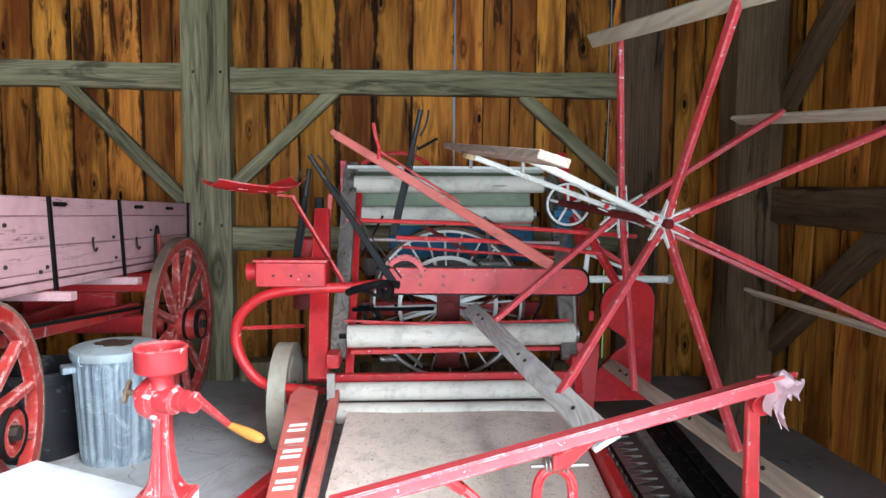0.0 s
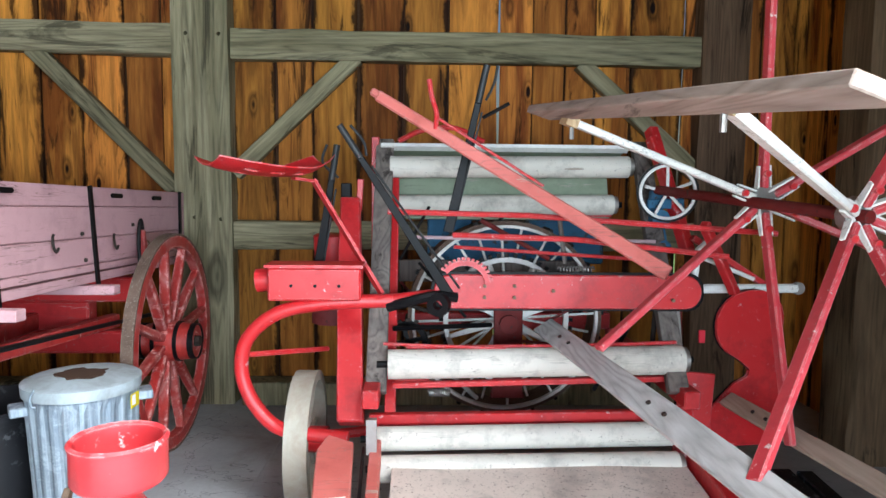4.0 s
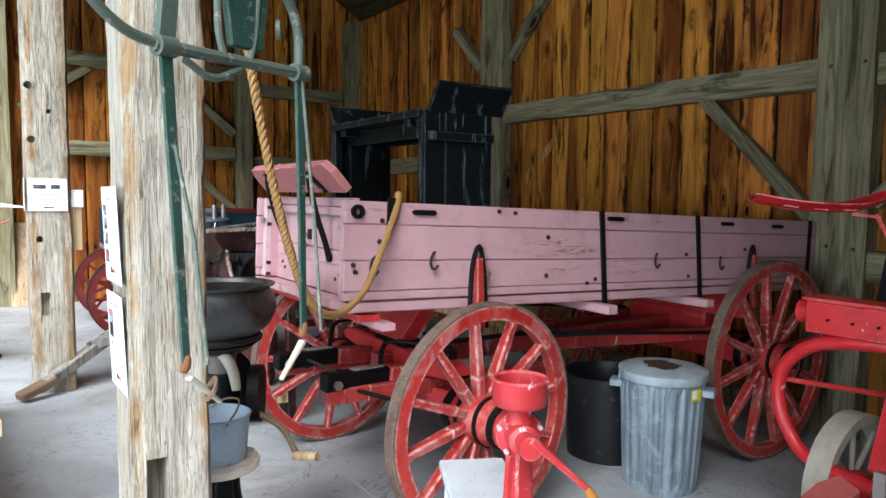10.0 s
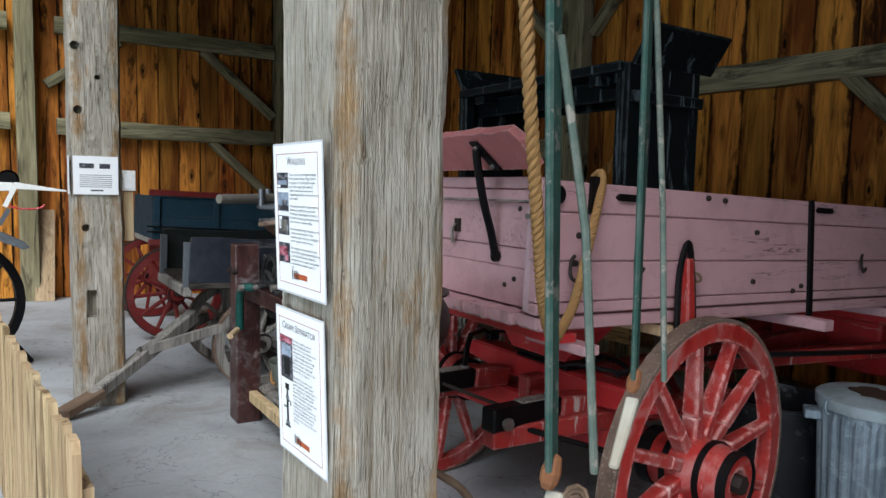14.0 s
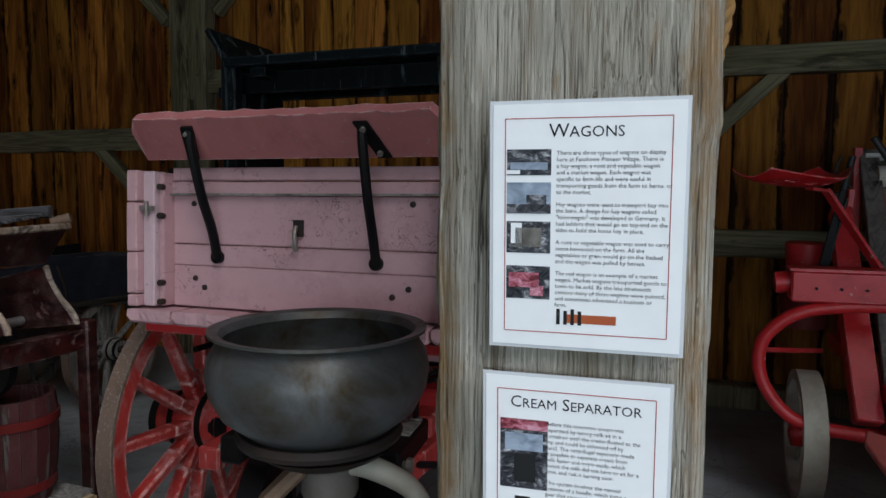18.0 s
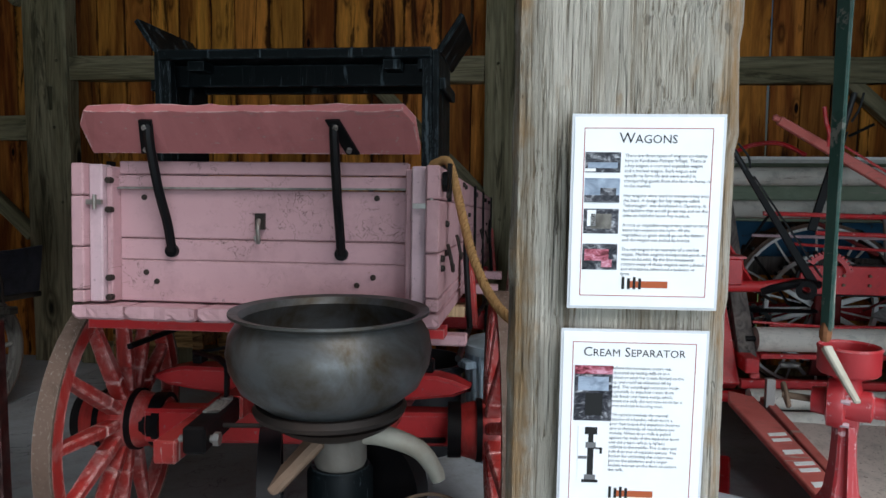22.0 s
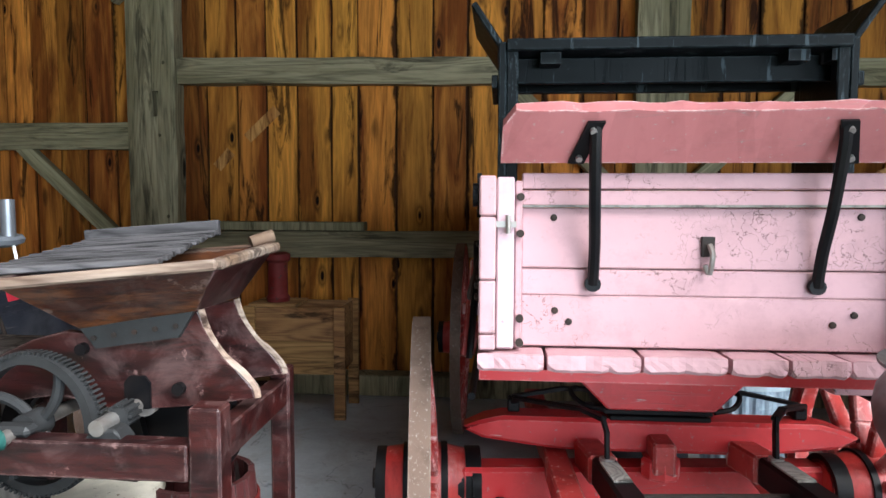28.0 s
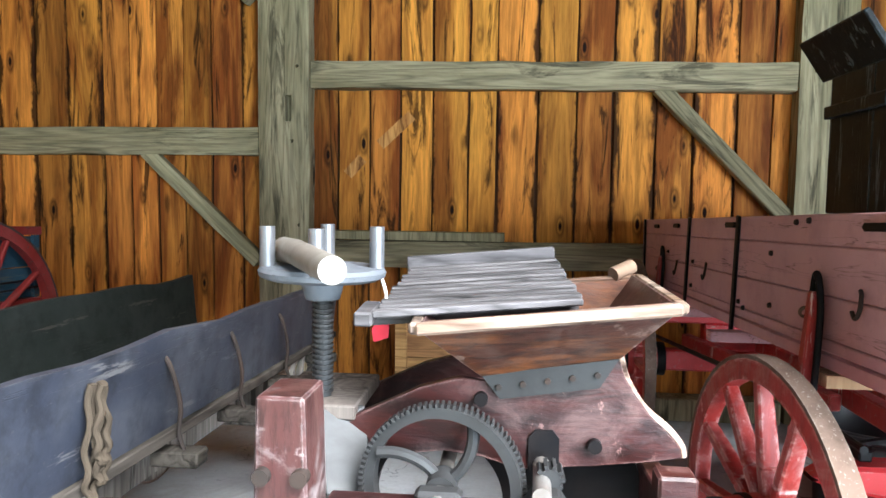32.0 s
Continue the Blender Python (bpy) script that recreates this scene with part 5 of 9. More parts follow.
def roller(a, b, r):
    a, b = Vector(a), Vector(b)
    d = (b - a).normalized()
    o = part("roller", lathe(BM(), [(0, 0), (r, 0), (r * 1.01, 0.05), (r, (b - a).length * 0.5), (r * 1.01, (b - a).length - 0.05), (r, (b - a).length), (0, (b - a).length)], a, d, 24), M_CANVAS, binder, "dirty white wooden roller", smooth=True)
    part("roller_shaft", tube(BM(), [a - d * 0.05, b + d * 0.05], 0.016), M_BLACK, o, smooth=True)
    part("roller_end", disc(BM(), b + d * 0.012, r * 0.85, 0.02, d, 20), M_STEEL, o, smooth=True)
    return o


# elevator rollers, from the platform up to the deck
roller((-0.36, 3.70, 0.375), (0.93, 3.72, 0.39), 0.052)
roller((-0.33, 3.60, 0.285), (0.92, 3.60, 0.30), 0.056)
roller((-0.30, 3.83, 0.665), (1.02, 3.86, 0.68), 0.065)
roller((-0.30, 4.46, 1.345), (0.86, 4.50, 1.355), 0.054)
roller((-0.32, 4.44, 1.545), (0.92, 4.44, 1.555), 0.056)
part("deck", slab(BM(), [(-0.37, 0), (0.93, 0), (0.93, 0.05), (-0.37, 0.05)], (0, 4.46, 1.66), (1, 0, 0), (0, 0.9, -0.42), 0.02), M_WHITE, binder, "white painted deck edge")
part("deck", slab(BM(), [(-0.36, 0), (0.92, 0), (0.92, 0.45), (-0.36, 0.45)], (0, 4.48, 1.655), (1, 0, 0), (0, 0.96, -0.28), 0.015), M_OLDGREEN, binder, "faded green deck board")
part("deck", slab(BM(), [(-0.3, 0), (0.86, 0), (0.86, 0.3), (-0.3, 0.3)], (0, 4.56, 1.27), (1, 0, 0), (0, 0.3, 0.95), 0.015), M_OLDGREEN, binder, "faded green deck board")
stick("deck_slat", (-0.3, 4.52, 1.30), (0.86, 4.52, 1.30), 0.04, 0.02, M_RED)
stick("deck_slat", (-0.38, 3.79, 0.43), (0.98, 3.80, 0.445), 0.04, 0.05, M_RED)
stick("deck_slat", (-0.28, 3.80, 0.58), (1.02, 3.86, 0.595), 0.03, 0.025, M_RED)
# side frames of the elevator
for x, dx in ((-0.35, 0.03), (0.98, 0.05)):
    f = stick("elevator_frame", (x, 3.78, 0.55), (x + dx - 0.03, 4.52, 1.68), 0.05, 0.09, M_FRAMEGREY, "grey weathered wooden frame side", up=(1, 0, 0))
    stick("elevator_frame", (x + 0.06, 3.76, 0.34), (x + dx + 0.02, 4.50, 1.5), 0.03, 0.05, M_RED, up=(1, 0, 0))
stick("elevator_frame", (1.03, 3.8, 0.3), (1.05, 4.05, 0.9), 0.03, 0.06, M_STEEL)
stick("elevator_frame", (-0.40, 4.5, 0.9), (-0.40, 4.5, 1.7), 0.04, 0.05, M_RED)
# upright box post and divider board on the stubble side
post = part("box_post", slab(BM(), [(-0.055, 0), (0.06, 0), (0.055, 0.5), (0.05, 0.95), (-0.045, 0.95), (-0.055, 0.5)], (-0.46, 3.76, 0.42), (1, 0, 0), (-0.055, 0.57, 1.0), 0.10), M_RED, binder, "red upright box post", bevel=0.008)
part("hinge", box(BM(), -0.365, -0.325, 3.44, 3.47, 0.41, 0.55), M_STEEL, binder)
stick("latch", (-0.53, 4.29, 1.36), (-0.53, 4.29, 1.46), 0.05, 0.05, M_BLACK)
stick("box_post", (-0.47, 4.30, 1.32), (-0.46, 4.30, 1.48), 0.03, 0.03, M_RED)
div_u, div_v = Vector((0.0, 1.0, 0.13)), Vector((1, 0, 0))
brd = part("divider_board", slab(BM(), [(0, 0.175), (1.55, 0.03), (1.66, 0.06), (1.60, 0.165), (0, 0.275)], (-0.58, 1.86, 0.235), div_u, div_v, 0.03), M_FADED, binder, "faded red divider board with white lettering", bevel=0.005)
stick("sill", (-0.285, 1.85, 0.19), (-0.335, 3.55, 0.40), 0.045, 0.07, M_FADED, up=(0, 0, 1))
stick("sill", (-0.315, 1.85, 0.215), (-0.38, 3.5, 0.415), 0.012, 0.02, M_BLACK)
# worn white lettering, as plain slanted strokes
uu = div_u.normalized()
nn = div_v.cross(uu).normalized()
for k in range(5):
    yy = 2.52 + 0.12 * k
    org = Vector((-0.58 + 0.225 - 0.077 * (yy - 1.86), yy, 0.235 + 0.13 * (yy - 1.86))) + nn * 0.0165
    for d0, d1 in ((0.0, 0.026), (0.05, 0.076)) if k % 2 == 0 else ((0.015, 0.05),):
        part("lettering", slab(BM(), [(d0, -0.042), (d1, -0.042), (d1 + 0.015, 0.038), (d0 + 0.015, 0.038)], org, uu, div_v, 0.002), M_WHITE, brd, "worn white painted stroke")
# platform canvas and its rim
cv = BM()
n = 14
rows = []
for j in range(n + 1):
    y = 1.7 + (3.55 - 1.7) * j / n
    rows.append([cv.verts.new((x, y, 0.10 + 0.115 * (y - 1.7) + 0.006 * math.sin(3.1 * y + 5 * x))) for x in (-0.27, 0.0, 0.3, 0.6, 0.94)])
for a, b in zip(rows, rows[1:]):
    for k in range(4):
        cv.faces.new((a[k], a[k + 1], b[k + 1], b[k]))
ret = bmesh.ops.extrude_face_region(cv, geom=list(cv.faces))
for v in ret["geom"]:
    if isinstance(v, bmesh.types.BMVert):
        v.co.z -= 0.02
part("platform_canvas", cv, M_TAN, binder, "stained sandy platform canvas", smooth=True)
stick("platform_rim", (0.97, 1.7, 0.15), (0.98, 3.6, 0.33), 0.05, 0.09, M_RED)
stick("platform_rim", (-0.3, 1.7, 0.13), (0.98, 1.7, 0.13), 0.05, 0.07, M_RED)
# cutter bar with guards and knife
stick("cutter_bar", (1.04, 1.4, 0.13), (1.05, 3.5, 0.26), 0.06, 0.012, M_STEEL)
stick("knife_bar", (1.06, 1.4, 0.145), (1.07, 3.5, 0.275), 0.02, 0.01, M_BLACK)
for k in range(28):
    y = 1.45 + 0.075 * k
    z = 0.133 + 0.062 * (y - 1.4)
    gm = BM()
    bar(gm, (1.05, y, z), (1.20, y, z + 0.005), 0.034, 0.03, (0, 0, 1), 0.006, 0.006)
    gd = part("guard", gm, M_STEEL, binder)
    part("knife_section", slab(BM(), [(-0.036, 0), (0.036, 0), (0.004, 0.075), (-0.004, 0.075)], (1.075, y + 0.036, z + 0.016), (0, 1, 0), (1, 0, 0), 0.003), M_STEEL, gd)
for x, z, w, m in ((1.27, 0.09, 0.05, M_OLDWOOD), (1.36, 0.08, 0.09, M_BLACKWOOD), (1.47, 0.07, 0.07, M_BLACKWOOD)):
    stick("bundle_carrier_bar", (x, 1.2, z), (x + 0.05, 3.7, z + 0.14), w, 0.04, m)
for x, y in ((1.30, 2.3), (1.40, 2.7), (1.38, 1.9)):
    part("twine", tube(BM(), [(x + 0.07 * math.cos(k * 1.9) + 0.02 * math.sin(k * 5), y + 0.06 * math.sin(k * 1.9), 0.16 + 0.02 * math.sin(k * 2.7)) for k in range(40)], 0.004, 5), M_ROPE, binder, "loops of old twine")
# outer divider: red shield plate
lobe = curve_pts([(0.44, 0.86, 0), (0.40, 0.98, 0), (0.28, 1.03, 0), (0.15, 0.97, 0), (0.09, 0.82, 0), (0.12, 0.66, 0), (0.22, 0.56, 0), (0.27, 0.50, 0)], 4)
sh = [(0.0, 0.0), (0.42, 0.0)] + [(p.x, p.y) for p in lobe] + [(0.26, 0.46), (0.19, 0.42), (-0.03, 0.12)]
part("divider_shield", slab(BM(), [(a * 0.95, b * 0.70) for a, b in sh], (1.10, 3.86, 0.27), (1.0, 0.12, 0), (0, 0.05, 1), 0.02), M_RED, binder, "bright red curved divider plate", bevel=0.004)
part("shield_edge", slab(BM(), [(a * 0.97 - 0.008, b * 0.705 - 0.004) for a, b in sh], (1.10, 3.874, 0.27), (1.0, 0.12, 0), (0, 0.05, 1), 0.008), M_BLACK, binder)
stick("divider_side", (1.06, 3.83, 0.2), (1.10, 3.87, 0.62), 0.02, 0.16, M_RED, up=(1, 0, 0))
rod("lever_arm", [(0.98, 3.96, 0.985), (1.22, 3.99, 0.985), (1.62, 4.03, 0.982)], 0.022, M_WHITE, "white painted arm")
part("lever_end", disc(BM(), (1.63, 4.03, 0.982), 0.03, 0.02, (0, 1, 0), 16), M_STEEL, binder)
rod("lever_arm", [(1.10, 3.96, 1.0), (1.12, 3.97, 1.17), (1.18, 3.97, 1.22)], 0.016, M_WHITE)
rod("lever_arm", [(1.12, 3.97, 1.14), (1.40, 4.0, 1.03)], 0.01, M_WHITE)
# chain cover
cvr = [(0.06 * math.cos(a), 0.06 * math.sin(a)) for a in [math.pi / 2 + math.pi * k / 8 for k in range(9)]]
out = [(-0.03 + u * 1.2, w * 1.25) for u, w in cvr] + [(1.02 - u * 1.2, -w * 1.25) for u, w in cvr]
cover = part("chain_cover", slab(BM(), out, (0.0, 3.82, 0.995), (1.0, 0.03, -0.006), (0, 0, 1), 0.03), M_RED, binder, "long red chain cover with rounded ends", bevel=0.005)
part("cover_edge", slab(BM(), [(a * 1.005, b * 1.1) for a, b in out], (0.0, 3.838, 0.995), (1.0, 0.03, -0.006), (0, 0, 1), 0.01), M_BLACK, cover)
for x, z in ((0.12, 1.02), (0.12, 0.97), (0.25, 1.02), (0.25, 0.97), (0.42, 1.0), (0.95, 0.96)):
    part("bolt", disc(BM(), (x, 3.803, z), 0.008, 0.012, (0, 1, 0), 8), M_RUST, cover)
part("cover_edge", slab(BM(), [(a + (0.012 if a > 0.5 else -0.012), b + (0.01 if b > 0 else -0.01)) for a, b in out], (0.0, 3.826, 0.995), (1.0, 0.03, -0.006), (0, 0, 1), 0.022), M_BLACK, cover, "black painted edge")
# bent pipe guard on the side
rod("pipe_guard", curve_pts([(-0.28, 3.80, 0.955), (-0.55, 3.76, 0.95), (-0.76, 3.75, 0.91), (-0.89, 3.75, 0.80), (-0.92, 3.75, 0.67), (-0.88, 3.74, 0.54), (-0.78, 3.72, 0.43), (-0.65, 3.70, 0.40), (-0.46, 3.68, 0.385)], 6), 0.03, M_RED, "bent red pipe guard", seg=14)
rod("pipe_brace", [(-0.91, 3.76, 0.725), (-0.70, 3.98, 0.69), (-0.60, 4.1, 0.67)], 0.012, M_RED)
rod("pipe_brace", [(-0.28, 3.80, 0.955), (0.05, 3.84, 0.99)], 0.03, M_RED, seg=14)
tb = part("tool_box", box(BM(), -0.80, -0.41, 3.72, 3.86, 0.965, 1.105), M_RED, binder, "red steel tool box", bevel=0.008)
part("box_lid", box(BM(), -0.81, -0.40, 3.71, 3.87, 1.106, 1.118), M_RED, tb)
part("box_end", lathe(BM(), [(0, 0), (0.05, 0), (0.05, 0.1), (0, 0.1)], (-0.86, 3.80, 1.04), (1, 0, 0.1), 16), M_RED, tb, smooth=True)
for x in (-0.70, -0.60, -0.5):
    part("rivet", disc(BM(), (x, 3.717, 1.03), 0.007, 0.01, (0, 1, 0), 8), M_BLACK, tb)
# small grain wheel
gw = part("grain_wheel", ring(BM(), (-0.68, 3.95, 0.28), (1, 0, 0), 0.27, 0.315, 0.10, 40), M_PALEIRON, binder, "whitish iron grain wheel", smooth=True)
for k in range(8):
    a = k * math.pi / 4
    part("spoke", tube(BM(), [(-0.68, 3.95, 0.28), (-0.68, 3.95 + 0.28 * math.cos(a), 0.28 + 0.28 * math.sin(a))], 0.012), M_PALEIRON, gw)
part("hub", disc(BM(), (-0.66, 3.95, 0.28), 0.06, 0.16, (1, 0, 0), 16), M_RED, gw, smooth=True)
rod("axle", [(-0.75, 3.95, 0.28), (-0.3, 3.95, 0.33)], 0.025, M_RED)
# iron seat on its spring
st = BM()
ns, nu = 12, 10
grid = []
for i in range(nu + 1):
    u = i / nu
    row = []
    for j in range(ns + 1):
        v = j / ns * 2 - 1
        wdt = 0.19 * math.sin(math.pi * (0.12 + 0.8 * u)) ** 0.6
        row.append(st.verts.new((-1.0 + 0.4 * u - 0.68 * v * wdt, 3.60 + 0.4 * u + 0.68 * v * wdt, 1.50 + 0.035 * v * v + 0.03 * (2 * u - 1) ** 2 + (0.05 * (u - 0.75) / 0.25 if u > 0.75 else 0) * 0.8 - 0.02 * u)))
    grid.append(row)
for i in range(nu):
    for j in range(ns):
        if (i in (2, 4, 6)) and j in (2, 5, 7, 10):
            continue
        st.faces.new((grid[i][j], grid[i + 1][j], grid[i + 1][j + 1], grid[i][j + 1]))
ret = bmesh.ops.extrude_face_region(st, geom=list(st.faces))
for v in ret["geom"]:
    if isinstance(v, bmesh.types.BMVert):
        v.co.z -= 0.006
part("seat", st, M_RED, binder, "red pressed iron seat with holes", smooth=True)
part("seat_spring", bar(BM(), (-0.72, 3.90, 1.478), (-0.63, 3.96, 1.465), 0.05, 0.012), M_RED, binder)
stick("seat_spring", (-0.64, 3.955, 1.47), (-0.33, 3.88, 0.97), 0.05, 0.014, M_RED, up=(1, 0.5, 0.5), bevel=0)
# levers
def lever(bottom, top, grip):
    b, t = Vector(bottom), Vector(top)
    d = (t - b).normalized()
    lv = part("lever", bar(BM(), b, t - d * 0.16, 0.045, 0.016, (0, 1, 0), 0.028, 0.014), M_BLACK, binder, "black iron hand lever", bevel=0.003)
    part("lever_grip", tube(BM(), [t - d * 0.16, t], 0.015, 10), M_GEAR, lv, smooth=True)
    part("lever_trigger", tube(BM(), curve_pts([t - d * 0.15 + Vector((0.03, 0, 0)), t - d * 0.09 + Vector((0.05 * grip, 0, 0.01)), t + Vector((0.045 * grip, 0, 0))], 4), 0.006), M_GEAR, lv, smooth=True)
    part("lever_rod", tube(BM(), [b + Vector((0.03, 0, 0.05)), t - d * 0.2 + Vector((0.025, 0, 0))], 0.005), M_GEAR, lv)
    return lv


lever((-0.02, 3.80, 0.96), (-0.50, 3.76, 1.70), 1)
lever((-0.64, 4.02, 1.02), (-0.535, 3.96, 1.63), -1)
lever((-0.04, 3.84, 1.25), (0.115, 3.80, 1.96), 1)
rod("lever_rod", [(0.10, 3.8, 1.74), (0.21, 3.78, 1.80)], 0.008, M_BLACK)
quad = part("quadrant", slab(BM(), [(0.115 * math.cos(a), 0.115 * math.sin(a)) for a in [0.15 + 0.26 * k for k in range(10)]] + [(0.092 * math.cos(a), 0.092 * math.sin(a)) for a in [0.15 + 0.26 * k for k in range(9, -1, -1)]], (0.03, 3.79, 1.02), (1, 0, 0), (0, 0, 1), 0.02), M_RED, binder, "red toothed lever quadrant")
for k in range(14):
    a = 0.25 + 0.17 * k
    part("tooth", bar(BM(), (0.03 + 0.113 * math.cos(a), 3.79, 1.02 + 0.113 * math.sin(a)), (0.03 + 0.127 * math.cos(a), 3.79, 1.02 + 0.127 * math.sin(a)), 0.016, 0.012), M_RED, quad)
part("clamp_ring", ring(BM(), (-0.08, 3.76, 0.945), (0.4, 1, 0), 0.02, 0.05, 0.035, 18), M_BLACK, binder, smooth=True)
rod("foot_rod", curve_pts([(-0.30, 3.78, 0.93), (-0.2, 3.76, 0.96), (-0.1, 3.78, 0.98), (0.0, 3.8, 0.97)], 5), 0.022, M_BLACK)
# tongue (reel lift arm) and long rods
tg = part("lift_arm", bar(BM(), (-0.33, 3.57, 1.80), (0.82, 3.53, 1.115), 0.034, 0.042, (0, 0, 1), 0.045, 0.062), M_FADED, binder, "faded red wooden lift arm", bevel=0.006)
part("arm_grip", bar(BM(), (-0.355, 3.572, 1.818), (-0.28, 3.568, 1.772), 0.026, 0.03), M_FADED, tg, bevel=0.008)
part("arm_hook", tube(BM(), curve_pts([(-0.105, 3.55, 1.67), (-0.10, 3.55, 1.73), (-0.118, 3.55, 1.79), (-0.13, 3.55, 1.86)], 5), 0.010), M_RED, tg, "red iron hook", smooth=True)
part("arm_rod", tube(BM(), [(-0.09, 3.545, 1.71), (0.32, 3.54, 1.455)], 0.006), M_RED, tg)
rod("long_rod", [(-0.30, 3.80, 1.34), (0.3, 3.75, 1.33), (1.30, 3.62, 1.27)], 0.012)
rod("long_rod", [(-0.02, 3.83, 1.24), (0.5, 3.75, 1.23), (1.12, 3.66, 1.17)], 0.012)
rod("long_rod", [(-0.22, 3.86, 0.735), (0.5, 3.87, 0.74), (1.0, 3.88, 0.755)], 0.009)
stick("brace_bar", (1.05, 3.75, 1.30), (1.30, 3.95, 0.95), 0.04, 0.04)
stick("brace_bar", (1.02, 4.4, 1.75), (1.12, 4.1, 1.15), 0.05, 0.06)
stick("brace_bar", (1.12, 4.05, 1.22), (1.52, 4.05, 0.97), 0.04, 0.03)
rod("brace_bar", [(-0.40, 3.9, 0.5), (-0.35, 4.1, 0.52), (-0.12, 4.15, 0.50)], 0.022)
stick("knotter_lever", (1.00, 4.35, 1.70), (1.06, 4.2, 1.42), 0.03, 0.05)
rod("deck_handle", curve_pts([(-0.28, 4.5, 1.68), (-0.15, 4.5, 1.74), (0.02, 4.5, 1.75), (0.17, 4.5, 1.68)], 5), 0.014)
ks = part("sprocket", ring(BM(), (1.03, 4.15, 1.43), (0.2, 1, 0), 0.120, 0.134, 0.02, 30), M_WHITE, binder, "white sprocket with a dark chain", smooth=True)
for k in range(5):
    a = 0.4 + k * 2 * math.pi / 5
    part("spoke", tube(BM(), [(1.03, 4.15, 1.43), (1.03 + 0.12 * math.cos(a), 4.13, 1.43 + 0.12 * math.sin(a))], 0.008), M_WHITE, ks)
part("chain", ring(BM(), (1.03, 4.15, 1.43), (0.2, 1, 0), 0.137, 0.145, 0.02, 24), M_BLACK, ks)
# drive wheel with lugs, inner sprocket
bw_c = Vector((0.30, 4.52, 0.735))
ax = Vector((0, -1, 0))
bw = part("bull_wheel", ring(BM(), bw_c + Vector((0, 0.12, 0)), ax, 0.505, 0.53, 0.22, 56), M_TYRE, binder, "large iron drive wheel with white spokes", smooth=True)
for k in range(24):
    a = 2 * math.pi * k / 24 + 0.05
    d = Vector((math.cos(a), 0, math.sin(a)))
    part("spoke", tube(BM(), [bw_c + d * 0.06 + Vector((0, 0.10 * (k % 2), 0)), bw_c + d * 0.505 + Vector((0, 0.03 + 0.12 * (k % 2), 0))], 0.0075, 6), M_WHITE, bw)
    part("lug", bar(BM(), bw_c + d * 0.53 + Vector((0, 0.02, 0)), bw_c + d * 0.53 + Vector((0, 0.22, 0)), 0.02, 0.03, d), M_BLACK, bw)
part("rim_band", ring(BM(), bw_c + Vector((0, 0.012, 0)), ax, 0.492, 0.508, 0.03, 56), M_WHITE, bw, "white painted rim edge", smooth=True)
part("inner_ring", ring(BM(), bw_c + Vector((0, -0.03, 0)), ax, 0.312, 0.338, 0.03, 48), M_WHITE, bw, smooth=True)
for k in range(8):
    a = 0.3 + 2 * math.pi * k / 8
    d = Vector((math.cos(a), 0, math.sin(a)))
    part("arm", bar(BM(), bw_c + d * 0.05 + Vector((0, -0.03, 0)), bw_c + d * 0.318 + Vector((0, -0.03, 0)), 0.04, 0.026, ax, 0.022, 0.018), M_WHITE, bw, bevel=0.005)
for k in range(48):
    a = 2 * math.pi * k / 48
    d = Vector((math.cos(a), 0, math.sin(a)))
    part("sprocket_tooth", bar(BM(), bw_c + d * 0.336 + Vector((0, -0.03, 0)), bw_c + d * 0.36 + Vector((0, -0.03, 0)), 0.018, 0.022, ax), M_BLACK, bw)
part("hub", disc(BM(), bw_c + Vector((0, -0.08, 0)), 0.058, 0.14, ax, 20), M_DKRED, bw, smooth=True)
part("hub_gear", disc(BM(), bw_c + Vector((0, -0.16, 0)), 0.05, 0.03, ax, 10), M_DKRED, bw)
yoke = part("yoke", slab(BM(), [(-0.075, 0.09), (-0.05, 0.14), (0.05, 0.14), (0.075, 0.09), (0.07, -0.3), (0.09, -0.4), (-0.09, -0.4), (-0.07, -0.3)], bw_c + Vector((0, -0.13, -0.0)), (1, 0, 0), (0, 0, 1), 0.03), M_DKRED, binder, "dark red axle yoke", bevel=0.006)
rod("drive_shaft", [(0.3, 4.4, 0.70), (0.3, 4.9, 0.70)], 0.03, M_BLACK)
part("main_frame", box(BM(), -0.35, 1.0, 4.96, 5.04, 0.58, 0.68), M_RED, binder, bevel=0.006)
part("main_frame", box(BM(), -0.4, -0.33, 3.65, 5.0, 0.52, 0.60), M_RED, binder, bevel=0.006)
part("main_frame", box(BM(), 0.98, 1.05, 3.7, 5.0, 0.50, 0.58), M_RED, binder, bevel=0.006)
tk = part("twine_box", box(BM(), -0.12, 0.95, 4.98, 5.3, 0.98, 1.26), M_BINDERBLUE, binder, "blue painted binder head", bevel=0.01)
part("twine_can", lathe(BM(), [(0, 0), (0.10, 0), (0.11, 0.16), (0.095, 0.17), (0, 0.17)], (-0.62, 4.5, 1.02), (0, 0, 1), 20), M_RED, binder, "red twine can", smooth=True)
part("twine_can", lathe(BM(), [(0, 0), (0.12, 0), (0.12, 0.3), (0, 0.3)], (-0.62, 4.5, 0.72), (0, 0, 1), 20), M_DKRED, binder, smooth=True)
rnd = random.Random(9)
for k in range(14):
    x0 = rnd.uniform(-0.35, 0.95)
    p0 = Vector((x0, rnd.uniform(4.1, 4.9), rnd.uniform(0.55, 1.25)))
    p1 = p0 + Vector((rnd.uniform(-0.35, 0.35), rnd.uniform(-0.1, 0.1), rnd.uniform(-0.3, 0.3)))
    rod("linkage_rod", [p0, p1], rnd.choice((0.008, 0.012)), rnd.choice((M_BLACK, M_DKRED, M_STEEL)))
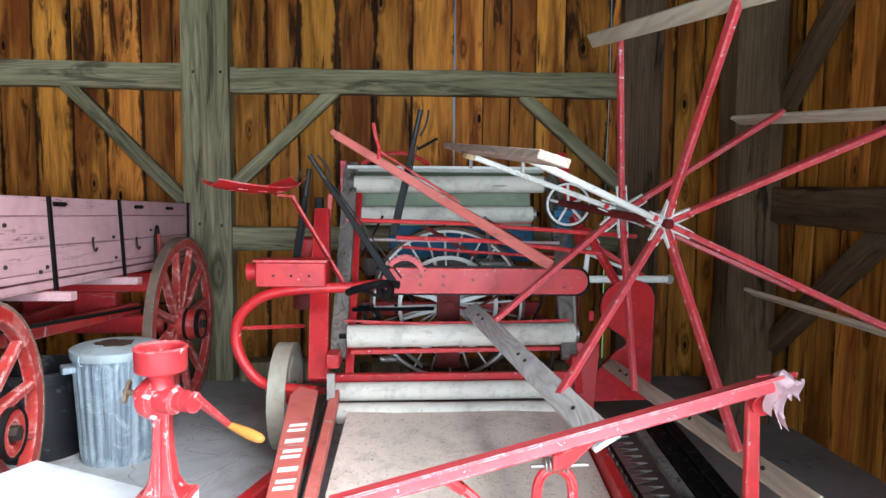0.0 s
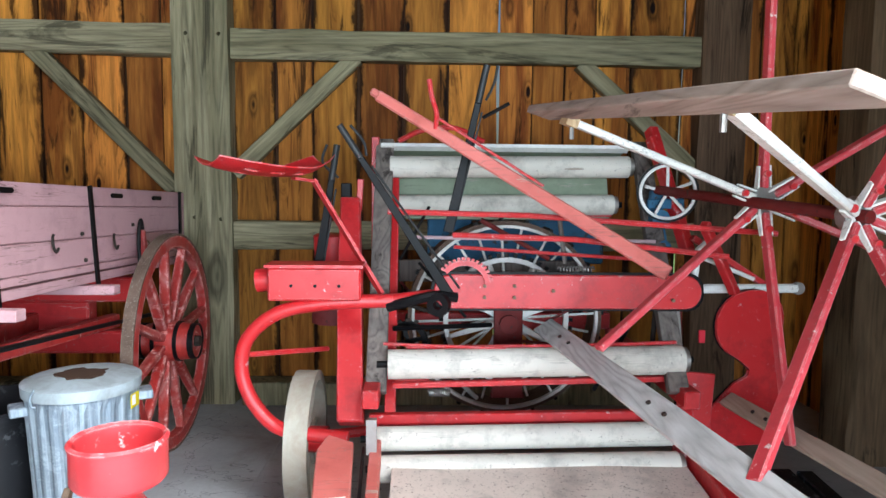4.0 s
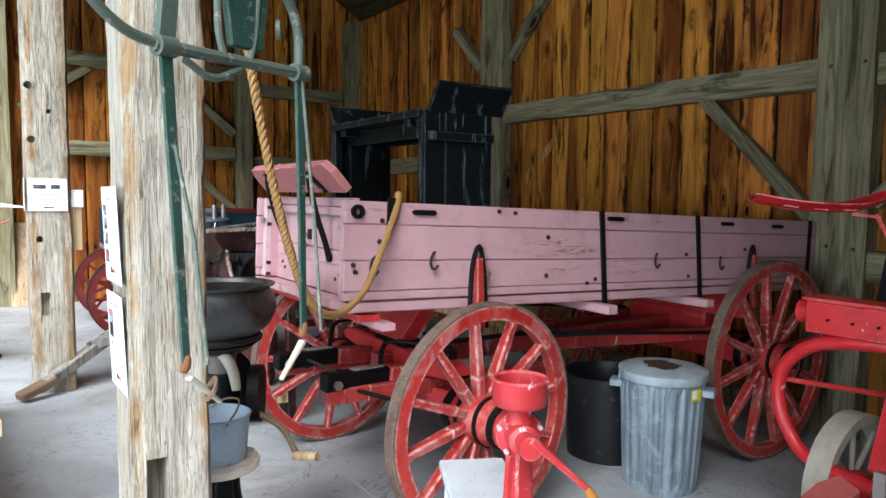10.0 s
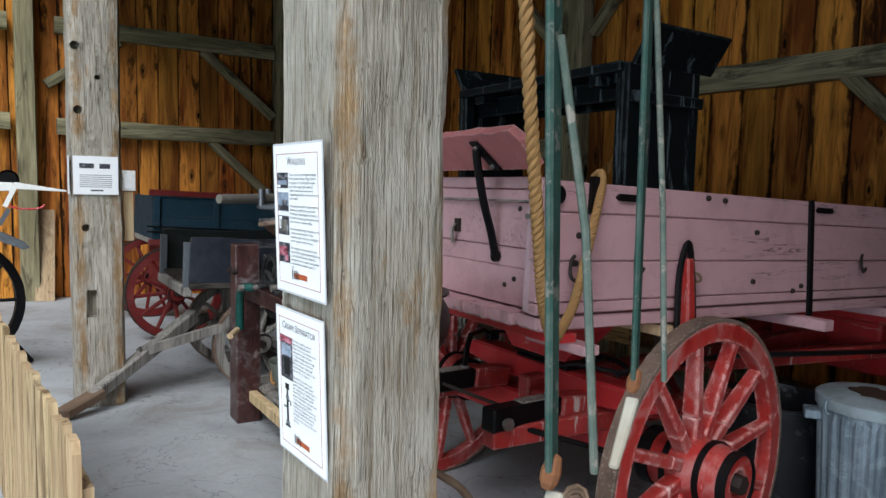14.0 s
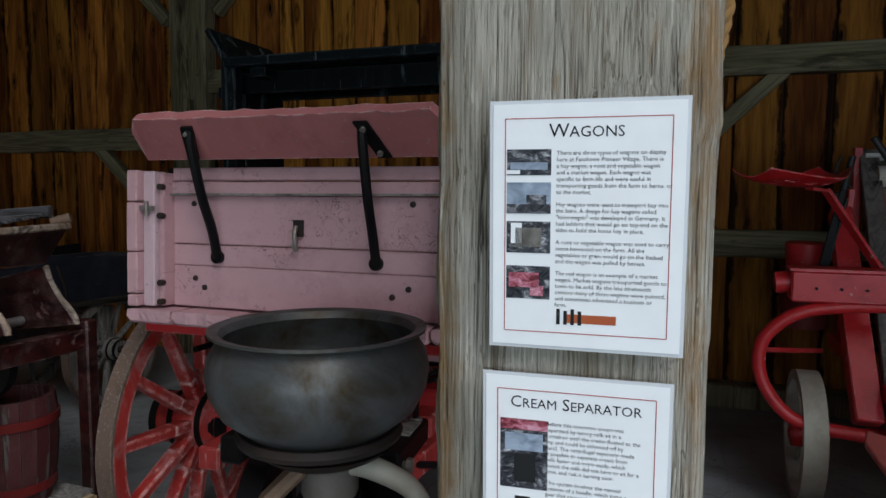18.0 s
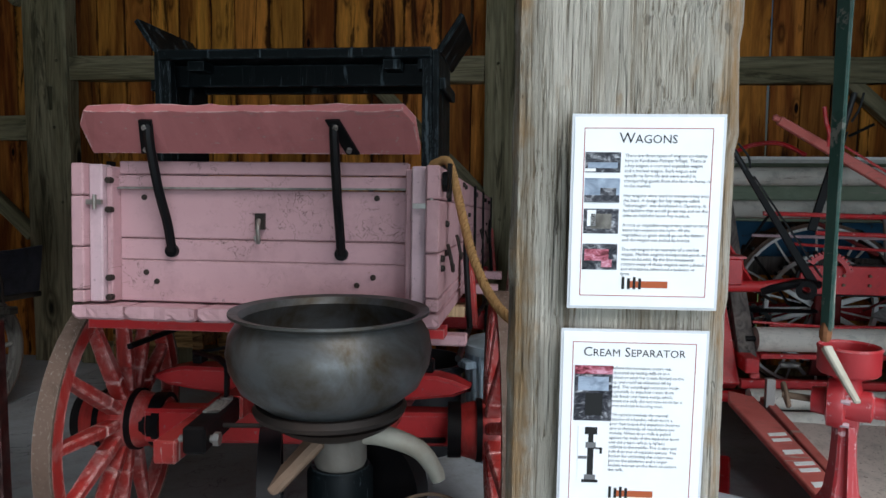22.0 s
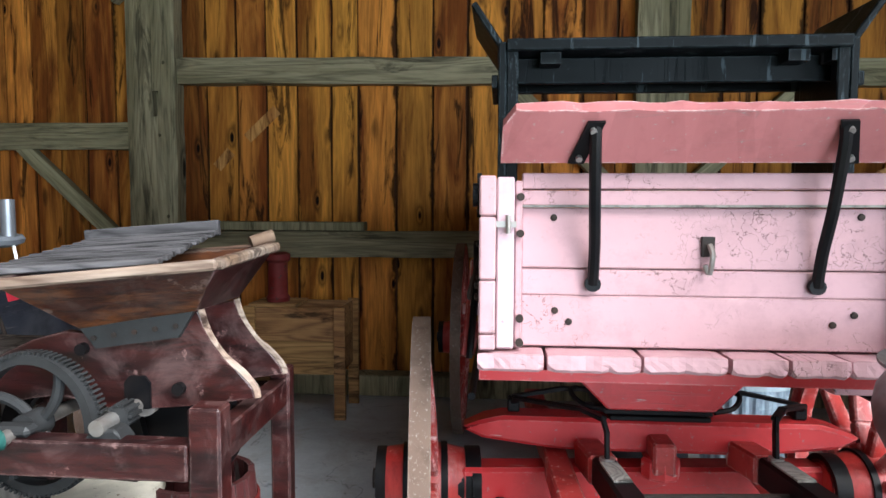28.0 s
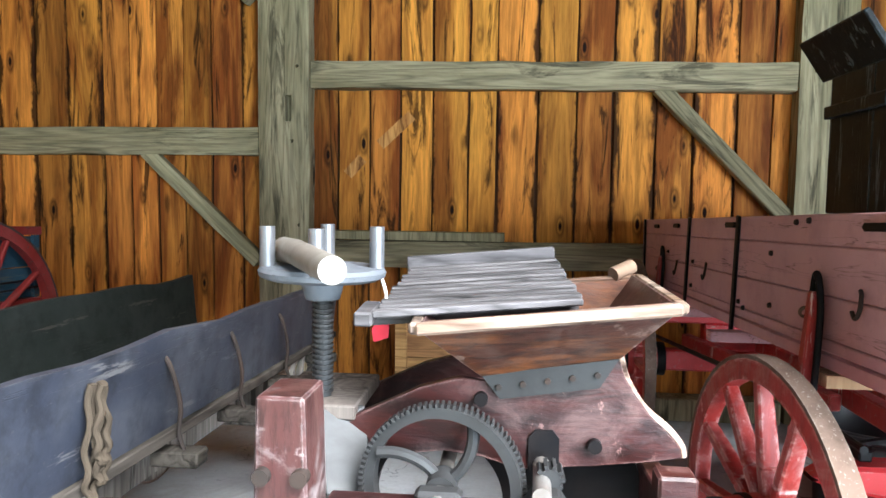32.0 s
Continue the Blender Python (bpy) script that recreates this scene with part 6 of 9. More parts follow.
# knotter and packer gear on the far side of the elevator
kf = part("knotter_frame", slab(BM(), [(0, 0), (0.05, 0), (0.075, 0.12), (0.05, 0.2), (0.06, 0.36), (0.0, 0.36), (-0.015, 0.2)], (0.985, 4.22, 1.08), (1, 0, 0), (0, 0.12, 1), 0.05), M_BINDERBLUE, binder, "worn blue knotter casting", bevel=0.006)
for x, z, r in ((1.01, 1.30, 0.045), (1.03, 1.16, 0.035)):
    part("casting_boss", disc(BM(), (x, 4.19, z), r, 0.05, (0, 1, 0), 16), M_BINDERBLUE, kf, smooth=True)
part("casting_arm", bar(BM(), (0.95, 4.2, 1.37), (1.13, 4.2, 1.375), 0.03, 0.05), M_BINDERBLUE, kf, bevel=0.006)
for pts, r, m in (([(1.06, 4.0, 0.42), (1.05, 4.05, 1.05)], 0.011, M_OLDIRON), ([(1.12, 4.1, 0.40), (1.10, 4.12, 0.98)], 0.009, M_DKRED), ([(0.93, 4.05, 0.40), (0.99, 4.12, 0.96)], 0.013, M_OLDIRON),
                  ([(0.70, 4.15, 0.45), (0.86, 4.1, 0.80), (0.88, 4.1, 1.0)], 0.010, M_BLACK), ([(-0.28, 3.95, 0.80), (0.20, 4.3, 0.745)], 0.012, M_BLACK), ([(-0.30, 4.0, 0.93), (-0.05, 4.25, 0.80)], 0.010, M_OLDIRON),
                  ([(-0.32, 3.82, 0.76), (0.22, 3.84, 0.735)], 0.007, M_RED), ([(-0.22, 4.2, 1.20), (0.98, 4.15, 1.19)], 0.009, M_PINKPALE), ([(0.0, 4.18, 1.155), (1.0, 4.12, 1.10)], 0.009, M_RED), ([(0.55, 4.3, 0.9), (0.95, 4.2, 0.97)], 0.008, M_STEEL)):
    rod("gear_rod", pts, r, m)
for x0, z0, ln in ((0.47, 1.075, 0.16), (-0.12, 0.50, 0.10)):
    rod("tension_spring", [(x0 + ln * k / 90, 3.95 + 0.016 * math.cos(k * 0.8), z0 + 0.016 * math.sin(k * 0.8)) for k in range(91)], 0.0035, M_STEEL, seg=5)
ch = part("drive_chain", ring(BM(), (-0.22, 4.12, 0.70), (0.2, 1, 0), 0.075, 0.10, 0.03, 18), M_BLACK, binder, "small black chain wheel")
for k in range(16):
    a = 2 * math.pi * k / 16
    part("chain_tooth", bar(BM(), Vector((-0.22, 4.12, 0.70)) + Vector((math.cos(a), 0, math.sin(a))) * 0.098, Vector((-0.22, 4.12, 0.70)) + Vector((math.cos(a), 0, math.sin(a))) * 0.112, 0.02, 0.016, (0, 1, 0)), M_OLDIRON, ch)
part("chain_spoke", bar(BM(), (-0.31, 4.12, 0.68), (-0.13, 4.12, 0.72), 0.02, 0.02), M_BLACK, ch)
part("chain_spoke", bar(BM(), (-0.24, 4.12, 0.79), (-0.20, 4.12, 0.61), 0.02, 0.02), M_BLACK, ch)
part("packer_board", box(BM(), -0.28, 0.72, 4.62, 4.65, 0.92, 1.04), M_FRAMEGREY, binder, "grey packer board", bevel=0.004)
part("padlock", box(BM(), 1.125, 1.155, 3.93, 3.945, 0.74, 0.80), M_TAG, binder, "small red tag", bevel=0.003)
# the reel: two spiders of six arms and six slats
hubB, hubA = Vector((1.185, 3.53, 1.405)), Vector((1.237, 3.02, 1.373))
rax = (hubB - hubA).normalized()
part("reel_shaft", tube(BM(), [hubA - rax * 0.06, Vector((0.98, 4.15, 1.44))], 0.022, 12), M_DKRED, binder, "dark red reel shaft", smooth=True)
A_TIPS = [(0.473, 2.316, 1.642), (1.223, 2.321, 2.183), (1.921, 2.321, 1.807), (1.943, 2.321, 0.977), (1.298, 2.321, 0.566), (0.659, 2.449, 0.742)]
B_TIPS = [(0.347, 3.261, 1.686), (1.111, 3.397, 2.347), (1.892, 3.256, 1.914), (1.992, 3.258, 1.031), (1.202, 3.259, 0.516), (0.5, 3.332, 0.858)]
for hub, tips in ((hubA, A_TIPS), (hubB, B_TIPS)):
    for k, tip in enumerate(tips):
        white = k == 0
        t = Vector(tip)
        d = (t - hub).normalized()
        arm = part("reel_arm", bar(BM(), hub + d * 0.05, t, 0.026, 0.045, rax), M_WHITEWOOD if white else M_REDWOOD2, binder, "whitewashed wooden reel arm" if white else "pinkish red wooden reel arm", bevel=0.005)
        side = rax.cross(d)
        for s in (-1, 1):
            part("arm_socket", bar(BM(), hub + d * 0.035 + side * s * 0.026, hub + d * 0.14 + side * s * 0.023, 0.028, 0.008, side, 0.016, 0.007), M_WHITEWOOD, arm, "pale wooden cheek")
        part("arm_bolt", disc(BM(), hub + d * 0.11 - rax * 0.026, 0.014, 0.014, rax, 10), M_RED, arm)
        if white:
            part("arm_end", bar(BM(), t - d * 0.035, t + d * 0.012, 0.036, 0.052, rax), M_BARE, arm, "bare sawn end")
            part("arm_bolt", tube(BM(), [t - d * 0.02 - Vector((0, 0, 0.06)), t - d * 0.02 + Vector((0, 0, 0.02))], 0.008), M_STEEL, arm)
    part("reel_hub", disc(BM(), hub, 0.06, 0.05, rax, 12), M_STEEL, binder, smooth=True)
SLATS = [
    ((0.51, 1.86, 1.607), (0.285, 3.46, 1.73), 'bare', 'rough unpainted wooden reel slat', (0.3, 0, 1)),
    ((0.42, 4.03, 0.8), (0.726, 2.004, 0.726), 'grey', 'grey weathered reel slat with bolts', (-0.5, 0, 0.85)),
    ((1.22, 3.83, 0.51), (1.321, 1.872, 0.583), 'beige', 'beige wooden reel slat', (-0.6, 0, 0.8)),
    ((1.02, 3.62, 2.31), (1.292, 1.878, 2.14), 'beige', 'beige wooden reel slat', (0.8, 0, 0.5)),
    ((1.9, 3.8, 1.92), (1.927, 1.872, 1.773), 'beige', 'beige wooden reel slat', (0.5, 0, 0.9)),
    ((2.0, 3.75, 0.95), (1.925, 1.871, 0.985), 'beige', 'beige wooden reel slat', (0.5, 0, 0.9))]
for a, b, m, lab, up in SLATS:
    sl = part("reel_slat", bar(BM(), a, b, 0.075 if m == "beige" else 0.10, 0.028 if m == "bare" else 0.02, up), {"bare": M_SLATBARE, "grey": M_SLATGREY, "beige": M_SLATBEIGE}[m], binder, lab, bevel=0.003)
    n = Vector(up).normalized()
    for f in (0.12, 0.17, 0.52, 0.57, 0.86):
        part("slat_bolt", disc(BM(), Vector(a).lerp(Vector(b), f) + n * 0.012, 0.008, 0.01, n, 8), M_OLDIRON, sl)

# ---- galvanised dustbin and black bin ----
cx, cy = -1.635, 3.84
can = thing("dustbin", (cx, cy, fz(cy)), "galvanised steel dustbin with ribbed sides and a stained lid", "dustbin")
b = BM()
seg, rows = 96, []
z0 = fz(cy)
for hgt, r in ((0.0, 0.19), (0.03, 0.195), (0.06, 0.198), (0.56, 0.222), (0.60, 0.224), (0.645, 0.226)):
    row = []
    for k in range(seg):
        a = 2 * math.pi * k / seg
        rib = 0.004 * (1 if (k // 2) % 2 else -1) if 0.04 < hgt < 0.58 else 0
        row.append(b.verts.new((cx + (r + rib) * math.cos(a), cy + (r + rib) * math.sin(a), z0 + hgt)))
    rows.append(row)
b.faces.new(rows[0][::-1])
for r0, r1 in zip(rows, rows[1:]):
    for k in range(seg):
        b.faces.new((r0[k], r0[(k + 1) % seg], r1[(k + 1) % seg], r1[k]))
part("can_body", b, M_GALV, can, "ribbed galvanised steel body")
lid = part("lid", lathe(BM(), [(0.236, 0.0), (0.238, 0.045), (0.225, 0.052), (0.2, 0.05), (0.17, 0.062), (0.1, 0.066), (0.0, 0.066)], (cx, cy, z0 + 0.61), (0, 0, 1), 48), M_LID, can, "galvanised lid with a rust stain", smooth=True)
b = BM()
rnd = random.Random(4)
slab(b, [((0.10 + rnd.uniform(-0.02, 0.025)) * math.cos(2 * math.pi * k / 22), (0.085 + rnd.uniform(-0.02, 0.02)) * math.sin(2 * math.pi * k / 22)) for k in range(22)], (cx + 0.01, cy - 0.02, z0 + 0.680), (1, 0, 0), (0, 1, 0), 0.004)
part("rust_stain", b, M_STAIN, lid, "brown rust stain")
part("lid_hook", tube(BM(), curve_pts([(cx - 0.09, cy - 0.215, z0 + 0.665), (cx - 0.09, cy - 0.245, z0 + 0.64), (cx - 0.085, cy - 0.247, z0 + 0.605), (cx - 0.07, cy - 0.245, z0 + 0.60)], 4), 0.005), M_GALV, lid, smooth=True)
for a in (radians(27), radians(-146)):
    hx, hy = math.cos(a), math.sin(a)
    hd = part("handle", box(BM(), -0.02, 0.055, -0.05, 0.05, -0.02, 0.02), M_GALV, can, "bright side handle", bevel=0.006)
    hd.matrix_local = Matrix.Translation((hx * 0.225, hy * 0.225, 0.555)) @ Matrix.Rotation(a, 4, "Z")
    hd.data.transform(Matrix.Translation(BASE[hd]))
lb = part("price_tag", box(BM(), -0.035, 0.035, -0.002, 0.002, -0.03, 0.03), M_YELLOW, can, "yellow paper label")
lb.data.transform(Matrix.Translation(BASE[lb]))
lb.matrix_local = Matrix.Translation((0.2285 * math.cos(radians(-3)), 0.2285 * math.sin(radians(-3)), 0.560)) @ Matrix.Rotation(radians(87), 4, "Z")
part("tag_code", box(BM(), -0.03, 0.002, -0.003, -0.0021, -0.018, 0.026), M_PAPER, lb).data.transform(Matrix.Translation(BASE[lb]))

bx, by = -2.13, 3.93
bin2 = thing("plastic_bin", (bx, by, fz(by)), "round black plastic tub beside the dustbin", "tub")
part("tub", lathe(BM(), [(0, 0.0), (0.23, 0.0), (0.25, 0.46), (0.268, 0.465), (0.268, 0.52), (0.255, 0.52), (0.245, 0.46), (0.225, 0.02), (0, 0.02)], (bx, by, fz(by)), (0, 0, 1), 48), M_BLACKPLASTIC, bin2, smooth=True)
part("rolled_hem", ring(BM(), (bx, by, fz(by) + 0.5), (0, 0, 1), 0.262, 0.276, 0.02, 48), M_BLACKPLASTIC, bin2, smooth=True)

# ---- bench with the hand grinder ----
bench = thing("bench", (-0.85, 2.05, fz(2.05)), "low pale grey painted plank bench", "bench")
A, B = Vector((-1.38, 2.36, 0.465)), Vector((-0.42, 1.89, 0.465))
dirb = (B - A).normalized()
nrm = Vector((0, 0, 1)).cross(dirb)
part("bench_top", bar(BM(), A, B, 0.26, 0.035), M_BENCH, bench, bevel=0.005)
part("apron", bar(BM(), A + dirb * 0.08 - nrm * 0.10 - Vector((0, 0, 0.06)), B - dirb * 0.1 - nrm * 0.10 - Vector((0, 0, 0.06)), 0.02, 0.08), M_BENCH, bench)
for s in (0.15, 0.85):
    p = A.lerp(B, s)
    for q in (-1, 1):
        part("leg", bar(BM(), p + nrm * q * 0.09 - Vector((0, 0, 0.018)), Vector((p.x, p.y, fz(p.y))) + nrm * q * 0.12, 0.04, 0.06), M_BENCH, bench)
gx, gy, gz = -0.665, 2.01, 0.4825
gr = thing("hand_grinder", (gx, gy, gz), "red cast iron hand grinder with a wooden crank handle", "grinder")
for o in (-0.042, 0.042):
    blk = part("base_block", box(BM(), -0.04 + o, 0.04 + o, -0.075, 0.075, 0, 0.06), M_BENCH, gr, "pale painted wooden block", bevel=0.003)
    blk.data.transform(Matrix.Translation(BASE[blk]))
part("foot_plate", box(BM(), gx - 0.09, gx + 0.085, gy - 0.08, gy + 0.08, gz + 0.06, gz + 0.075), M_CAST, gr, bevel=0.006)
ped = BM()
rs = []
for hgt, w, d in ((0.075, 0.15, 0.13), (0.09, 0.11, 0.10), (0.13, 0.075, 0.07), (0.22, 0.055, 0.055), (0.30, 0.05, 0.05), (0.36, 0.06, 0.055)):
    rs.append([ped.verts.new((gx + sx * w / 2, gy + sy * d / 2, gz + hgt)) for sx, sy in ((-1, -1), (1, -1), (1, 1), (-1, 1))])
ped.faces.new(rs[0][::-1]), ped.faces.new(rs[-1])
for r0, r1 in zip(rs, rs[1:]):
    for k in range(4):
        ped.faces.new((r0[k], r0[(k + 1) % 4], r1[(k + 1) % 4], r1[k]))
part("pedestal", ped, M_CAST, gr, bevel=0.006)
for yy in (-0.03, 0.03):
    part("pedestal_rib", bar(BM(), (gx, gy + yy * 1.6, gz + 0.08), (gx, gy + yy, gz + 0.33), 0.016, 0.02, (0, 1, 0)), M_CAST, gr)
zb = gz + 0.385
ax = Vector((0.9, -0.44, 0)).normalized()
part("grinding_head", lathe(BM(), [(0, -0.085), (0.035, -0.085), (0.04, -0.05), (0.066, -0.045), (0.07, -0.02), (0.066, -0.005), (0.045, 0.0), (0.042, 0.06), (0.03, 0.065), (0.028, 0.1), (0, 0.1)], (gx, gy, zb), ax, 28), M_CAST, gr, smooth=True)
for k in range(5):
    a = 2 * math.pi * k / 5 + 0.3
    x, y, z = axes((0, 0, 0), ax)
    part("flange_bolt", disc(BM(), Vector((gx, gy, zb)) - ax * 0.0 + (x * math.cos(a) + y * math.sin(a)) * 0.062, 0.0075, 0.022, ax, 6), M_PINKPALE, gr)
part("throat", lathe(BM(), [(0.04, 0), (0.034, 0.03), (0.045, 0.05)], (gx, gy, zb + 0.035), (0, 0, 1), 24), M_CAST, gr, smooth=True)
part("hopper_cup", lathe(BM(), [(0.04, 0.0), (0.072, 0.012), (0.078, 0.02), (0.078, 0.075), (0.081, 0.085), (0.076, 0.09), (0.07, 0.085), (0.068, 0.02), (0.03, 0.008)], (gx, gy, zb + 0.075), (0, 0, 1), 40), M_CAST, gr, "round red hopper cup", smooth=True)
part("set_screw", tube(BM(), [Vector((gx, gy, zb)) - ax * 0.085, Vector((gx, gy, zb)) - ax * 0.16], 0.01), M_RUST, gr, smooth=True)
part("wing_nut", slab(BM(), [(-0.04, -0.008), (0, -0.014), (0.04, -0.006), (0.04, 0.012), (0, 0.014), (-0.04, 0.008)], Vector((gx, gy, zb)) - ax * 0.15, (0, 0.7, 0.7), (0, -0.7, 0.7), 0.012), M_RUST, gr, bevel=0.003)
ck0 = Vector((gx, gy, zb)) + ax * 0.115
ck1 = Vector((gx + 0.175, gy + 0.10, zb - 0.12))
part("crank_boss", disc(BM(), ck0 + Vector((0, 0, 0.005)), 0.032, 0.04, ax, 16), M_CAST, gr, smooth=True)
ckk = part("crank", bar(BM(), ck0 + Vector((0, 0, 0.03)), ck1, 0.022, 0.05, ax, 0.016, 0.026), M_CAST, gr, bevel=0.004)
hd0 = ck1
hd1 = ck1 + Vector((0.137, -0.0675, -0.03))
part("crank_grip", lathe(BM(), [(0, 0), (0.011, 0), (0.014, 0.03), (0.019, 0.09), (0.016, 0.13), (0.009, 0.142), (0, 0.144)], hd0, hd1 - hd0, 16), M_HONEY, ckk, "turned honey-coloured wooden grip", smooth=True)

# ---- pale board leaning against the bench ----
bd = thing("board", (-0.98, 1.62, fz(1.62)), "white painted board leaning at the bench", "board")
part("panel", slab(BM(), [(-0.16, 0), (0.16, 0), (0.16, 0.46), (-0.16, 0.46)], (-0.93, 1.80, fz(1.8)), dirb, (0.06, 0.10, 1), 0.018), M_BENCH, bd, bevel=0.003)

# ---- red implement in the foreground: beam on a jointed stand ----
imp = thing("cultivator", (0.8, 1.95, fz(1.95)), "red iron cultivator frame with a spring clevis and rag", "farm implement")
bl, br = Vector((-0.12, 1.80, 0.62)), Vector((1.24, 1.98, 0.93))
part("beam", bar(BM(), bl, br, 0.045, 0.05, (0, 0.2, 1)), M_REDWOOD2, imp, "long red iron beam", bevel=0.005)
part("beam_flange", bar(BM(), bl + Vector((0, -0.03, 0.026)), br + Vector((0, -0.03, 0.026)), 0.04, 0.01, (0, 0.2, 1)), M_REDWOOD2, imp)
part("tip_plate", slab(BM(), [(0, -0.05), (0.13, -0.012), (0.135, 0.012), (0, 0.02)], br - Vector((0.06, 0, 0)), (1, 0.13, 0.12), (0, 0, 1), 0.012), M_RED, imp)
part("pivot", disc(BM(), (1.215, 2.03, 0.845), 0.032, 0.05, (0, 1, 0), 18), M_RED, imp, smooth=True)
part("stand_leg", bar(BM(), (1.205, 2.05, 0.84), (1.195, 1.98, fz(1.98)), 0.04, 0.03, (0, 1, 0), 0.055, 0.035), M_RED, imp, bevel=0.004)
part("stand_leg", bar(BM(), (0.62, 1.95, 0.40), (0.60, 1.9, fz(1.9)), 0.05, 0.035), M_RED, imp, bevel=0.004)
part("shank", bar(BM(), (0.02, 1.8, 0.63), (-0.14, 1.75, fz(1.75)), 0.045, 0.03), M_RED, imp, bevel=0.004)
part("clevis", tube(BM(), curve_pts([(0.505, 1.98, 0.36), (0.50, 1.98, 0.56), (0.515, 1.98, 0.63), (0.555, 1.98, 0.655), (0.60, 1.98, 0.63), (0.615, 1.98, 0.56), (0.61, 1.98, 0.36)], 5), 0.017), M_RED, imp, "red horseshoe clevis", smooth=True)
part("cross_bar", bar(BM(), (0.42, 1.97, 0.38), (1.05, 1.99, 0.36), 0.05, 0.07), M_RED, imp, bevel=0.004)
part("coil_spring", tube(BM(), [(0.52 + 0.014 * k / 6.28 * 0.9, 1.98 + 0.022 * math.cos(k), 0.665 + 0.022 * math.sin(k)) for k in [0.45 * j for j in range(84)]], 0.004, 6), M_STEEL, imp, smooth=True)
part("spring_bolt", tube(BM(), [(0.48, 1.98, 0.66), (0.66, 1.98, 0.665)], 0.008), M_STEEL, imp)
part("bracket", slab(BM(), [(0, 0), (0.05, 0.01), (0.13, 0.09), (0.13, 0.115), (0.05, 0.07), (0.0, 0.05)], (0.545, 1.965, 0.655), (1, 0, 0), (0, 0, 1), 0.03), M_RED, imp, bevel=0.005)
part("clamp", bar(BM(), (0.20, 1.90, 0.665), (0.27, 1.9, 0.62), 0.04, 0.03), M_RED, imp, bevel=0.006)
part("clamp_hook", tube(BM(), curve_pts([(0.26, 1.9, 0.63), (0.31, 1.9, 0.58), (0.29, 1.9, 0.53), (0.25, 1.9, 0.52)], 4), 0.016), M_RED, imp, smooth=True)
part("clamp_bolt", tube(BM(), [(0.19, 1.86, 0.70), (0.21, 1.94, 0.655)], 0.011), M_PINKPALE, imp)
rag = BM()
rnd = random.Random(12)
for x0, z0, w, ln, ph in ((1.225, 0.945, 0.05, 0.10, 0.0), (1.285, 0.945, 0.05, 0.055, 1.3), (1.245, 0.93, 0.035, 0.13, 2.2)):
    rows = []
    for j in range(9):
        f = j / 8
        rows.append([rag.verts.new((x0 + w * (i / 4 - 0.5) * (1 - 0.35 * f) + 0.012 * math.sin(ph + 5 * f), 1.955 + 0.018 * math.sin(ph + i * 1.9 + 3 * f), z0 - ln * f - 0.008 * math.sin(i * 1.6 + ph) * f)) for i in range(5)])
    for r, q in zip(rows, rows[1:]):
        for i in range(4):
            rag.faces.new((r[i], r[i + 1], q[i + 1], q[i]))
knot = bmesh.ops.create_icosphere(rag, subdivisions=2, radius=0.032)["verts"]
for v in knot:
    v.co = v.co * rnd.uniform(0.75, 1.15) + Vector((1.25, 1.955, 0.945))
bmesh.ops.solidify(rag, geom=list(rag.faces), thickness=0.003)
part("rag", rag, M_RAG, imp, "tattered pale pink rag tied to the end", smooth=True)

# ---- red iron rail on the floor ----
rl = thing("iron_drawbar", (-0.95, 3.0, fz(3.0)), "red iron drawbar lying on the floor", "drawbar")
part("bar", bar(BM(), (-0.86, 2.42, fz(2.42) + 0.045), (-0.50, 3.62, fz(3.62) + 0.10), 0.07, 0.08), M_RED, rl, bevel=0.008)
part("bar_plate", bar(BM(), (-0.87, 2.40, fz(2.4) + 0.02), (-0.80, 2.62, fz(2.6) + 0.02), 0.11, 0.03), M_RUST, rl)

# ---- cream separator ----
sx, sy = -1.99, 1.53
sf = fz(sy)
sep = thing("cream_separator", (sx, sy, sf), "old cream separator with a large tinned supply bowl", "cream separator")
part("supply_bowl", lathe(BM(), [(0.0, 0.937), (0.15, 0.937), (0.17, 0.953), (0.20, 0.977), (0.222, 1.021), (0.228, 1.057), (0.222, 1.093), (0.205, 1.121), (0.20, 1.129), (0.208, 1.135), (0.222, 1.139), (0.222, 1.145), (0.2, 1.141), (0.193, 1.125), (0.212, 1.093), (0.217, 1.057), (0.21, 1.021), (0.19, 0.981), (0.15, 0.949), (0, 0.949)], (sx, sy, sf), (0, 0, 1), 64), M_BOWL, sep, "large tarnished metal supply bowl", smooth=True)
part("bowl_foot", lathe(BM(), [(0.150, 0.909), (0.168, 0.915), (0.173, 0.926), (0.165, 0.938), (0.14, 0.937), (0.13, 0.905)], (sx, sy, sf), (0, 0, 1), 48, close=True), M_OLDIRON, sep, smooth=True)
part("flange", lathe(BM(), [(0.075, 0.868), (0.10, 0.872), (0.125, 0.885), (0.15, 0.904), (0, 0.906)], (sx + 0.01, sy, sf), (0, 0, 1), 36), M_OLDIRON, sep, "dark rusty flange under the bowl", smooth=True)
part("spout_cover", lathe(BM(), [(0.056, 0.79), (0.060, 0.80), (0.060, 0.85), (0.066, 0.862), (0.075, 0.868), (0, 0.869)], (sx + 0.022, sy, sf), (0, 0, 1), 32), M_GALVDULL, sep, "pale tinned collar", smooth=True)
part("spout", tube(BM(), curve_pts([(sx + 0.05, sy, sf + 0.865), (sx + 0.12, sy - 0.005, sf + 0.862), (sx + 0.20, sy - 0.005, sf + 0.835), (sx + 0.238, sy - 0.005, sf + 0.79), (sx + 0.248, sy - 0.005, sf + 0.765)], 6), 0.027, 14, r1=0.016), M_PALEIRON, sep, "pale tinned cream spout", smooth=True)
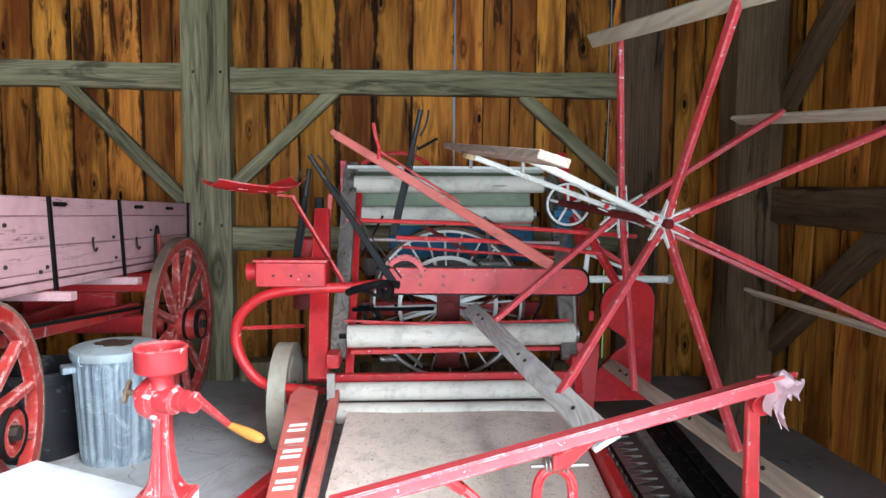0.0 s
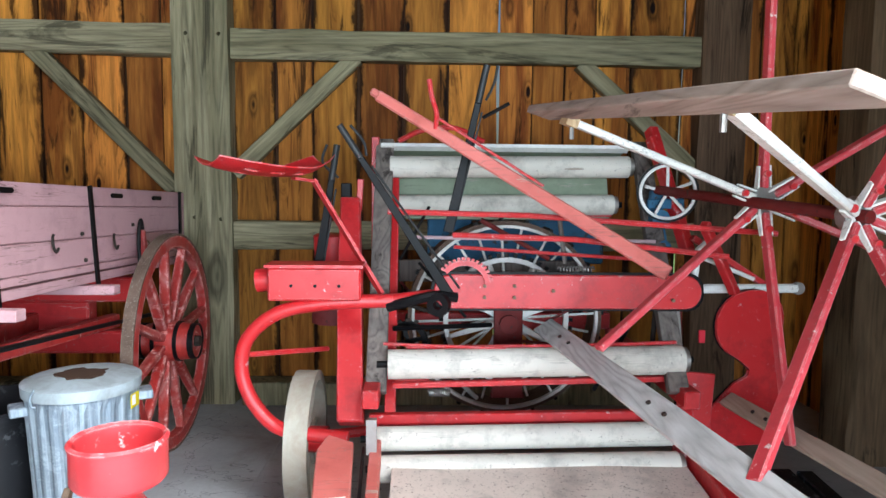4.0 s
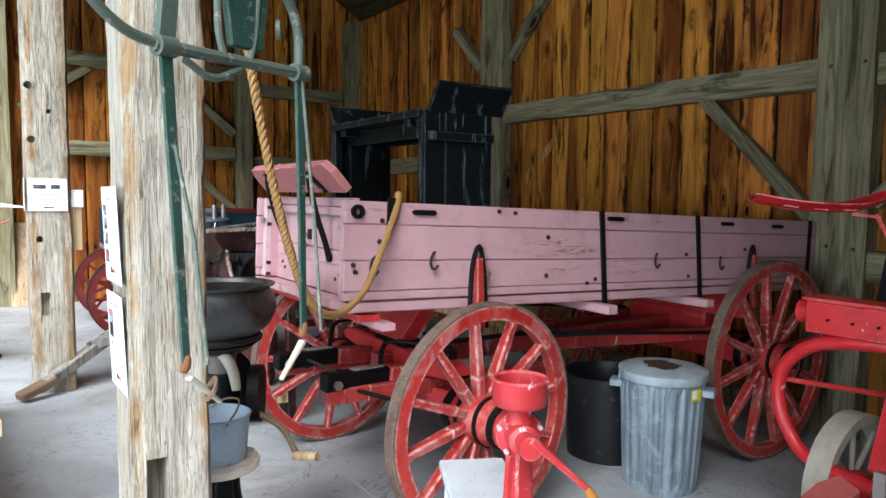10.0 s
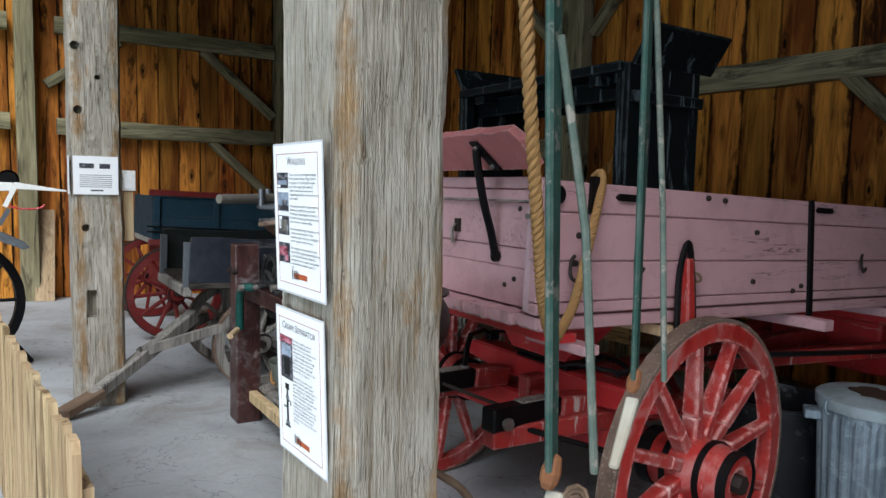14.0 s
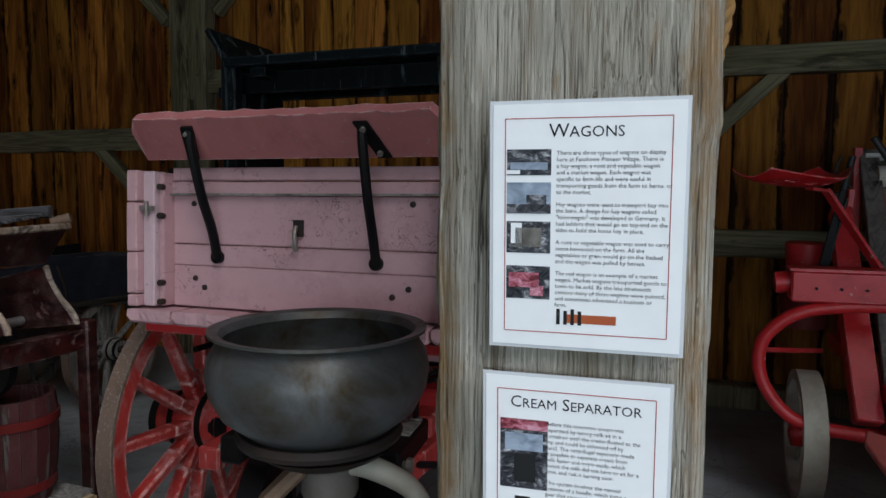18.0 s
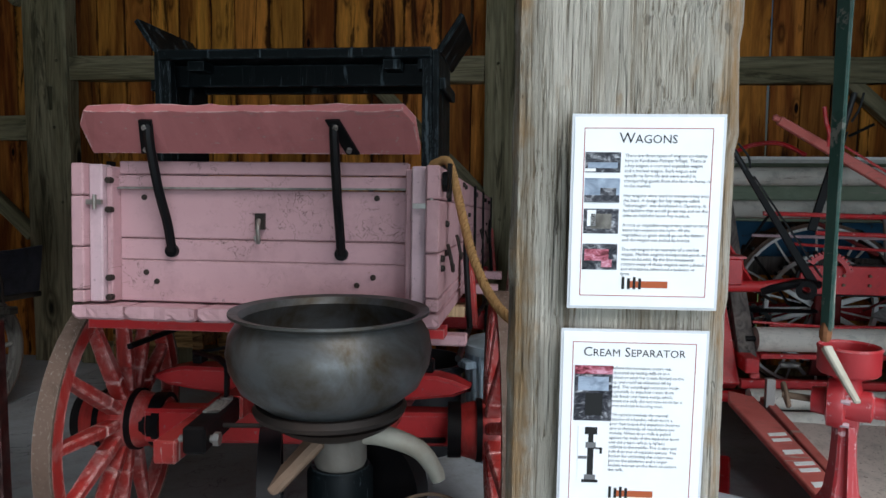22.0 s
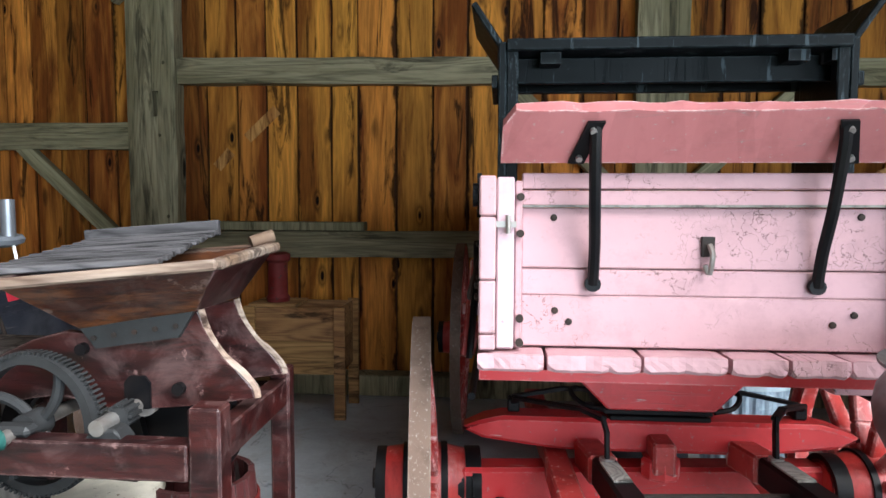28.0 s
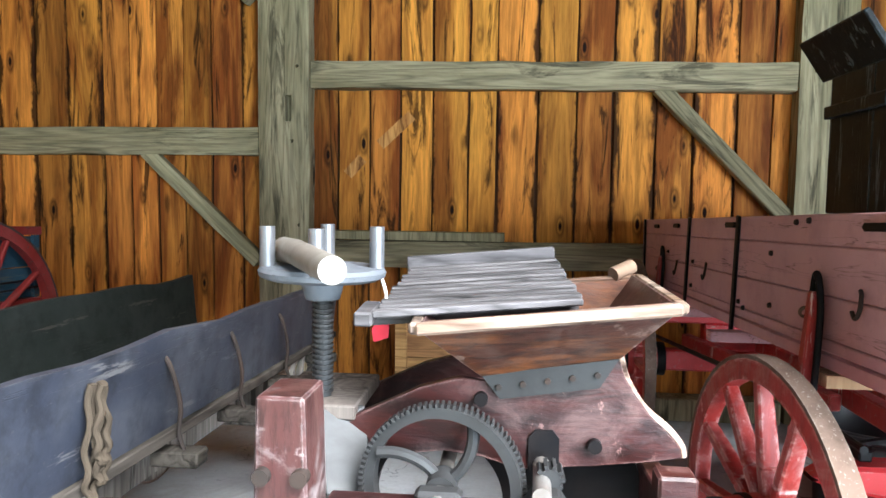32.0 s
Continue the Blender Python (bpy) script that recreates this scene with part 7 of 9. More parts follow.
part("spout", slab(BM(), [(-0.03, 0), (0.03, 0), (0.024, 0.16), (-0.024, 0.16)], (sx - 0.01, sy - 0.05, sf + 0.868), (0.55, -0.8, 0), (-0.62, -0.38, -0.68), 0.03), M_RUST, sep, "rusty brown skim milk trough", bevel=0.01)
part("gear_case", lathe(BM(), [(0, 0.54), (0.10, 0.54), (0.105, 0.58), (0.085, 0.64), (0.075, 0.70), (0.075, 0.775), (0.066, 0.79), (0, 0.79)], (sx + 0.022, sy, sf), (0, 0, 1), 36), M_BLACKWOOD, sep, "black enamelled gear case", smooth=True)
part("drive_wheel", ring(BM(), (sx - 0.15, sy + 0.02, sf + 0.66), (0.9, 0.3, 0), 0.15, 0.19, 0.05, 36), M_BLACK, sep, smooth=True)
part("drive_disc", disc(BM(), (sx - 0.15, sy + 0.02, sf + 0.66), 0.16, 0.02, (0.9, 0.3, 0), 36), M_BLACK, sep)
part("belt_guard", disc(BM(), (sx + 0.10, sy + 0.12, sf + 0.70), 0.115, 0.045, (0.45, 0.89, 0), 36), M_BLACK, sep, smooth=True)
part("pedestal", lathe(BM(), [(0, 0), (0.24, 0), (0.24, 0.03), (0.16, 0.05), (0.10, 0.12), (0.075, 0.3), (0.075, 0.52), (0.095, 0.56), (0, 0.56)], (sx, sy, sf), (0, 0, 1), 24), M_BLACKWOOD, sep, smooth=True)
cr = part("crank", tube(BM(), curve_pts([(sx + 0.16, sy + 0.10, sf + 0.64), (sx + 0.22, sy + 0.18, sf + 0.58), (sx + 0.24, sy + 0.22, sf + 0.50), (sx + 0.24, sy + 0.23, sf + 0.47)], 5), 0.013), M_RUST, sep, smooth=True)
part("crank_grip", lathe(BM(), [(0, 0), (0.016, 0), (0.02, 0.05), (0.018, 0.12), (0, 0.12)], (sx + 0.24, sy + 0.22, sf + 0.465), (0.85, 0.5, 0.15), 14), M_BARE, cr, "bare wooden grip", smooth=True)
px, py = -1.755, 1.456
arm = part("pail_shelf", lathe(BM(), [(0, 0.482), (0.15, 0.482), (0.155, 0.50), (0.15, 0.512), (0, 0.512)], (px, py, sf), (0, 0, 1), 36), M_CREAM, sep, "round cream-coloured pail shelf", smooth=True)
part("shelf_arm", bar(BM(), (sx, sy, sf + 0.43), (px, py, sf + 0.462), 0.06, 0.05), M_BLACKWOOD, sep)
part("shelf_foot", lathe(BM(), [(0.14, 0.0), (0.13, 0.02), (0.06, 0.30), (0.05, 0.481), (0, 0.481)], (px, py, sf), (0, 0, 1), 20), M_BLACKWOOD, sep)
pail = thing("enamel_pail", (px, py, sf + 0.512), "blue-grey enamel pail with a wire bail handle", "pail")
part("pail_body", lathe(BM(), [(0, 0.0), (0.098, 0.0), (0.105, 0.02), (0.118, 0.165), (0.125, 0.172), (0.118, 0.176), (0.112, 0.165), (0.098, 0.02), (0, 0.015)], (px, py, sf + 0.512), (0, 0, 1), 40), M_ENAMEL, pail, smooth=True)
part("bail", tube(BM(), curve_pts([(px - 0.12, py, sf + 0.672), (px - 0.08, py + 0.05, sf + 0.712), (px, py + 0.08, sf + 0.727), (px + 0.08, py + 0.05, sf + 0.712), (px + 0.12, py, sf + 0.672)], 5), 0.004), M_RUST, pail, smooth=True)
part("ear", tube(BM(), curve_pts([(px + 0.02, py - 0.117, sf + 0.612), (px + 0.035, py - 0.135, sf + 0.607), (px + 0.075, py - 0.115, sf + 0.607), (px + 0.08, py - 0.095, sf + 0.612)], 4), 0.005), M_ENAMEL, pail, smooth=True)

# ---- harpoon hay fork hanging from the plate ----
fk = thing("hay_fork", (-0.865, 1.28, 3.45), "green-painted iron hay grapple fork hanging on a rope", "hay fork")
FA, FB = Vector((-0.765, 1.10, 1.85)), Vector((-0.96, 1.475, 1.86))
fd = (FB - FA).normalized()
part("cross_bar", tube(BM(), [FA - fd * 0.03, FB + fd * 0.03], 0.0145, 8), M_GREENIRON, fk, "worn green iron cross bar", smooth=True)
part("cross_bar", tube(BM(), curve_pts([FA + fd * 0.05 - Vector((0, 0, 0.02)), FA.lerp(FB, 0.3) - Vector((0, 0, 0.05)), FA.lerp(FB, 0.5) - Vector((0, 0, 0.02))], 5), 0.009), M_GREENIRON, fk, smooth=True)
for e, bot in ((FA, Vector((-0.767, 1.13, 1.16))), (FB, Vector((-0.958, 1.482, 1.17)))):
    part("collar", disc(BM(), e, 0.023, 0.045, fd, 14), M_GREENIRON, fk, smooth=True)
    t = part("tine", bar(BM(), e, bot, 0.010, 0.034, fd, 0.009, 0.024), M_GREEN, fk, "flat green tine", bevel=0.003)
    part("tine_rod", tube(BM(), [e.lerp(bot, 0.3 if e is FA else 0.02) + Vector((0.004, 0.006, 0.0)), e.lerp(bot, 0.6) + Vector((0.02, 0.03, 0.0)), bot + Vector((0.028, 0.04, 0.0))], 0.005), M_GREENIRON, t, smooth=True)
    part("tine_joint", lathe(BM(), [(0, 0.022), (0.008, 0.018), (0.012, 0.0), (0.011, -0.012), (0.007, -0.02), (0, -0.021)], bot, (0.1, 0.2, 1), 10), M_RUSTORANGE, t, "rusty pinned joint")
for bot, tip in ((Vector((-0.768, 1.135, 1.13)), Vector((-0.805, 1.215, 1.05))), (Vector((-0.957, 1.48, 1.14)), Vector((-0.925, 1.405, 1.048)))):
    part("barb", bar(BM(), bot, tip, 0.022, 0.014, (0, 0, 1), 0.016, 0.008), M_PALEIRON, fk, "pale worn iron barb", bevel=0.003)
tw = Vector((-0.79, 1.19, 1.08))
part("wire_wrap", tube(BM(), [tw + Vector((0.022 * math.cos(k), 0.012 * math.sin(k), 0.022 * math.sin(k) + 0.001 * k)) for k in [0.6 * j for j in range(30)]], 0.003, 5), M_RUST, fk)
# trip head, yokes and upper bows
mid = FA.lerp(FB, 0.55)
part("trip_plate", slab(BM(), [(-0.055, 0.02), (0.05, 0.02), (0.07, 0.14), (0.06, 0.26), (-0.06, 0.26), (-0.065, 0.14)], mid + Vector((0, 0, 0.01)), fd, (0, 0, 1), 0.02), M_GREEN, fk, "green cast trip plate", bevel=0.005)
for o in (-0.06, 0.07):
    part("trip_arm", tube(BM(), curve_pts([mid + fd * (o * 0.6) + Vector((0.02, -0.03, 0.0)), mid + fd * (o * 0.9) + Vector((0.02, -0.03, 0.08)), mid + fd * o + Vector((0.02, -0.02, 0.28))], 5), 0.009), M_GREENIRON, fk, smooth=True)
part("trip_eye", ring(BM(), mid + fd * 0.14 + Vector((0, -0.02, 0.10)), (0.4, 0.9, 0), 0.014, 0.026, 0.01, 16), M_GREENIRON, fk, smooth=True)
part("bow", tube(BM(), curve_pts([FB, FB + Vector((-0.01, 0, 0.12)), FB - fd * 0.06 + Vector((0, 0, 0.20)), FB - fd * 0.16 + Vector((0, 0, 0.24)), mid + Vector((0, 0, 0.26))], 6), 0.0135, 10), M_GREENIRON, fk, "bent green iron bow", smooth=True)
part("bow", tube(BM(), curve_pts([FA, FA - fd * 0.10 + Vector((0, 0, 0.02)), FA - fd * 0.19 + Vector((0, 0, 0.09)), FA - fd * 0.26 + Vector((0, 0, 0.22)), FA - fd * 0.20 + Vector((0, 0, 0.40)), mid + Vector((0, 0, 0.5))], 6), 0.0115, 10), M_GREENIRON, fk, smooth=True)
part("riser", bar(BM(), FA + Vector((0, 0, 0.02)), FA + fd * 0.05 + Vector((0, 0, 0.45)), 0.02, 0.04, fd), M_GREENIRON, fk)
part("sling", tube(BM(), [mid + Vector((0, 0, 0.25)), Vector((-0.865, 1.28, 3.40))], 0.012, 8), M_ROPE, fk, "hanging rope", smooth=True)

rp = thing("rope", (-1.88, 2.28, 1.50), "thick tan twisted rope looped over the wagon side", "rope")
ctrl = [(-1.16, 1.36, 2.9), (-1.18, 1.39, 2.4), (-1.20, 1.41, 2.015), (-1.235, 1.46, 1.76), (-1.276, 1.521, 1.528), (-1.32, 1.58, 1.36), (-1.373, 1.644, 1.225), (-1.44, 1.73, 1.13), (-1.53, 1.826, 1.091), (-1.60, 1.92, 1.10), (-1.66, 2.02, 1.155), (-1.71, 2.10, 1.25), (-1.75, 2.175, 1.372), (-1.785, 2.24, 1.49), (-1.81, 2.26, 1.54), (-1.86, 2.28, 1.525)]
path = curve_pts(ctrl, 40)
for s in range(3):
    strand = []
    for i, p in enumerate(path):
        d = (path[min(i + 1, len(path) - 1)] - path[max(i - 1, 0)]).normalized()
        x, y, z = axes((0, 0, 0), d, (0.3, 0.9, 0.1))
        a = i * 0.55 + s * 2 * math.pi / 3
        strand.append(p + x * 0.0072 * math.cos(a) + y * 0.0072 * math.sin(a))
    part("strand", tube(BM(), strand, 0.0082, 6), M_ROPE, rp, smooth=True)

# ---- notices ----
M_INK = plain("black_ink", (0.02, 0.02, 0.02), 0.7)
M_INKGREY = plain("grey_ink", (0.16, 0.16, 0.17), 0.7)
M_INKRED = plain("red_ink", (0.40, 0.06, 0.05), 0.7)
M_LOGO = plain("orange_print", (0.42, 0.10, 0.04), 0.6)
M_PHOTO = photo_mat("photo_dark", [(0.35, (0.01, 0.01, 0.015)), (0.52, (0.05, 0.05, 0.06)), (0.62, (0.22, 0.22, 0.24)), (0.75, (0.6, 0.62, 0.65))])
M_PHOTOSKY = photo_mat("photo_sky", [(0.35, (0.16, 0.20, 0.26)), (0.6, (0.34, 0.40, 0.50))], 30.0)
M_PHOTOPINK = photo_mat("photo_pink", [(0.35, (0.10, 0.015, 0.02)), (0.5, (0.40, 0.10, 0.14)), (0.65, (0.62, 0.32, 0.40))])


def words(parent, body, size, m, material, bold_small=False, align="LEFT"):
    tx = bpy.data.curves.new("lettering", "FONT")
    tx.body, tx.size, tx.align_x = body, size, align
    tx.resolution_u = 2
    if bold_small:
        tx.small_caps_scale = 0.8
        for i, ch in enumerate(body):
            tx.body_format[i].use_small_caps = True
    o = new("lettering", tx)
    me = bpy.data.meshes.new_from_object(o.evaluated_get(bpy.context.evaluated_depsgraph_get()))
    bpy.data.objects.remove(o)
    me.materials.append(material)
    ob = new("lettering", me)
    ob.parent = parent
    ob.matrix_local = m
    return ob


def notice(name, centre, m3, w, h, label, title, paras, photos, logo=True, tsize=0.0215):
    """A laminated sheet: local x to the right, local y up the sheet, local z out of it."""
    e = thing(name, centre, label, "notice")
    e.matrix_basis = Matrix.Translation(centre) @ m3.to_4x4()
    BASE[e] = Vector((0, 0, 0))
    part("laminate", box(BM(), -w / 2 - 0.004, w / 2 + 0.004, -h / 2 - 0.004, h / 2 + 0.004, -0.0012, 0.0), M_LAMINATE, e)
    part("sheet", box(BM(), -w / 2, w / 2, -h / 2, h / 2, 0.0002, 0.001), M_PAPER, e, "white printed sheet")
    for x0, x1, y0, y1 in ((-w / 2 + 0.014, w / 2 - 0.014, h / 2 - 0.0165, h / 2 - 0.0155), (-w / 2 + 0.014, w / 2 - 0.014, -h / 2 + 0.0155, -h / 2 + 0.0165),
                           (-w / 2 + 0.0135, -w / 2 + 0.0145, -h / 2 + 0.016, h / 2 - 0.016), (w / 2 - 0.0145, w / 2 - 0.0135, -h / 2 + 0.016, h / 2 - 0.016)):
        part("border", box(BM(), x0, x1, y0, y1, 0.0011, 0.0014), M_INKRED, e)
    words(e, title, tsize, Matrix.Translation((0, h / 2 - 0.037, 0.0014)), M_INK, True, "CENTER")
    y = h / 2 - 0.0565
    for lines in paras:
        for ln in lines:
            words(e, ln, 0.0066, Matrix.Translation((-w * 0.155, y, 0.0014)), M_INK)
            y -= 0.00722
        y -= 0.0065
    for x0, x1, y0, y1, m in photos:
        ph = part("photo", box(BM(), x0, x1, y0, y1, 0.0011, 0.0015), m[0], e, "small printed photograph")
        for a, b, c, d, mm in m[1]:
            part("photo_detail", box(BM(), x0 + (x1 - x0) * a, x0 + (x1 - x0) * b, y0 + (y1 - y0) * c, y0 + (y1 - y0) * d, 0.0016, 0.0019), mm, ph)
    if logo:
        part("logo_bar", box(BM(), -0.022, 0.036, -h / 2 + 0.028, -h / 2 + 0.038, 0.0011, 0.0014), M_LOGO, e)
        for k in range(4):
            part("logo_mark", box(BM(), -0.030 + 0.008 * k, -0.026 + 0.008 * k, -h / 2 + 0.026, -h / 2 + 0.044 - 0.002 * (k % 2), 0.0014, 0.0017), M_INK, e)
    return e


def sheet_axes(right, up):
    r, u = Vector(right).normalized(), Vector(up).normalized()
    n = r.cross(u).normalized()
    return Matrix((r, n.cross(r), n)).transposed()


T1 = [["There are three types of wagons on display", "here at Fanshawe Pioneer Village. There is", "a hay wagon, a root and vegetable wagon", "and a market wagon. Each wagon was", "specific to farm life and were useful in", "transporting goods from the farm to barns, or", "to the market."],
      ["Hay wagons were used to transport hay into", "the barn. A design for hay wagons called", "\"leiterwagen\" was developed in Germany. It", "had ladders that would go on top and on the", "sides to hold the loose hay in place."],
      ["A root or vegetable wagon was used to carry", "items harvested on the farm. All the", "vegetables or grain would go on the flatbed", "and the wagon was pulled by horses."],
      ["The red wagon is an example of a market", "wagon. Market wagons transported goods to", "town to be sold. By the late nineteenth", "century many of these wagons were painted,", "and sometimes advertised a business or", "farm."]]
T2 = [["Before this invention, cream was", "separated by letting milk sit in a", "container until the cream floated to the", "top and could be skimmed off by", "hand. The centrifugal separator made", "it possible to separate cream from", "milk faster and more easily, which", "meant the milk did not have to sit for a", "time, and risk it turning sour."],
      ["This system involves the manual", "rotation of a handle, which turns a", "gear that causes the separator bowl to", "spin at thousands of revolutions per", "minute. When spun, milk is pulled", "against the walls of the separator bowl", "and the cream, which is lighter,", "collects in the middle. The cream and", "milk flow out of separate spouts. The", "bucket for collecting the cream was", "put on the platform, and a larger", "bucket was set on the floor to collect", "the milk."]]
ROTP = sheet_axes((1, 0.05, 0), (0.0, -0.035, 1))
D1 = (M_PHOTO, [(0, 1, 0.72, 1, M_PHOTO), (0.08, 0.92, 0.22, 0.5, M_PHOTOSKY), (0.0, 0.3, 0.05, 0.2, M_PAPER)])
D2 = (M_PHOTOSKY, [(0, 1, 0, 0.3, M_PHOTO), (0.45, 0.9, 0.3, 0.6, M_PHOTO)])
D3 = (M_PHOTO, [(0.2, 0.8, 0.2, 0.8, M_OLDWOOD), (0.1, 0.35, 0.3, 0.95, M_PAPER)])
D4 = (M_PHOTO, [(0.06, 0.75, 0.35, 0.8, M_PHOTOPINK), (0.55, 0.85, 0.1, 0.4, M_PHOTOPINK)])
notice("notice", (-1.394, 1.066, 1.415), ROTP, 0.208, 0.274, "white laminated notice headed Wagons", "Wagons", T1,
       [(-0.088, -0.038, 0.058, 0.087, D1), (-0.088, -0.038, 0.015, 0.050, D2), (-0.088, -0.038, -0.030, 0.006, D3), (-0.088, -0.038, -0.083, -0.045, D4)])
notice("notice", (-1.402, 1.075, 1.0985), ROTP, 0.207, 0.283, "white laminated notice headed Cream Separator", "Cream Separator", T2,
       [(-0.086, -0.030, 0.005, 0.090, (M_PHOTO, [(0.1, 0.9, 0.55, 0.8, M_PHOTOSKY), (0.3, 0.75, 0.1, 0.5, M_INK), (0, 1, 0.85, 1, M_PHOTOPINK)])),
        (-0.078, -0.040, -0.092, -0.004, (M_PAPER, [(0.18, 0.82, 0.0, 0.05, M_INK), (0.28, 0.72, 0.05, 0.14, M_INKGREY), (0.38, 0.62, 0.14, 0.62, M_INK), (0.30, 0.70, 0.62, 0.72, M_INKGREY), (0.26, 0.74, 0.86, 0.99, M_INK), (0.40, 0.60, 0.72, 0.86, M_INK), (0.02, 0.36, 0.42, 0.47, M_INKGREY), (0.62, 0.95, 0.60, 0.63, M_INK), (0.86, 0.95, 0.52, 0.60, M_INK)]))], tsize=0.020)
# folded notice and a socket on the other post
NE = thing("notice", (-4.917, 1.12, 1.51), "white notice folded round the post corner", "notice")
part("sheet", box(BM(), -4.926, -4.9235, 0.985, 1.235, 1.395, 1.63), M_PAPER, NE, "white printed sheet")
part("sheet_fold", box(BM(), -5.03, -4.9245, 0.962, 0.9645, 1.395, 1.63), M_PAPER, NE)
for k in range(7):
    part("text_line", box(BM(), -4.9234, -4.923, 1.02, 1.20, 1.44 + 0.012 * k, 1.444 + 0.012 * k), M_INKGREY, NE)
part("photo", box(BM(), -4.9234, -4.9228, 1.02, 1.10, 1.555, 1.585), M_PHOTO, NE)
part("photo", box(BM(), -4.9234, -4.9228, 1.13, 1.19, 1.555, 1.585), M_PHOTO, NE)
part("logo_bar", box(BM(), -4.9234, -4.9228, 1.08, 1.15, 1.415, 1.425), M_PHOTO, NE)
SO = thing("wall_socket", (-4.98, 1.30, 1.47), "white plastic socket plate on the post", "socket")
part("plate", box(BM(), -4.995, -4.985, 1.262, 1.345, 1.42, 1.55), M_WHITE, SO, bevel=0.003)
for z in (1.455, 1.51):
    part("outlet", box(BM(), -4.985, -4.982, 1.285, 1.32, z - 0.018, z + 0.018), M_PAPER, SO)
part("batten", box(BM(), -5.02, -4.996, 1.275, 1.33, 1.1, 1.42), M_BARE, SO, "bare wooden batten")

# ---- root slicer: maroon hopper machine on a frame ----
rs = thing("root_slicer", (-3.95, 2.1, fz(2.1)), "maroon wooden root slicer with a flared hopper and iron gears", "farm machine")


def plate(name, outline, y, thick, material, parent, label="", bevel=0.004):
    return part(name, slab(BM(), outline, (0, y, 0), (1, 0, 0), (0, 0, 1), thick), material, parent, label, bevel=bevel)


# frame posts and rails
def leg(x, y, w, top, peak=False, material=None):
    b = BM()
    z0 = fz(y)
    box(b, x - w / 2, x + w / 2, y - w * 0.45, y + w * 0.45, z0, top)
    if peak:
        for v in b.verts:
            if v.co.z > top - 0.001:
                v.co.x = x + (v.co.x - x) * 0.62
    o = part("post", b, material or M_MAROON, rs, bevel=0.006)
    return o


tall = leg(-4.355, 1.86, 0.165, 1.118, True, M_MAROONPINK)
for dx in (-0.035, 0.045):
    part("bolt", disc(BM(), (-4.355 + dx, 1.78, 0.955), 0.018, 0.03, (0, 1, 0), 12), M_OLDIRON, tall, smooth=True)
leg(-3.552, 1.862, 0.078, 0.975)
leg(-3.56, 2.42, 0.062, 0.93)
leg(-4.36, 2.42, 0.10, 0.96)
part("front_rail", box(BM(), -4.272, -3.592, 1.822, 1.885, 0.80, 0.888), M_MAROON, rs, bevel=0.004)
part("side_rail", bar(BM(), (-3.55, 1.90, 0.865), (-3.56, 2.39, 0.855), 0.05, 0.085), M_MAROON, rs, bevel=0.004)
part("side_rail", bar(BM(), (-4.36, 1.94, 0.845), (-4.36, 2.38, 0.845), 0.06, 0.09), M_MAROON, rs, bevel=0.004)
part("back_rail", box(BM(), -4.31, -3.59, 2.39, 2.45, 0.80, 0.888), M_MAROON, rs, bevel=0.004)
part("lower_rail", box(BM(), -4.31, -3.61, 1.86, 1.91, 0.15, 0.215), M_BARE, rs, "bare wooden lower rail", bevel=0.003)
part("lower_rail", bar(BM(), (-3.55, 1.93, 0.185), (-3.52, 2.38, 0.185), 0.05, 0.065), M_BARE, rs)
part("lower_rail", bar(BM(), (-4.37, 1.93, 0.185), (-4.36, 2.38, 0.185), 0.05, 0.065), M_BARE, rs)
for k in range(4):
    part("shelf_board", box(BM(), -4.34, -3.53, 1.92 + 0.12 * k, 2.035 + 0.12 * k, 0.217, 0.235), M_OLDWOOD, rs)
# curved side cheeks of the body
side = [(-4.35, 0.93), (-4.246, 1.015), (-4.098, 1.085), (-4.005, 1.112), (-3.93, 1.10), (-3.645, 1.172), (-3.633, 1.13), (-3.616, 1.093), (-3.583, 1.048), (-3.538, 1.011), (-3.504, 0.971), (-3.498, 0.945), (-3.57, 0.935), (-3.693, 0.919), (-3.865, 0.90), (-3.944, 0.93), (-4.04, 0.942), (-4.136, 0.921), (-4.266, 0.92)]
for y, dx, dz in ((2.03, 0.0, 0.0), (2.345, -0.03, -0.02)):
    ch = plate("cheek", [(x + dx, z + dz) for x, z in side], y, 0.028, M_MAROON, rs, "maroon painted side cheek")
    edge = BM()
    tube(edge, curve_pts([(x + dx, y, z + dz) for x, z in side[5:12]], 3), 0.0115, 8)
    part("cheek_edge", edge, M_WORNEDGE, ch, "worn pale edge", smooth=True)
for x, z in ((-3.955, 1.066), (-3.696, 0.968)):
    part("bolt", disc(BM(), (x, 2.012, z), 0.016, 0.03, (0, 1, 0), 12), M_BLACK, rs, smooth=True)
plate("axle_slot", [(-3.845, 0.905), (-3.775, 0.912), (-3.775, 0.98), (-3.79, 0.998), (-3.83, 0.998), (-3.845, 0.98)], 2.013, 0.008, M_BLACK, rs, bevel=0)
plate("iron_band", [(-3.912, 1.070), (-3.69, 1.104), (-3.648, 1.172), (-3.955, 1.124)], 2.006, 0.016, M_GEAR, rs, "riveted dark band", bevel=0)
for k in range(5):
    part("rivet", disc(BM(), (-3.915 + 0.055 * k, 1.997, 1.098 + 0.009 * k), 0.007, 0.01, (0, 1, 0), 8), M_OLDIRON, rs)
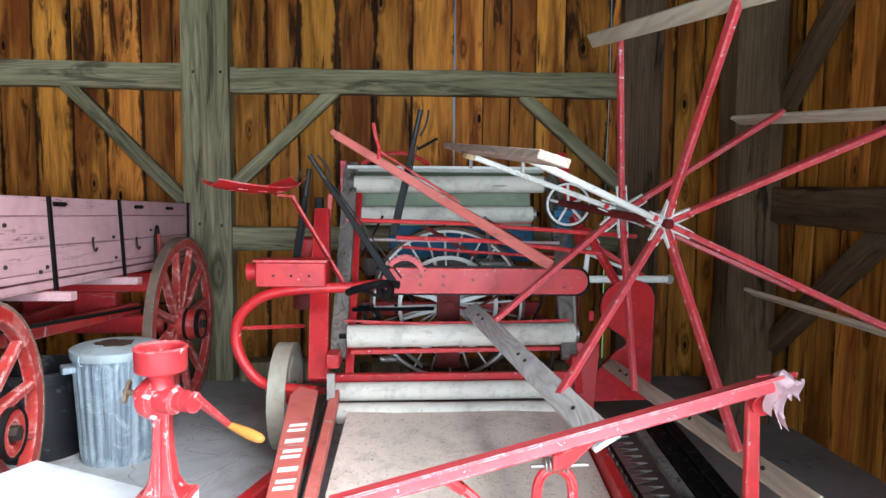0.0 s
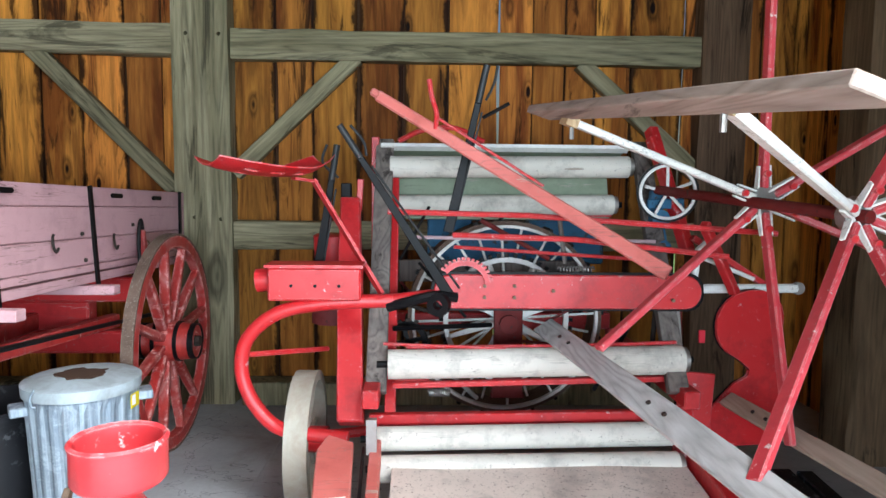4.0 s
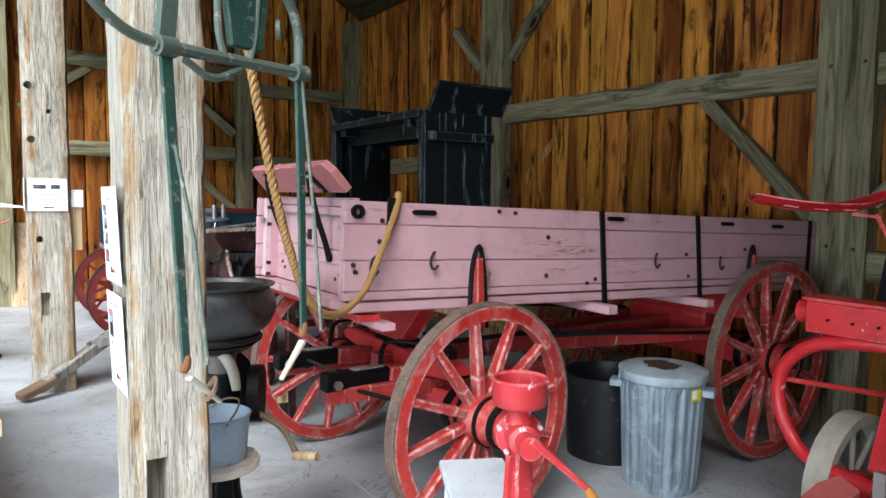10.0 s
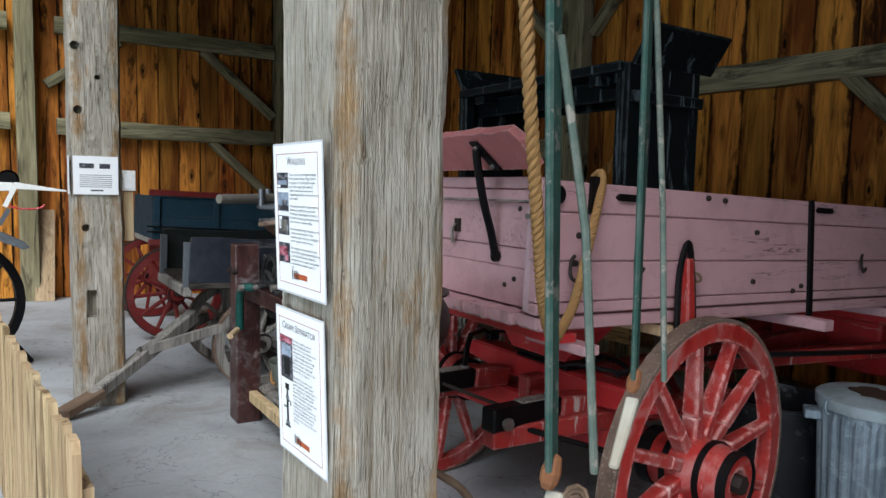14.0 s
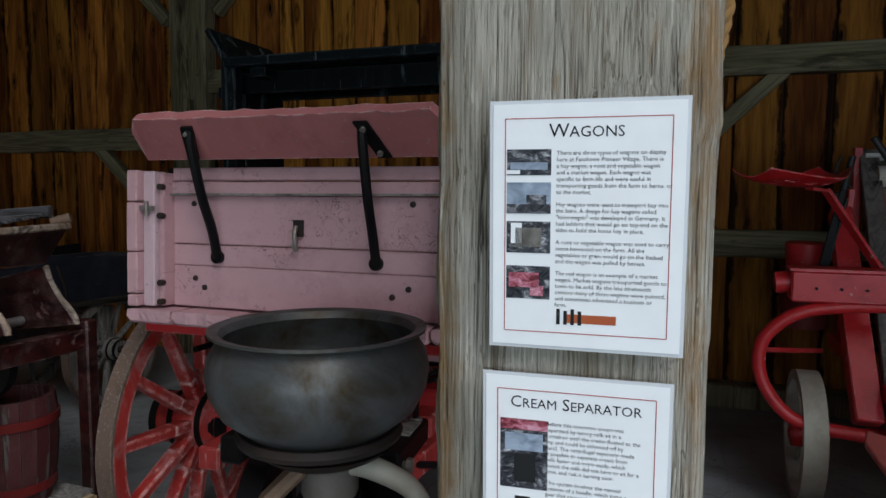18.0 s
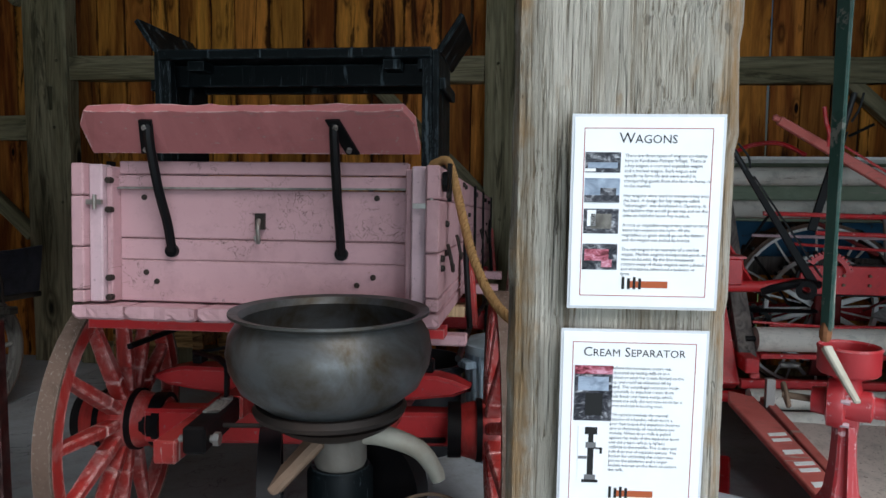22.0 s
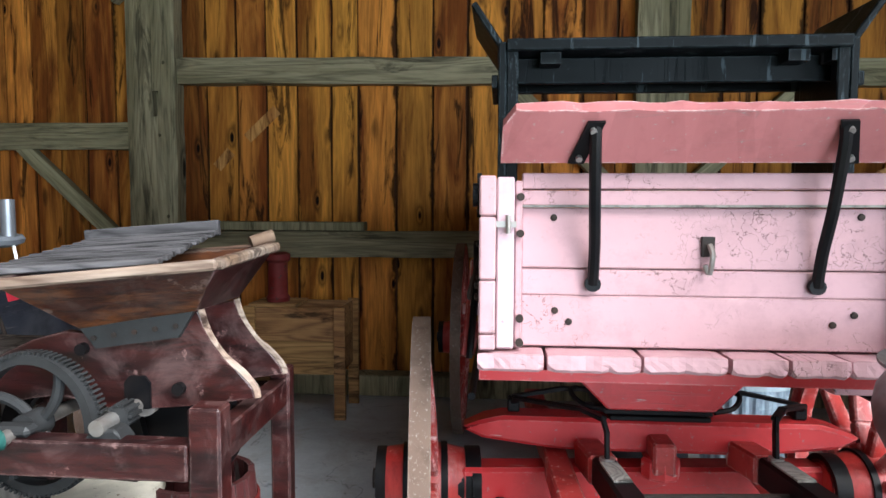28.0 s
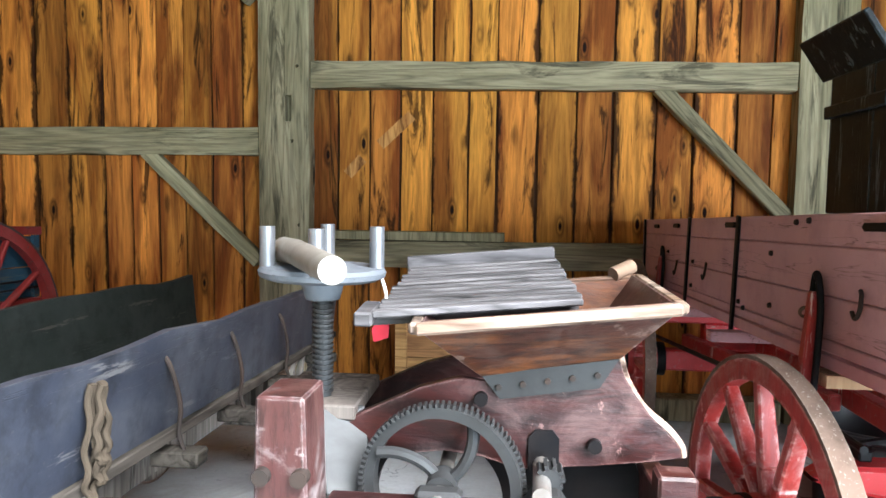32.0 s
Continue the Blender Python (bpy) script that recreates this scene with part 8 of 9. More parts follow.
# hopper: four flaring boards with a pale rim
top = [Vector(p) for p in ((-4.09, 1.868, 1.250), (-3.54, 1.90, 1.303), (-3.55, 2.35, 1.313), (-4.10, 2.34, 1.265))]
bot = [Vector(p) for p in ((-3.955, 1.998, 1.12), (-3.645, 2.006, 1.17), (-3.66, 2.33, 1.16), (-3.96, 2.33, 1.12))]
cen = sum(top, Vector()) / 4
for i in range(4):
    j = (i + 1) % 4
    b = BM()
    n = (top[j] - top[i]).cross(bot[i] - top[i]).normalized() * 0.022
    if n.dot(cen - top[i]) < 0:
        n = -n
    vs = [b.verts.new(p) for p in (top[i], top[j], bot[j], bot[i], top[i] + n, top[j] + n, bot[j] + n, bot[i] + n)]
    for f in ((0, 1, 2, 3), (7, 6, 5, 4), (0, 4, 5, 1), (1, 5, 6, 2), (2, 6, 7, 3), (3, 7, 4, 0)):
        b.faces.new([vs[q] for q in f])
    hb = part("hopper_board", b, M_HOPPER if i in (0, 2) else M_MAROON, rs, "stained flaring hopper board", bevel=0.002)
    part("hopper_rim", bar(BM(), top[i], top[j], 0.03, 0.026), M_WORNEDGE, hb, "worn pale rim", bevel=0.006)
part("knob", tube(BM(), [(-3.62, 2.33, 1.325), (-3.565, 2.37, 1.345)], 0.02, 10), M_RUST, rs, smooth=True)
# slatted lid over part of the hopper
LA, LB, LC, LD = Vector((-4.20, 1.912, 1.266)), Vector((-3.728, 1.985, 1.297)), Vector((-3.77, 2.445, 1.352)), Vector((-4.19, 2.40, 1.318))
lid = part("lid", slab(BM(), [(0, 0), (0.47, 0.0), (0.47, 0.02), (0, 0.02)], LA + Vector((0, 0.05, -0.02)), (LB - LA).normalized(), (LD - LA).normalized(), 0.018), M_LIDWOOD, rs, "grey slatted wooden lid")
rnd = random.Random(21)
for k in range(11):
    f, e = (k + 0.5) / 11, rnd.uniform(-0.012, 0.012)
    a, b = LA.lerp(LD, f), LB.lerp(LC, f)
    part("slat", bar(BM(), a + (b - a) * (0.02 + e), b + (b - a) * e, 0.036 + rnd.uniform(-0.003, 0.004), 0.016), M_LIDWOOD, lid, bevel=0.003)
part("slat", bar(BM(), LD + Vector((0.0, 0.012, 0.012)), LC + Vector((0, 0.012, 0.012)), 0.028, 0.05), M_LIDWOOD, lid, bevel=0.003)
part("slat", bar(BM(), LA + Vector((-0.01, -0.01, -0.006)), LA.lerp(LD, 0.2) + Vector((-0.01, 0, -0.006)), 0.04, 0.032), M_LIDWOOD, lid, bevel=0.004)
# gear train
gc = Vector((-4.035, 1.93, 0.892))
gw = part("gear_wheel", ring(BM(), gc, (0.12, 1, 0), 0.154, 0.178, 0.035, 56), M_GEAR, rs, "large grey iron gear wheel", smooth=True)
for k in range(88):
    a = 2 * math.pi * k / 88
    d = Vector((math.cos(a), 0, math.sin(a)))
    part("tooth", bar(BM(), gc + d * 0.176, gc + d * 0.186, 0.034, 0.006, d.cross(Vector((0, 1, 0)))), M_GEAR, gw)
for k in range(4):
    a = 0.5 + math.pi / 2 * k
    p = [gc + Vector((r * math.cos(a + r * 4.0), 0, r * math.sin(a + r * 4.0))) for r in (0.02, 0.055, 0.09, 0.125, 0.16)]
    part("curved_spoke", tube(BM(), curve_pts(p, 4), 0.014, 8), M_GEAR, gw, smooth=True)
part("hub", disc(BM(), gc - Vector((0, 0.01, 0)), 0.035, 0.07, (0, 1, 0), 16), M_GEAR, gw, smooth=True)
part("shaft", tube(BM(), [gc - Vector((0, 0.13, 0)), gc + Vector((0, 0.55, 0))], 0.018, 10), M_STEEL, rs, smooth=True)
part("bearing", box(BM(), gc.x - 0.05, gc.x + 0.05, 1.83, 1.88, 0.888, 0.915), M_GEAR, rs, bevel=0.01)
pc = Vector((-3.80, 1.93, 0.925))
pn = part("pinion", disc(BM(), pc, 0.024, 0.05, (0, 1, 0), 14), M_GEAR, rs)
for k in range(10):
    a = 2 * math.pi * k / 10
    d = Vector((math.cos(a), 0, math.sin(a)))
    part("tooth", bar(BM(), pc + d * 0.022, pc + d * 0.032, 0.05, 0.008, d.cross(Vector((0, 1, 0)))), M_GEAR, pn)
part("shaft", tube(BM(), [pc - Vector((0.02, 0.09, 0.01)), pc + Vector((0.0, 0.5, 0.0))], 0.02, 12), M_STEEL, rs, smooth=True)
part("collar", ring(BM(), pc + Vector((0.0, 0.10, 0.0)), (0, 1, 0), 0.02, 0.038, 0.02, 16), M_STEEL, rs, smooth=True)
part("bearing", slab(BM(), [(-0.06, 0), (0.06, 0), (0.045, 0.03), (0.03, 0.055), (-0.03, 0.055), (-0.045, 0.03)], pc + Vector((-0.01, -0.05, -0.07)), (1, 0, 0), (0, 0, 1), 0.06), M_GEAR, rs, bevel=0.006)
part("fly_disc", disc(BM(), (-3.72, 2.12, 0.83), 0.15, 0.03, (0.1, 1, 0), 40), M_BLACK, rs, smooth=True)
part("fly_disc", ring(BM(), (-4.06, 2.12, 0.78), (0.05, 1, 0), 0.16, 0.22, 0.03, 40), M_BLACK, rs, smooth=True)
ck = part("crank", tube(BM(), curve_pts([gc + Vector((0, -0.12, 0)), gc + Vector((-0.02, -0.15, 0.0)), gc + Vector((-0.08, -0.16, -0.01)), gc + Vector((-0.12, -0.16, -0.06)), gc + Vector((-0.13, -0.16, -0.16)), gc + Vector((-0.13, -0.16, -0.26))], 5), 0.024, 12), M_TEAL, rs, "teal painted crank", smooth=True)
part("crank_nut", disc(BM(), gc + Vector((-0.02, -0.185, 0)), 0.02, 0.03, (0, 1, 0), 6), M_STEEL, ck)
part("crank_grip", tube(BM(), [gc + Vector((-0.13, -0.17, -0.26)), gc + Vector((-0.01, -0.25, -0.27))], 0.018, 10), M_BARE, ck, smooth=True)

# ---- things kept on the slicer's shelf ----
bar_ = thing("keg", (-3.74, 2.22, 0.235), "small red banded wooden keg open at the top", "keg")
for k in range(18):
    a = 2 * math.pi * k / 18
    b = BM()
    pts = []
    for hgt, r in ((0.0, 0.125), (0.12, 0.15), (0.24, 0.16), (0.36, 0.158), (0.42, 0.152)):
        pts.append([b.verts.new((-3.74 + (r + o) * math.cos(a + e), 2.22 + (r + o) * math.sin(a + e), 0.237 + hgt)) for e, o in ((-0.168, 0), (0.168, 0), (0.168, -0.018), (-0.168, -0.018))])
    b.faces.new(pts[0][::-1]), b.faces.new(pts[-1])
    for r0, r1 in zip(pts, pts[1:]):
        for q in range(4):
            b.faces.new((r0[q], r0[(q + 1) % 4], r1[(q + 1) % 4], r1[q]))
    part("stave", b, M_KEG, bar_)
for hgt, r in ((0.07, 0.145), (0.33, 0.163)):
    part("hoop", ring(BM(), (-3.74, 2.22, 0.237 + hgt), (0, 0, 1), r - 0.004, r + 0.003, 0.035, 36), M_DKRED, bar_, smooth=True)
part("keg_bottom", disc(BM(), (-3.74, 2.22, 0.245), 0.12, 0.016, (0, 0, 1), 24), M_KEG, bar_)
bk = thing("tin_bucket", (-3.98, 2.02, 0.235), "dented grey-green tin bucket with rope handles", "bucket")
part("bucket_body", lathe(BM(), [(0, 0), (0.075, 0), (0.08, 0.08), (0.11, 0.12), (0.128, 0.22), (0.135, 0.225), (0.122, 0.215), (0.10, 0.12), (0.07, 0.02), (0, 0.015)], (-3.98, 2.02, 0.236), (0, 0, 1), 32), M_GREENTIN, bk, smooth=True)
part("rope_handle", tube(BM(), curve_pts([(-4.09, 1.98, 0.42), (-4.14, 1.96, 0.38), (-4.13, 1.95, 0.31), (-4.10, 1.96, 0.29)], 5), 0.009), M_ROPE, bk, smooth=True)
dl = thing("stool", (-3.95, 2.08, 0.60), "small round stool with a cream top and dark red stem", "stool")
part("plate", lathe(BM(), [(0, 0.0), (0.13, 0.0), (0.145, 0.02), (0.14, 0.045), (0.10, 0.055), (0, 0.058)], (-3.95, 2.10, 0.62), (0, 0, 1), 36), M_CREAM, dl, smooth=True)
part("stem", tube(BM(), [(-3.95, 2.10, 0.236), (-3.95, 2.10, 0.62)], 0.03, 12), M_DKRED, dl, smooth=True)

# ---- screw jack with a pinned head ----
jk = thing("screw_press", (-4.35, 2.09, fz(2.09)), "iron screw press with a four-pinned grey head", "press")
jc = Vector((-4.35, 2.09, 0))
part("head_plate", lathe(BM(), [(0, 0), (0.135, 0.0), (0.152, 0.008), (0.155, 0.02), (0.148, 0.03), (0.09, 0.032), (0.06, 0.04), (0, 0.04)], jc + Vector((0, 0, 1.325)), (0.02, 0, 1), 40), M_WHITEIRON, jk, "pale grey iron head", smooth=True)
part("head_collar", lathe(BM(), [(0, -0.05), (0.042, -0.05), (0.05, -0.02), (0.06, 0.0), (0, 0.0)], jc + Vector((0, 0, 1.325)), (0, 0, 1), 24), M_WHITEIRON, jk, smooth=True)
part("handle_bar", tube(BM(), [(-4.47, 2.16, 1.388), (-4.40, 2.03, 1.394), (-4.29, 1.82, 1.392), (-4.213, 1.667, 1.392)], 0.033, 16, r1=0.027), M_GALVDULL, jk, "whitish worn roller", smooth=True)
for dx, dy in ((0.131, 0.016), (0.025, -0.139), (-0.021, 0.122), (-0.122, -0.047)):
    part("pin", tube(BM(), [jc + Vector((dx, dy, 1.345)), jc + Vector((dx, dy, 1.448)), jc + Vector((dx, dy, 1.453))], 0.0185, 16), M_STEELBRIGHT, jk, "bright steel pin", smooth=True)
part("screw", tube(BM(), [jc + Vector((0, 0, 1.03)), jc + Vector((0, 0, 1.30))], 0.021, 16), M_GEAR, jk, smooth=True)
for k in range(18):
    part("thread", ring(BM(), jc + Vector((0, 0, 1.05 + 0.0125 * k)), (0.05, 0, 1), 0.019, 0.0265, 0.006, 16), M_GEAR, jk)
part("table", box(BM(), jc.x - 0.12, jc.x + 0.10, jc.y - 0.08, jc.y + 0.22, 1.0, 1.035), M_FRAMEGREY, jk, "grey board table", bevel=0.004)
part("column", box(BM(), jc.x - 0.06, jc.x + 0.06, jc.y + 0.10, jc.y + 0.2, fz(2.3), 1.0), M_OLDWOOD, jk, bevel=0.006)
part("foot", box(BM(), jc.x - 0.13, jc.x + 0.13, jc.y + 0.02, jc.y + 0.28, fz(2.3) - 0.01, fz(2.3) + 0.07), M_OLDWOOD, jk)
part("bracket", bar(BM(), jc + Vector((0.06, -0.05, 1.02)), jc + Vector((0.10, -0.14, 0.85)), 0.11, 0.03), M_GEAR, jk, bevel=0.004)
part("tag_string", tube(BM(), curve_pts([jc + Vector((0.14, 0.02, 1.335)), jc + Vector((0.155, 0.01, 1.29)), jc + Vector((0.15, 0.02, 1.255))], 4), 0.004), M_WHITE, jk)
part("tag", slab(BM(), [(-0.02, 0), (0.015, 0.01), (0.02, 0.075), (0.0, 0.09), (-0.025, 0.03)], jc + Vector((0.145, 0.015, 1.17)), (1, 0.2, 0), (0, 0, 1), 0.003), M_TAG, jk, "small red tag")

# ---- flat farm wagon with blue-grey side boards ----
fw = thing("farm_wagon", (-5.4, 3.6, 0), "long weathered blue-grey flat farm wagon with low sides", "wagon", tilt=True)
FX0, FX1, FY0, FY1 = -5.9, -4.99, 1.64, 4.55
for x0, x1, s in ((FX1 - 0.03, FX1, 1), (FX0, FX0 + 0.03, -1)):
    b = BM()
    n = 14
    prev = None
    for k in range(n + 1):
        y = FY0 + (FY1 - FY0) * k / n
        hh = 1.088 + 0.008 * math.sin(k * 1.9) + 0.006 * math.sin(k * 5.1)
        fl = 0.03 * s * (hh - 0.75)
        cur = [b.verts.new(p) for p in ((x0, y, 0.775), (x1, y, 0.775), (x1 + fl * 3, y, hh), (x0 + fl * 3, y, hh))]
        if prev:
            for q in range(4):
                b.faces.new((prev[q], prev[(q + 1) % 4], cur[(q + 1) % 4], cur[q]))
        else:
            b.faces.new(cur[::-1])
        prev = cur
    b.faces.new(prev)
    part("side_board", b, M_BLUEGREY if s > 0 else M_WAGONSHADED, fw, "blue-grey painted side board" if s > 0 else "far side board, its shade put into dark green paint")
    part("sole_rail", box(BM(), x0 - 0.01, x1 + 0.02, FY0, FY1, 0.735, 0.772), M_OLDWOODY, fw, bevel=0.004)
    for y in (2.45, 2.95, 3.5, 4.1):
        xo = x1 + 0.01 if s > 0 else x0 - 0.01
        sp = part("side_iron", tube(BM(), curve_pts([(xo, y, 1.03), (xo + s * 0.03, y, 0.98), (xo + s * 0.045, y + 0.03, 0.86), (xo + s * 0.03, y + 0.05, 0.76), (xo + s * 0.05, y + 0.05, 0.70)], 4), 0.008), M_OLDIRON, fw, "dark side iron", smooth=True)
        part("bolster_end", box(BM(), *sorted((xo - s * 0.05, xo + s * 0.11)), y + 0.01, y + 0.09, 0.66, 0.71), M_OLDWOODY, fw, bevel=0.005)
for k in range(6):
    w = (FX1 - FX0 - 0.07) / 6
    part("floor_board", box(BM(), FX0 + 0.035 + w * k + 0.003, FX0 + 0.035 + w * (k + 1) - 0.003, FY0, FY1 + 0.02 * (k % 3), 0.755, 0.78), M_OLDWOODY, fw)
for x in (FX0 + 0.03, FX1 - 0.075):
    part("front_post", box(BM(), x, x + 0.045, FY0 - 0.03, FY0 + 0.02, 0.70, 1.05), M_WHITEIRON, fw, "pale end post", bevel=0.004)
part("front_sill", box(BM(), FX0, FX1, FY0 - 0.035, FY0 + 0.02, 0.68, 0.745), M_OLDWOOD, fw, bevel=0.006)
for dx, y, ln in ((0.045, 2.03, 0.30), (0.06, 2.05, 0.26), (0.072, 2.035, 0.20), (0.05, 2.06, 0.23)):
    hang = []
    for k in range(40):
        f = k / 39
        hang.append((FX1 + dx + 0.006 * math.cos(k * 1.1), y + 0.022 * math.sin(math.pi * 2 * f) + 0.004 * math.sin(k * 1.1), 1.03 - ln * math.sin(math.pi * f)))
    part("rope_loop", tube(BM(), hang, 0.009, 7), M_OLDROPE, fw, "old grey rope loop", smooth=True)
OW = (M_OLDWOOD, M_TYRE, M_BLACK)
for y, r in ((2.15, 0.33), (4.0, 0.40)):
    spoked_wheel(fw, (FX1 + 0.06 - 0.1, y, r), r, (1, 0, 0), spokes=10, mats=OW, hub_r=0.075, hub_l=0.22, rim=0.06)
    spoked_wheel(fw, (FX0 + 0.04, y, r), r, (-1, 0, 0), spokes=10, mats=OW, hub_r=0.075, hub_l=0.22, rim=0.06)
    part("axle", bar(BM(), (FX0 + 0.1, y, r), (FX1 - 0.08, y, r), 0.1, 0.12), M_OLDWOOD, fw)
    part("bolster", box(BM(), FX0 + 0.08, FX1 - 0.08, y - 0.06, y + 0.06, r + 0.05, 0.70), M_OLDWOOD, fw)
part("reach", bar(BM(), (-5.4, 2.0, 0.42), (-5.4, 4.1, 0.45), 0.08, 0.09), M_OLDWOOD, fw)
# its tongue down to the floor
part("tongue", bar(BM(), (-5.30, 1.75, 0.50), (-4.80, 1.0, 0.07), 0.085, 0.10, (0, 0, 1), 0.07, 0.07), M_OLDWOOD, fw, "grey split wagon tongue", bevel=0.008)
part("tongue", bar(BM(), (-5.55, 1.9, 0.44), (-5.05, 1.35, 0.30), 0.05, 0.06), M_OLDWOOD, fw)
part("tongue", bar(BM(), (-5.02, 1.9, 0.46), (-5.05, 1.35, 0.31), 0.05, 0.06), M_OLDWOOD, fw)
part("tongue_iron", bar(BM(), (-4.86, 1.10, 0.12), (-4.72, 0.88, 0.045), 0.10, 0.06), M_RUST, fw, bevel=0.01)

# ---- blue wagon with red rails further back ----
bw2 = thing("market_cart", (-7.5, 3.2, 0), "dark blue panelled wagon with red rails", "wagon", tilt=True)
for k in range(2):
    part("side_panel", box(BM(), -7.03, -7.0, 1.75, 4.6, 0.93 + 0.2 * k, 1.125 + 0.2 * k), M_BLUE, bw2, bevel=0.004)
    part("side_panel", box(BM(), -8.03, -8.0, 1.75, 4.6, 0.93 + 0.2 * k, 1.125 + 0.2 * k), M_BLUE, bw2, bevel=0.004)
for z in (0.87, 1.335):
    part("rail", box(BM(), -7.04, -6.97, 1.72, 4.62, z, z + 0.055), M_DKRED, bw2, "dull red rail", bevel=0.005)
for y in (1.76, 2.3, 2.9, 3.5, 4.1, 4.55):
    part("stanchion", box(BM(), -6.998, -6.975, y, y + 0.05, 0.93, 1.333), M_BLUE, bw2)
part("end_panel", box(BM(), -8.0, -7.03, 1.75, 1.78, 0.93, 1.33), M_BLUE, bw2)
part("floor_panel", box(BM(), -8.0, -7.03, 1.75, 4.6, 0.88, 0.928), M_OLDWOOD, bw2)
for z in (1.05, 1.0):
    part("wire", tube(BM(), [(-6.96, 1.7, z), (-6.95, 3.0, z - 0.03), (-6.96, 4.6, z)], 0.008), M_BLACK, bw2)
for y, r in ((1.95, 0.44), (3.95, 0.72)):
    spoked_wheel(bw2, (-6.90, y, r), r, (1, 0, 0), spokes=12, mats=WM2, turn=0.1)
    spoked_wheel(bw2, (-8.13, y, r), r, (-1, 0, 0), spokes=12, mats=WM2, turn=0.1)
    part("axle", bar(BM(), (-7.0, y, r), (-8.05, y, r), 0.09, 0.1), M_DKRED, bw2)
    part("bolster", box(BM(), -7.95, -7.05, y - 0.06, y + 0.06, r + 0.05, 0.88), M_DKRED, bw2)

# ---- crate, red canister and loose boards at the back ----
cr = thing("crate", (-4.3, 5.15, fz(5.15)), "plain wooden crate on four short legs", "crate")
for x0, x1, y0, y1 in ((-4.64, -3.98, 4.96, 4.98), (-4.64, -3.98, 5.36, 5.38), (-4.64, -4.62, 4.98, 5.36), (-4.0, -3.98, 4.98, 5.36)):
    for z0 in (0.22, 0.455):
        part("crate_board", box(BM(), x0, x1, y0, y1, z0, z0 + 0.232), M_CRATE, cr, bevel=0.003)
part("crate_bottom", box(BM(), -4.62, -4.0, 4.98, 5.36, 0.22, 0.24), M_CRATE, cr)
for x in (-4.66, -4.02):
    for y in (4.93, 5.38):
        part("leg", box(BM(), x, x + 0.08, y, y + 0.028, fz(y), 0.70), M_CRATE, cr, bevel=0.003)
part("tray", box(BM(), -4.64, -4.30, 4.98, 5.3, 0.69, 0.71), M_CRATE, cr)
rc = thing("canister", (-4.47, 5.12, 0.71), "red round metal canister", "canister")
part("can", lathe(BM(), [(0, 0), (0.08, 0), (0.085, 0.03), (0.07, 0.05), (0.07, 0.28), (0.09, 0.30), (0.09, 0.34), (0.07, 0.35), (0, 0.35)], (-4.47, 5.12, 0.712), (0, 0, 1), 28), M_DKRED, rc, smooth=True)
pl = thing("plank", (-4.7, 5.74, 1.19), "loose grey plank lying on the wall timber", "plank")
part("board", box(BM(), -5.45, -3.95, 5.69, 5.80, 1.194, 1.262), M_TIMBER, pl, bevel=0.004)
sb = thing("base_timber", (-3.8, 5.66, fz(5.7)), "grey timber sill along the wall foot", "sill", kind="structure")
part("sill_beam", box(BM(), -5.4, -1.9, 5.62, 5.8, fz(5.7), fz(5.7) + 0.17), M_TIMBER, sb, bevel=0.01)
part("sill_beam", box(BM(), -1.42, 1.75, 5.62, 5.8, fz(5.7), fz(5.7) + 0.17), M_TIMBER, sb, bevel=0.01)

# ---- picket fence at the front ----
fc = thing("picket_fence", (-3.2, 0.6, fz(0.6)), "low fence of pale pointed wooden pickets", "fence")
for k in range(24):
    x = -2.0 - 0.105 * k
    y = 0.74 - 0.085 * (-2.0 - x)
    hh = 0.87 + 0.012 * math.sin(k * 2.3)
    part("picket", slab(BM(), [(-0.04, 0), (0.04, 0), (0.04, hh - 0.03 - fz(y)), (0.028, hh - fz(y)), (-0.028, hh - fz(y)), (-0.04, hh - 0.03 - fz(y))], (x, y, fz(y)), (1, 0.085, 0), (0, 0, 1), 0.02), M_PICKET, fc)
for z in (0.35, 0.72):
    part("fence_rail", bar(BM(), (-1.97, 0.765, z), (-4.45, 0.555, z), 0.03, 0.06), M_PICKET, fc)

# ---- white and red machine behind the post with the socket ----
mc = thing("mowing_machine", (-5.95, 0.2, fz(0.2)), "white and red horse mower with a dark gear and grey shoe", "farm machine")
part("arm", bar(BM(), (-5.9, 0.15, 1.425), (-5.9, 0.69, 1.425), 0.05, 0.075, (0, 0, 1), 0.05, 0.06), M_WHITE, mc, "white painted arm", bevel=0.006)
part("lever", bar(BM(), (-5.88, 0.69, 1.435), (-5.88, 1.02, 1.40), 0.02, 0.05, (0, 0, 1), 0.012, 0.012), M_WHITE, mc, bevel=0.003)
part("link", bar(BM(), (-5.88, 0.70, 1.43), (-5.88, 0.635, 1.285), 0.02, 0.03, (0, 1, 0)), M_WHITE, mc)
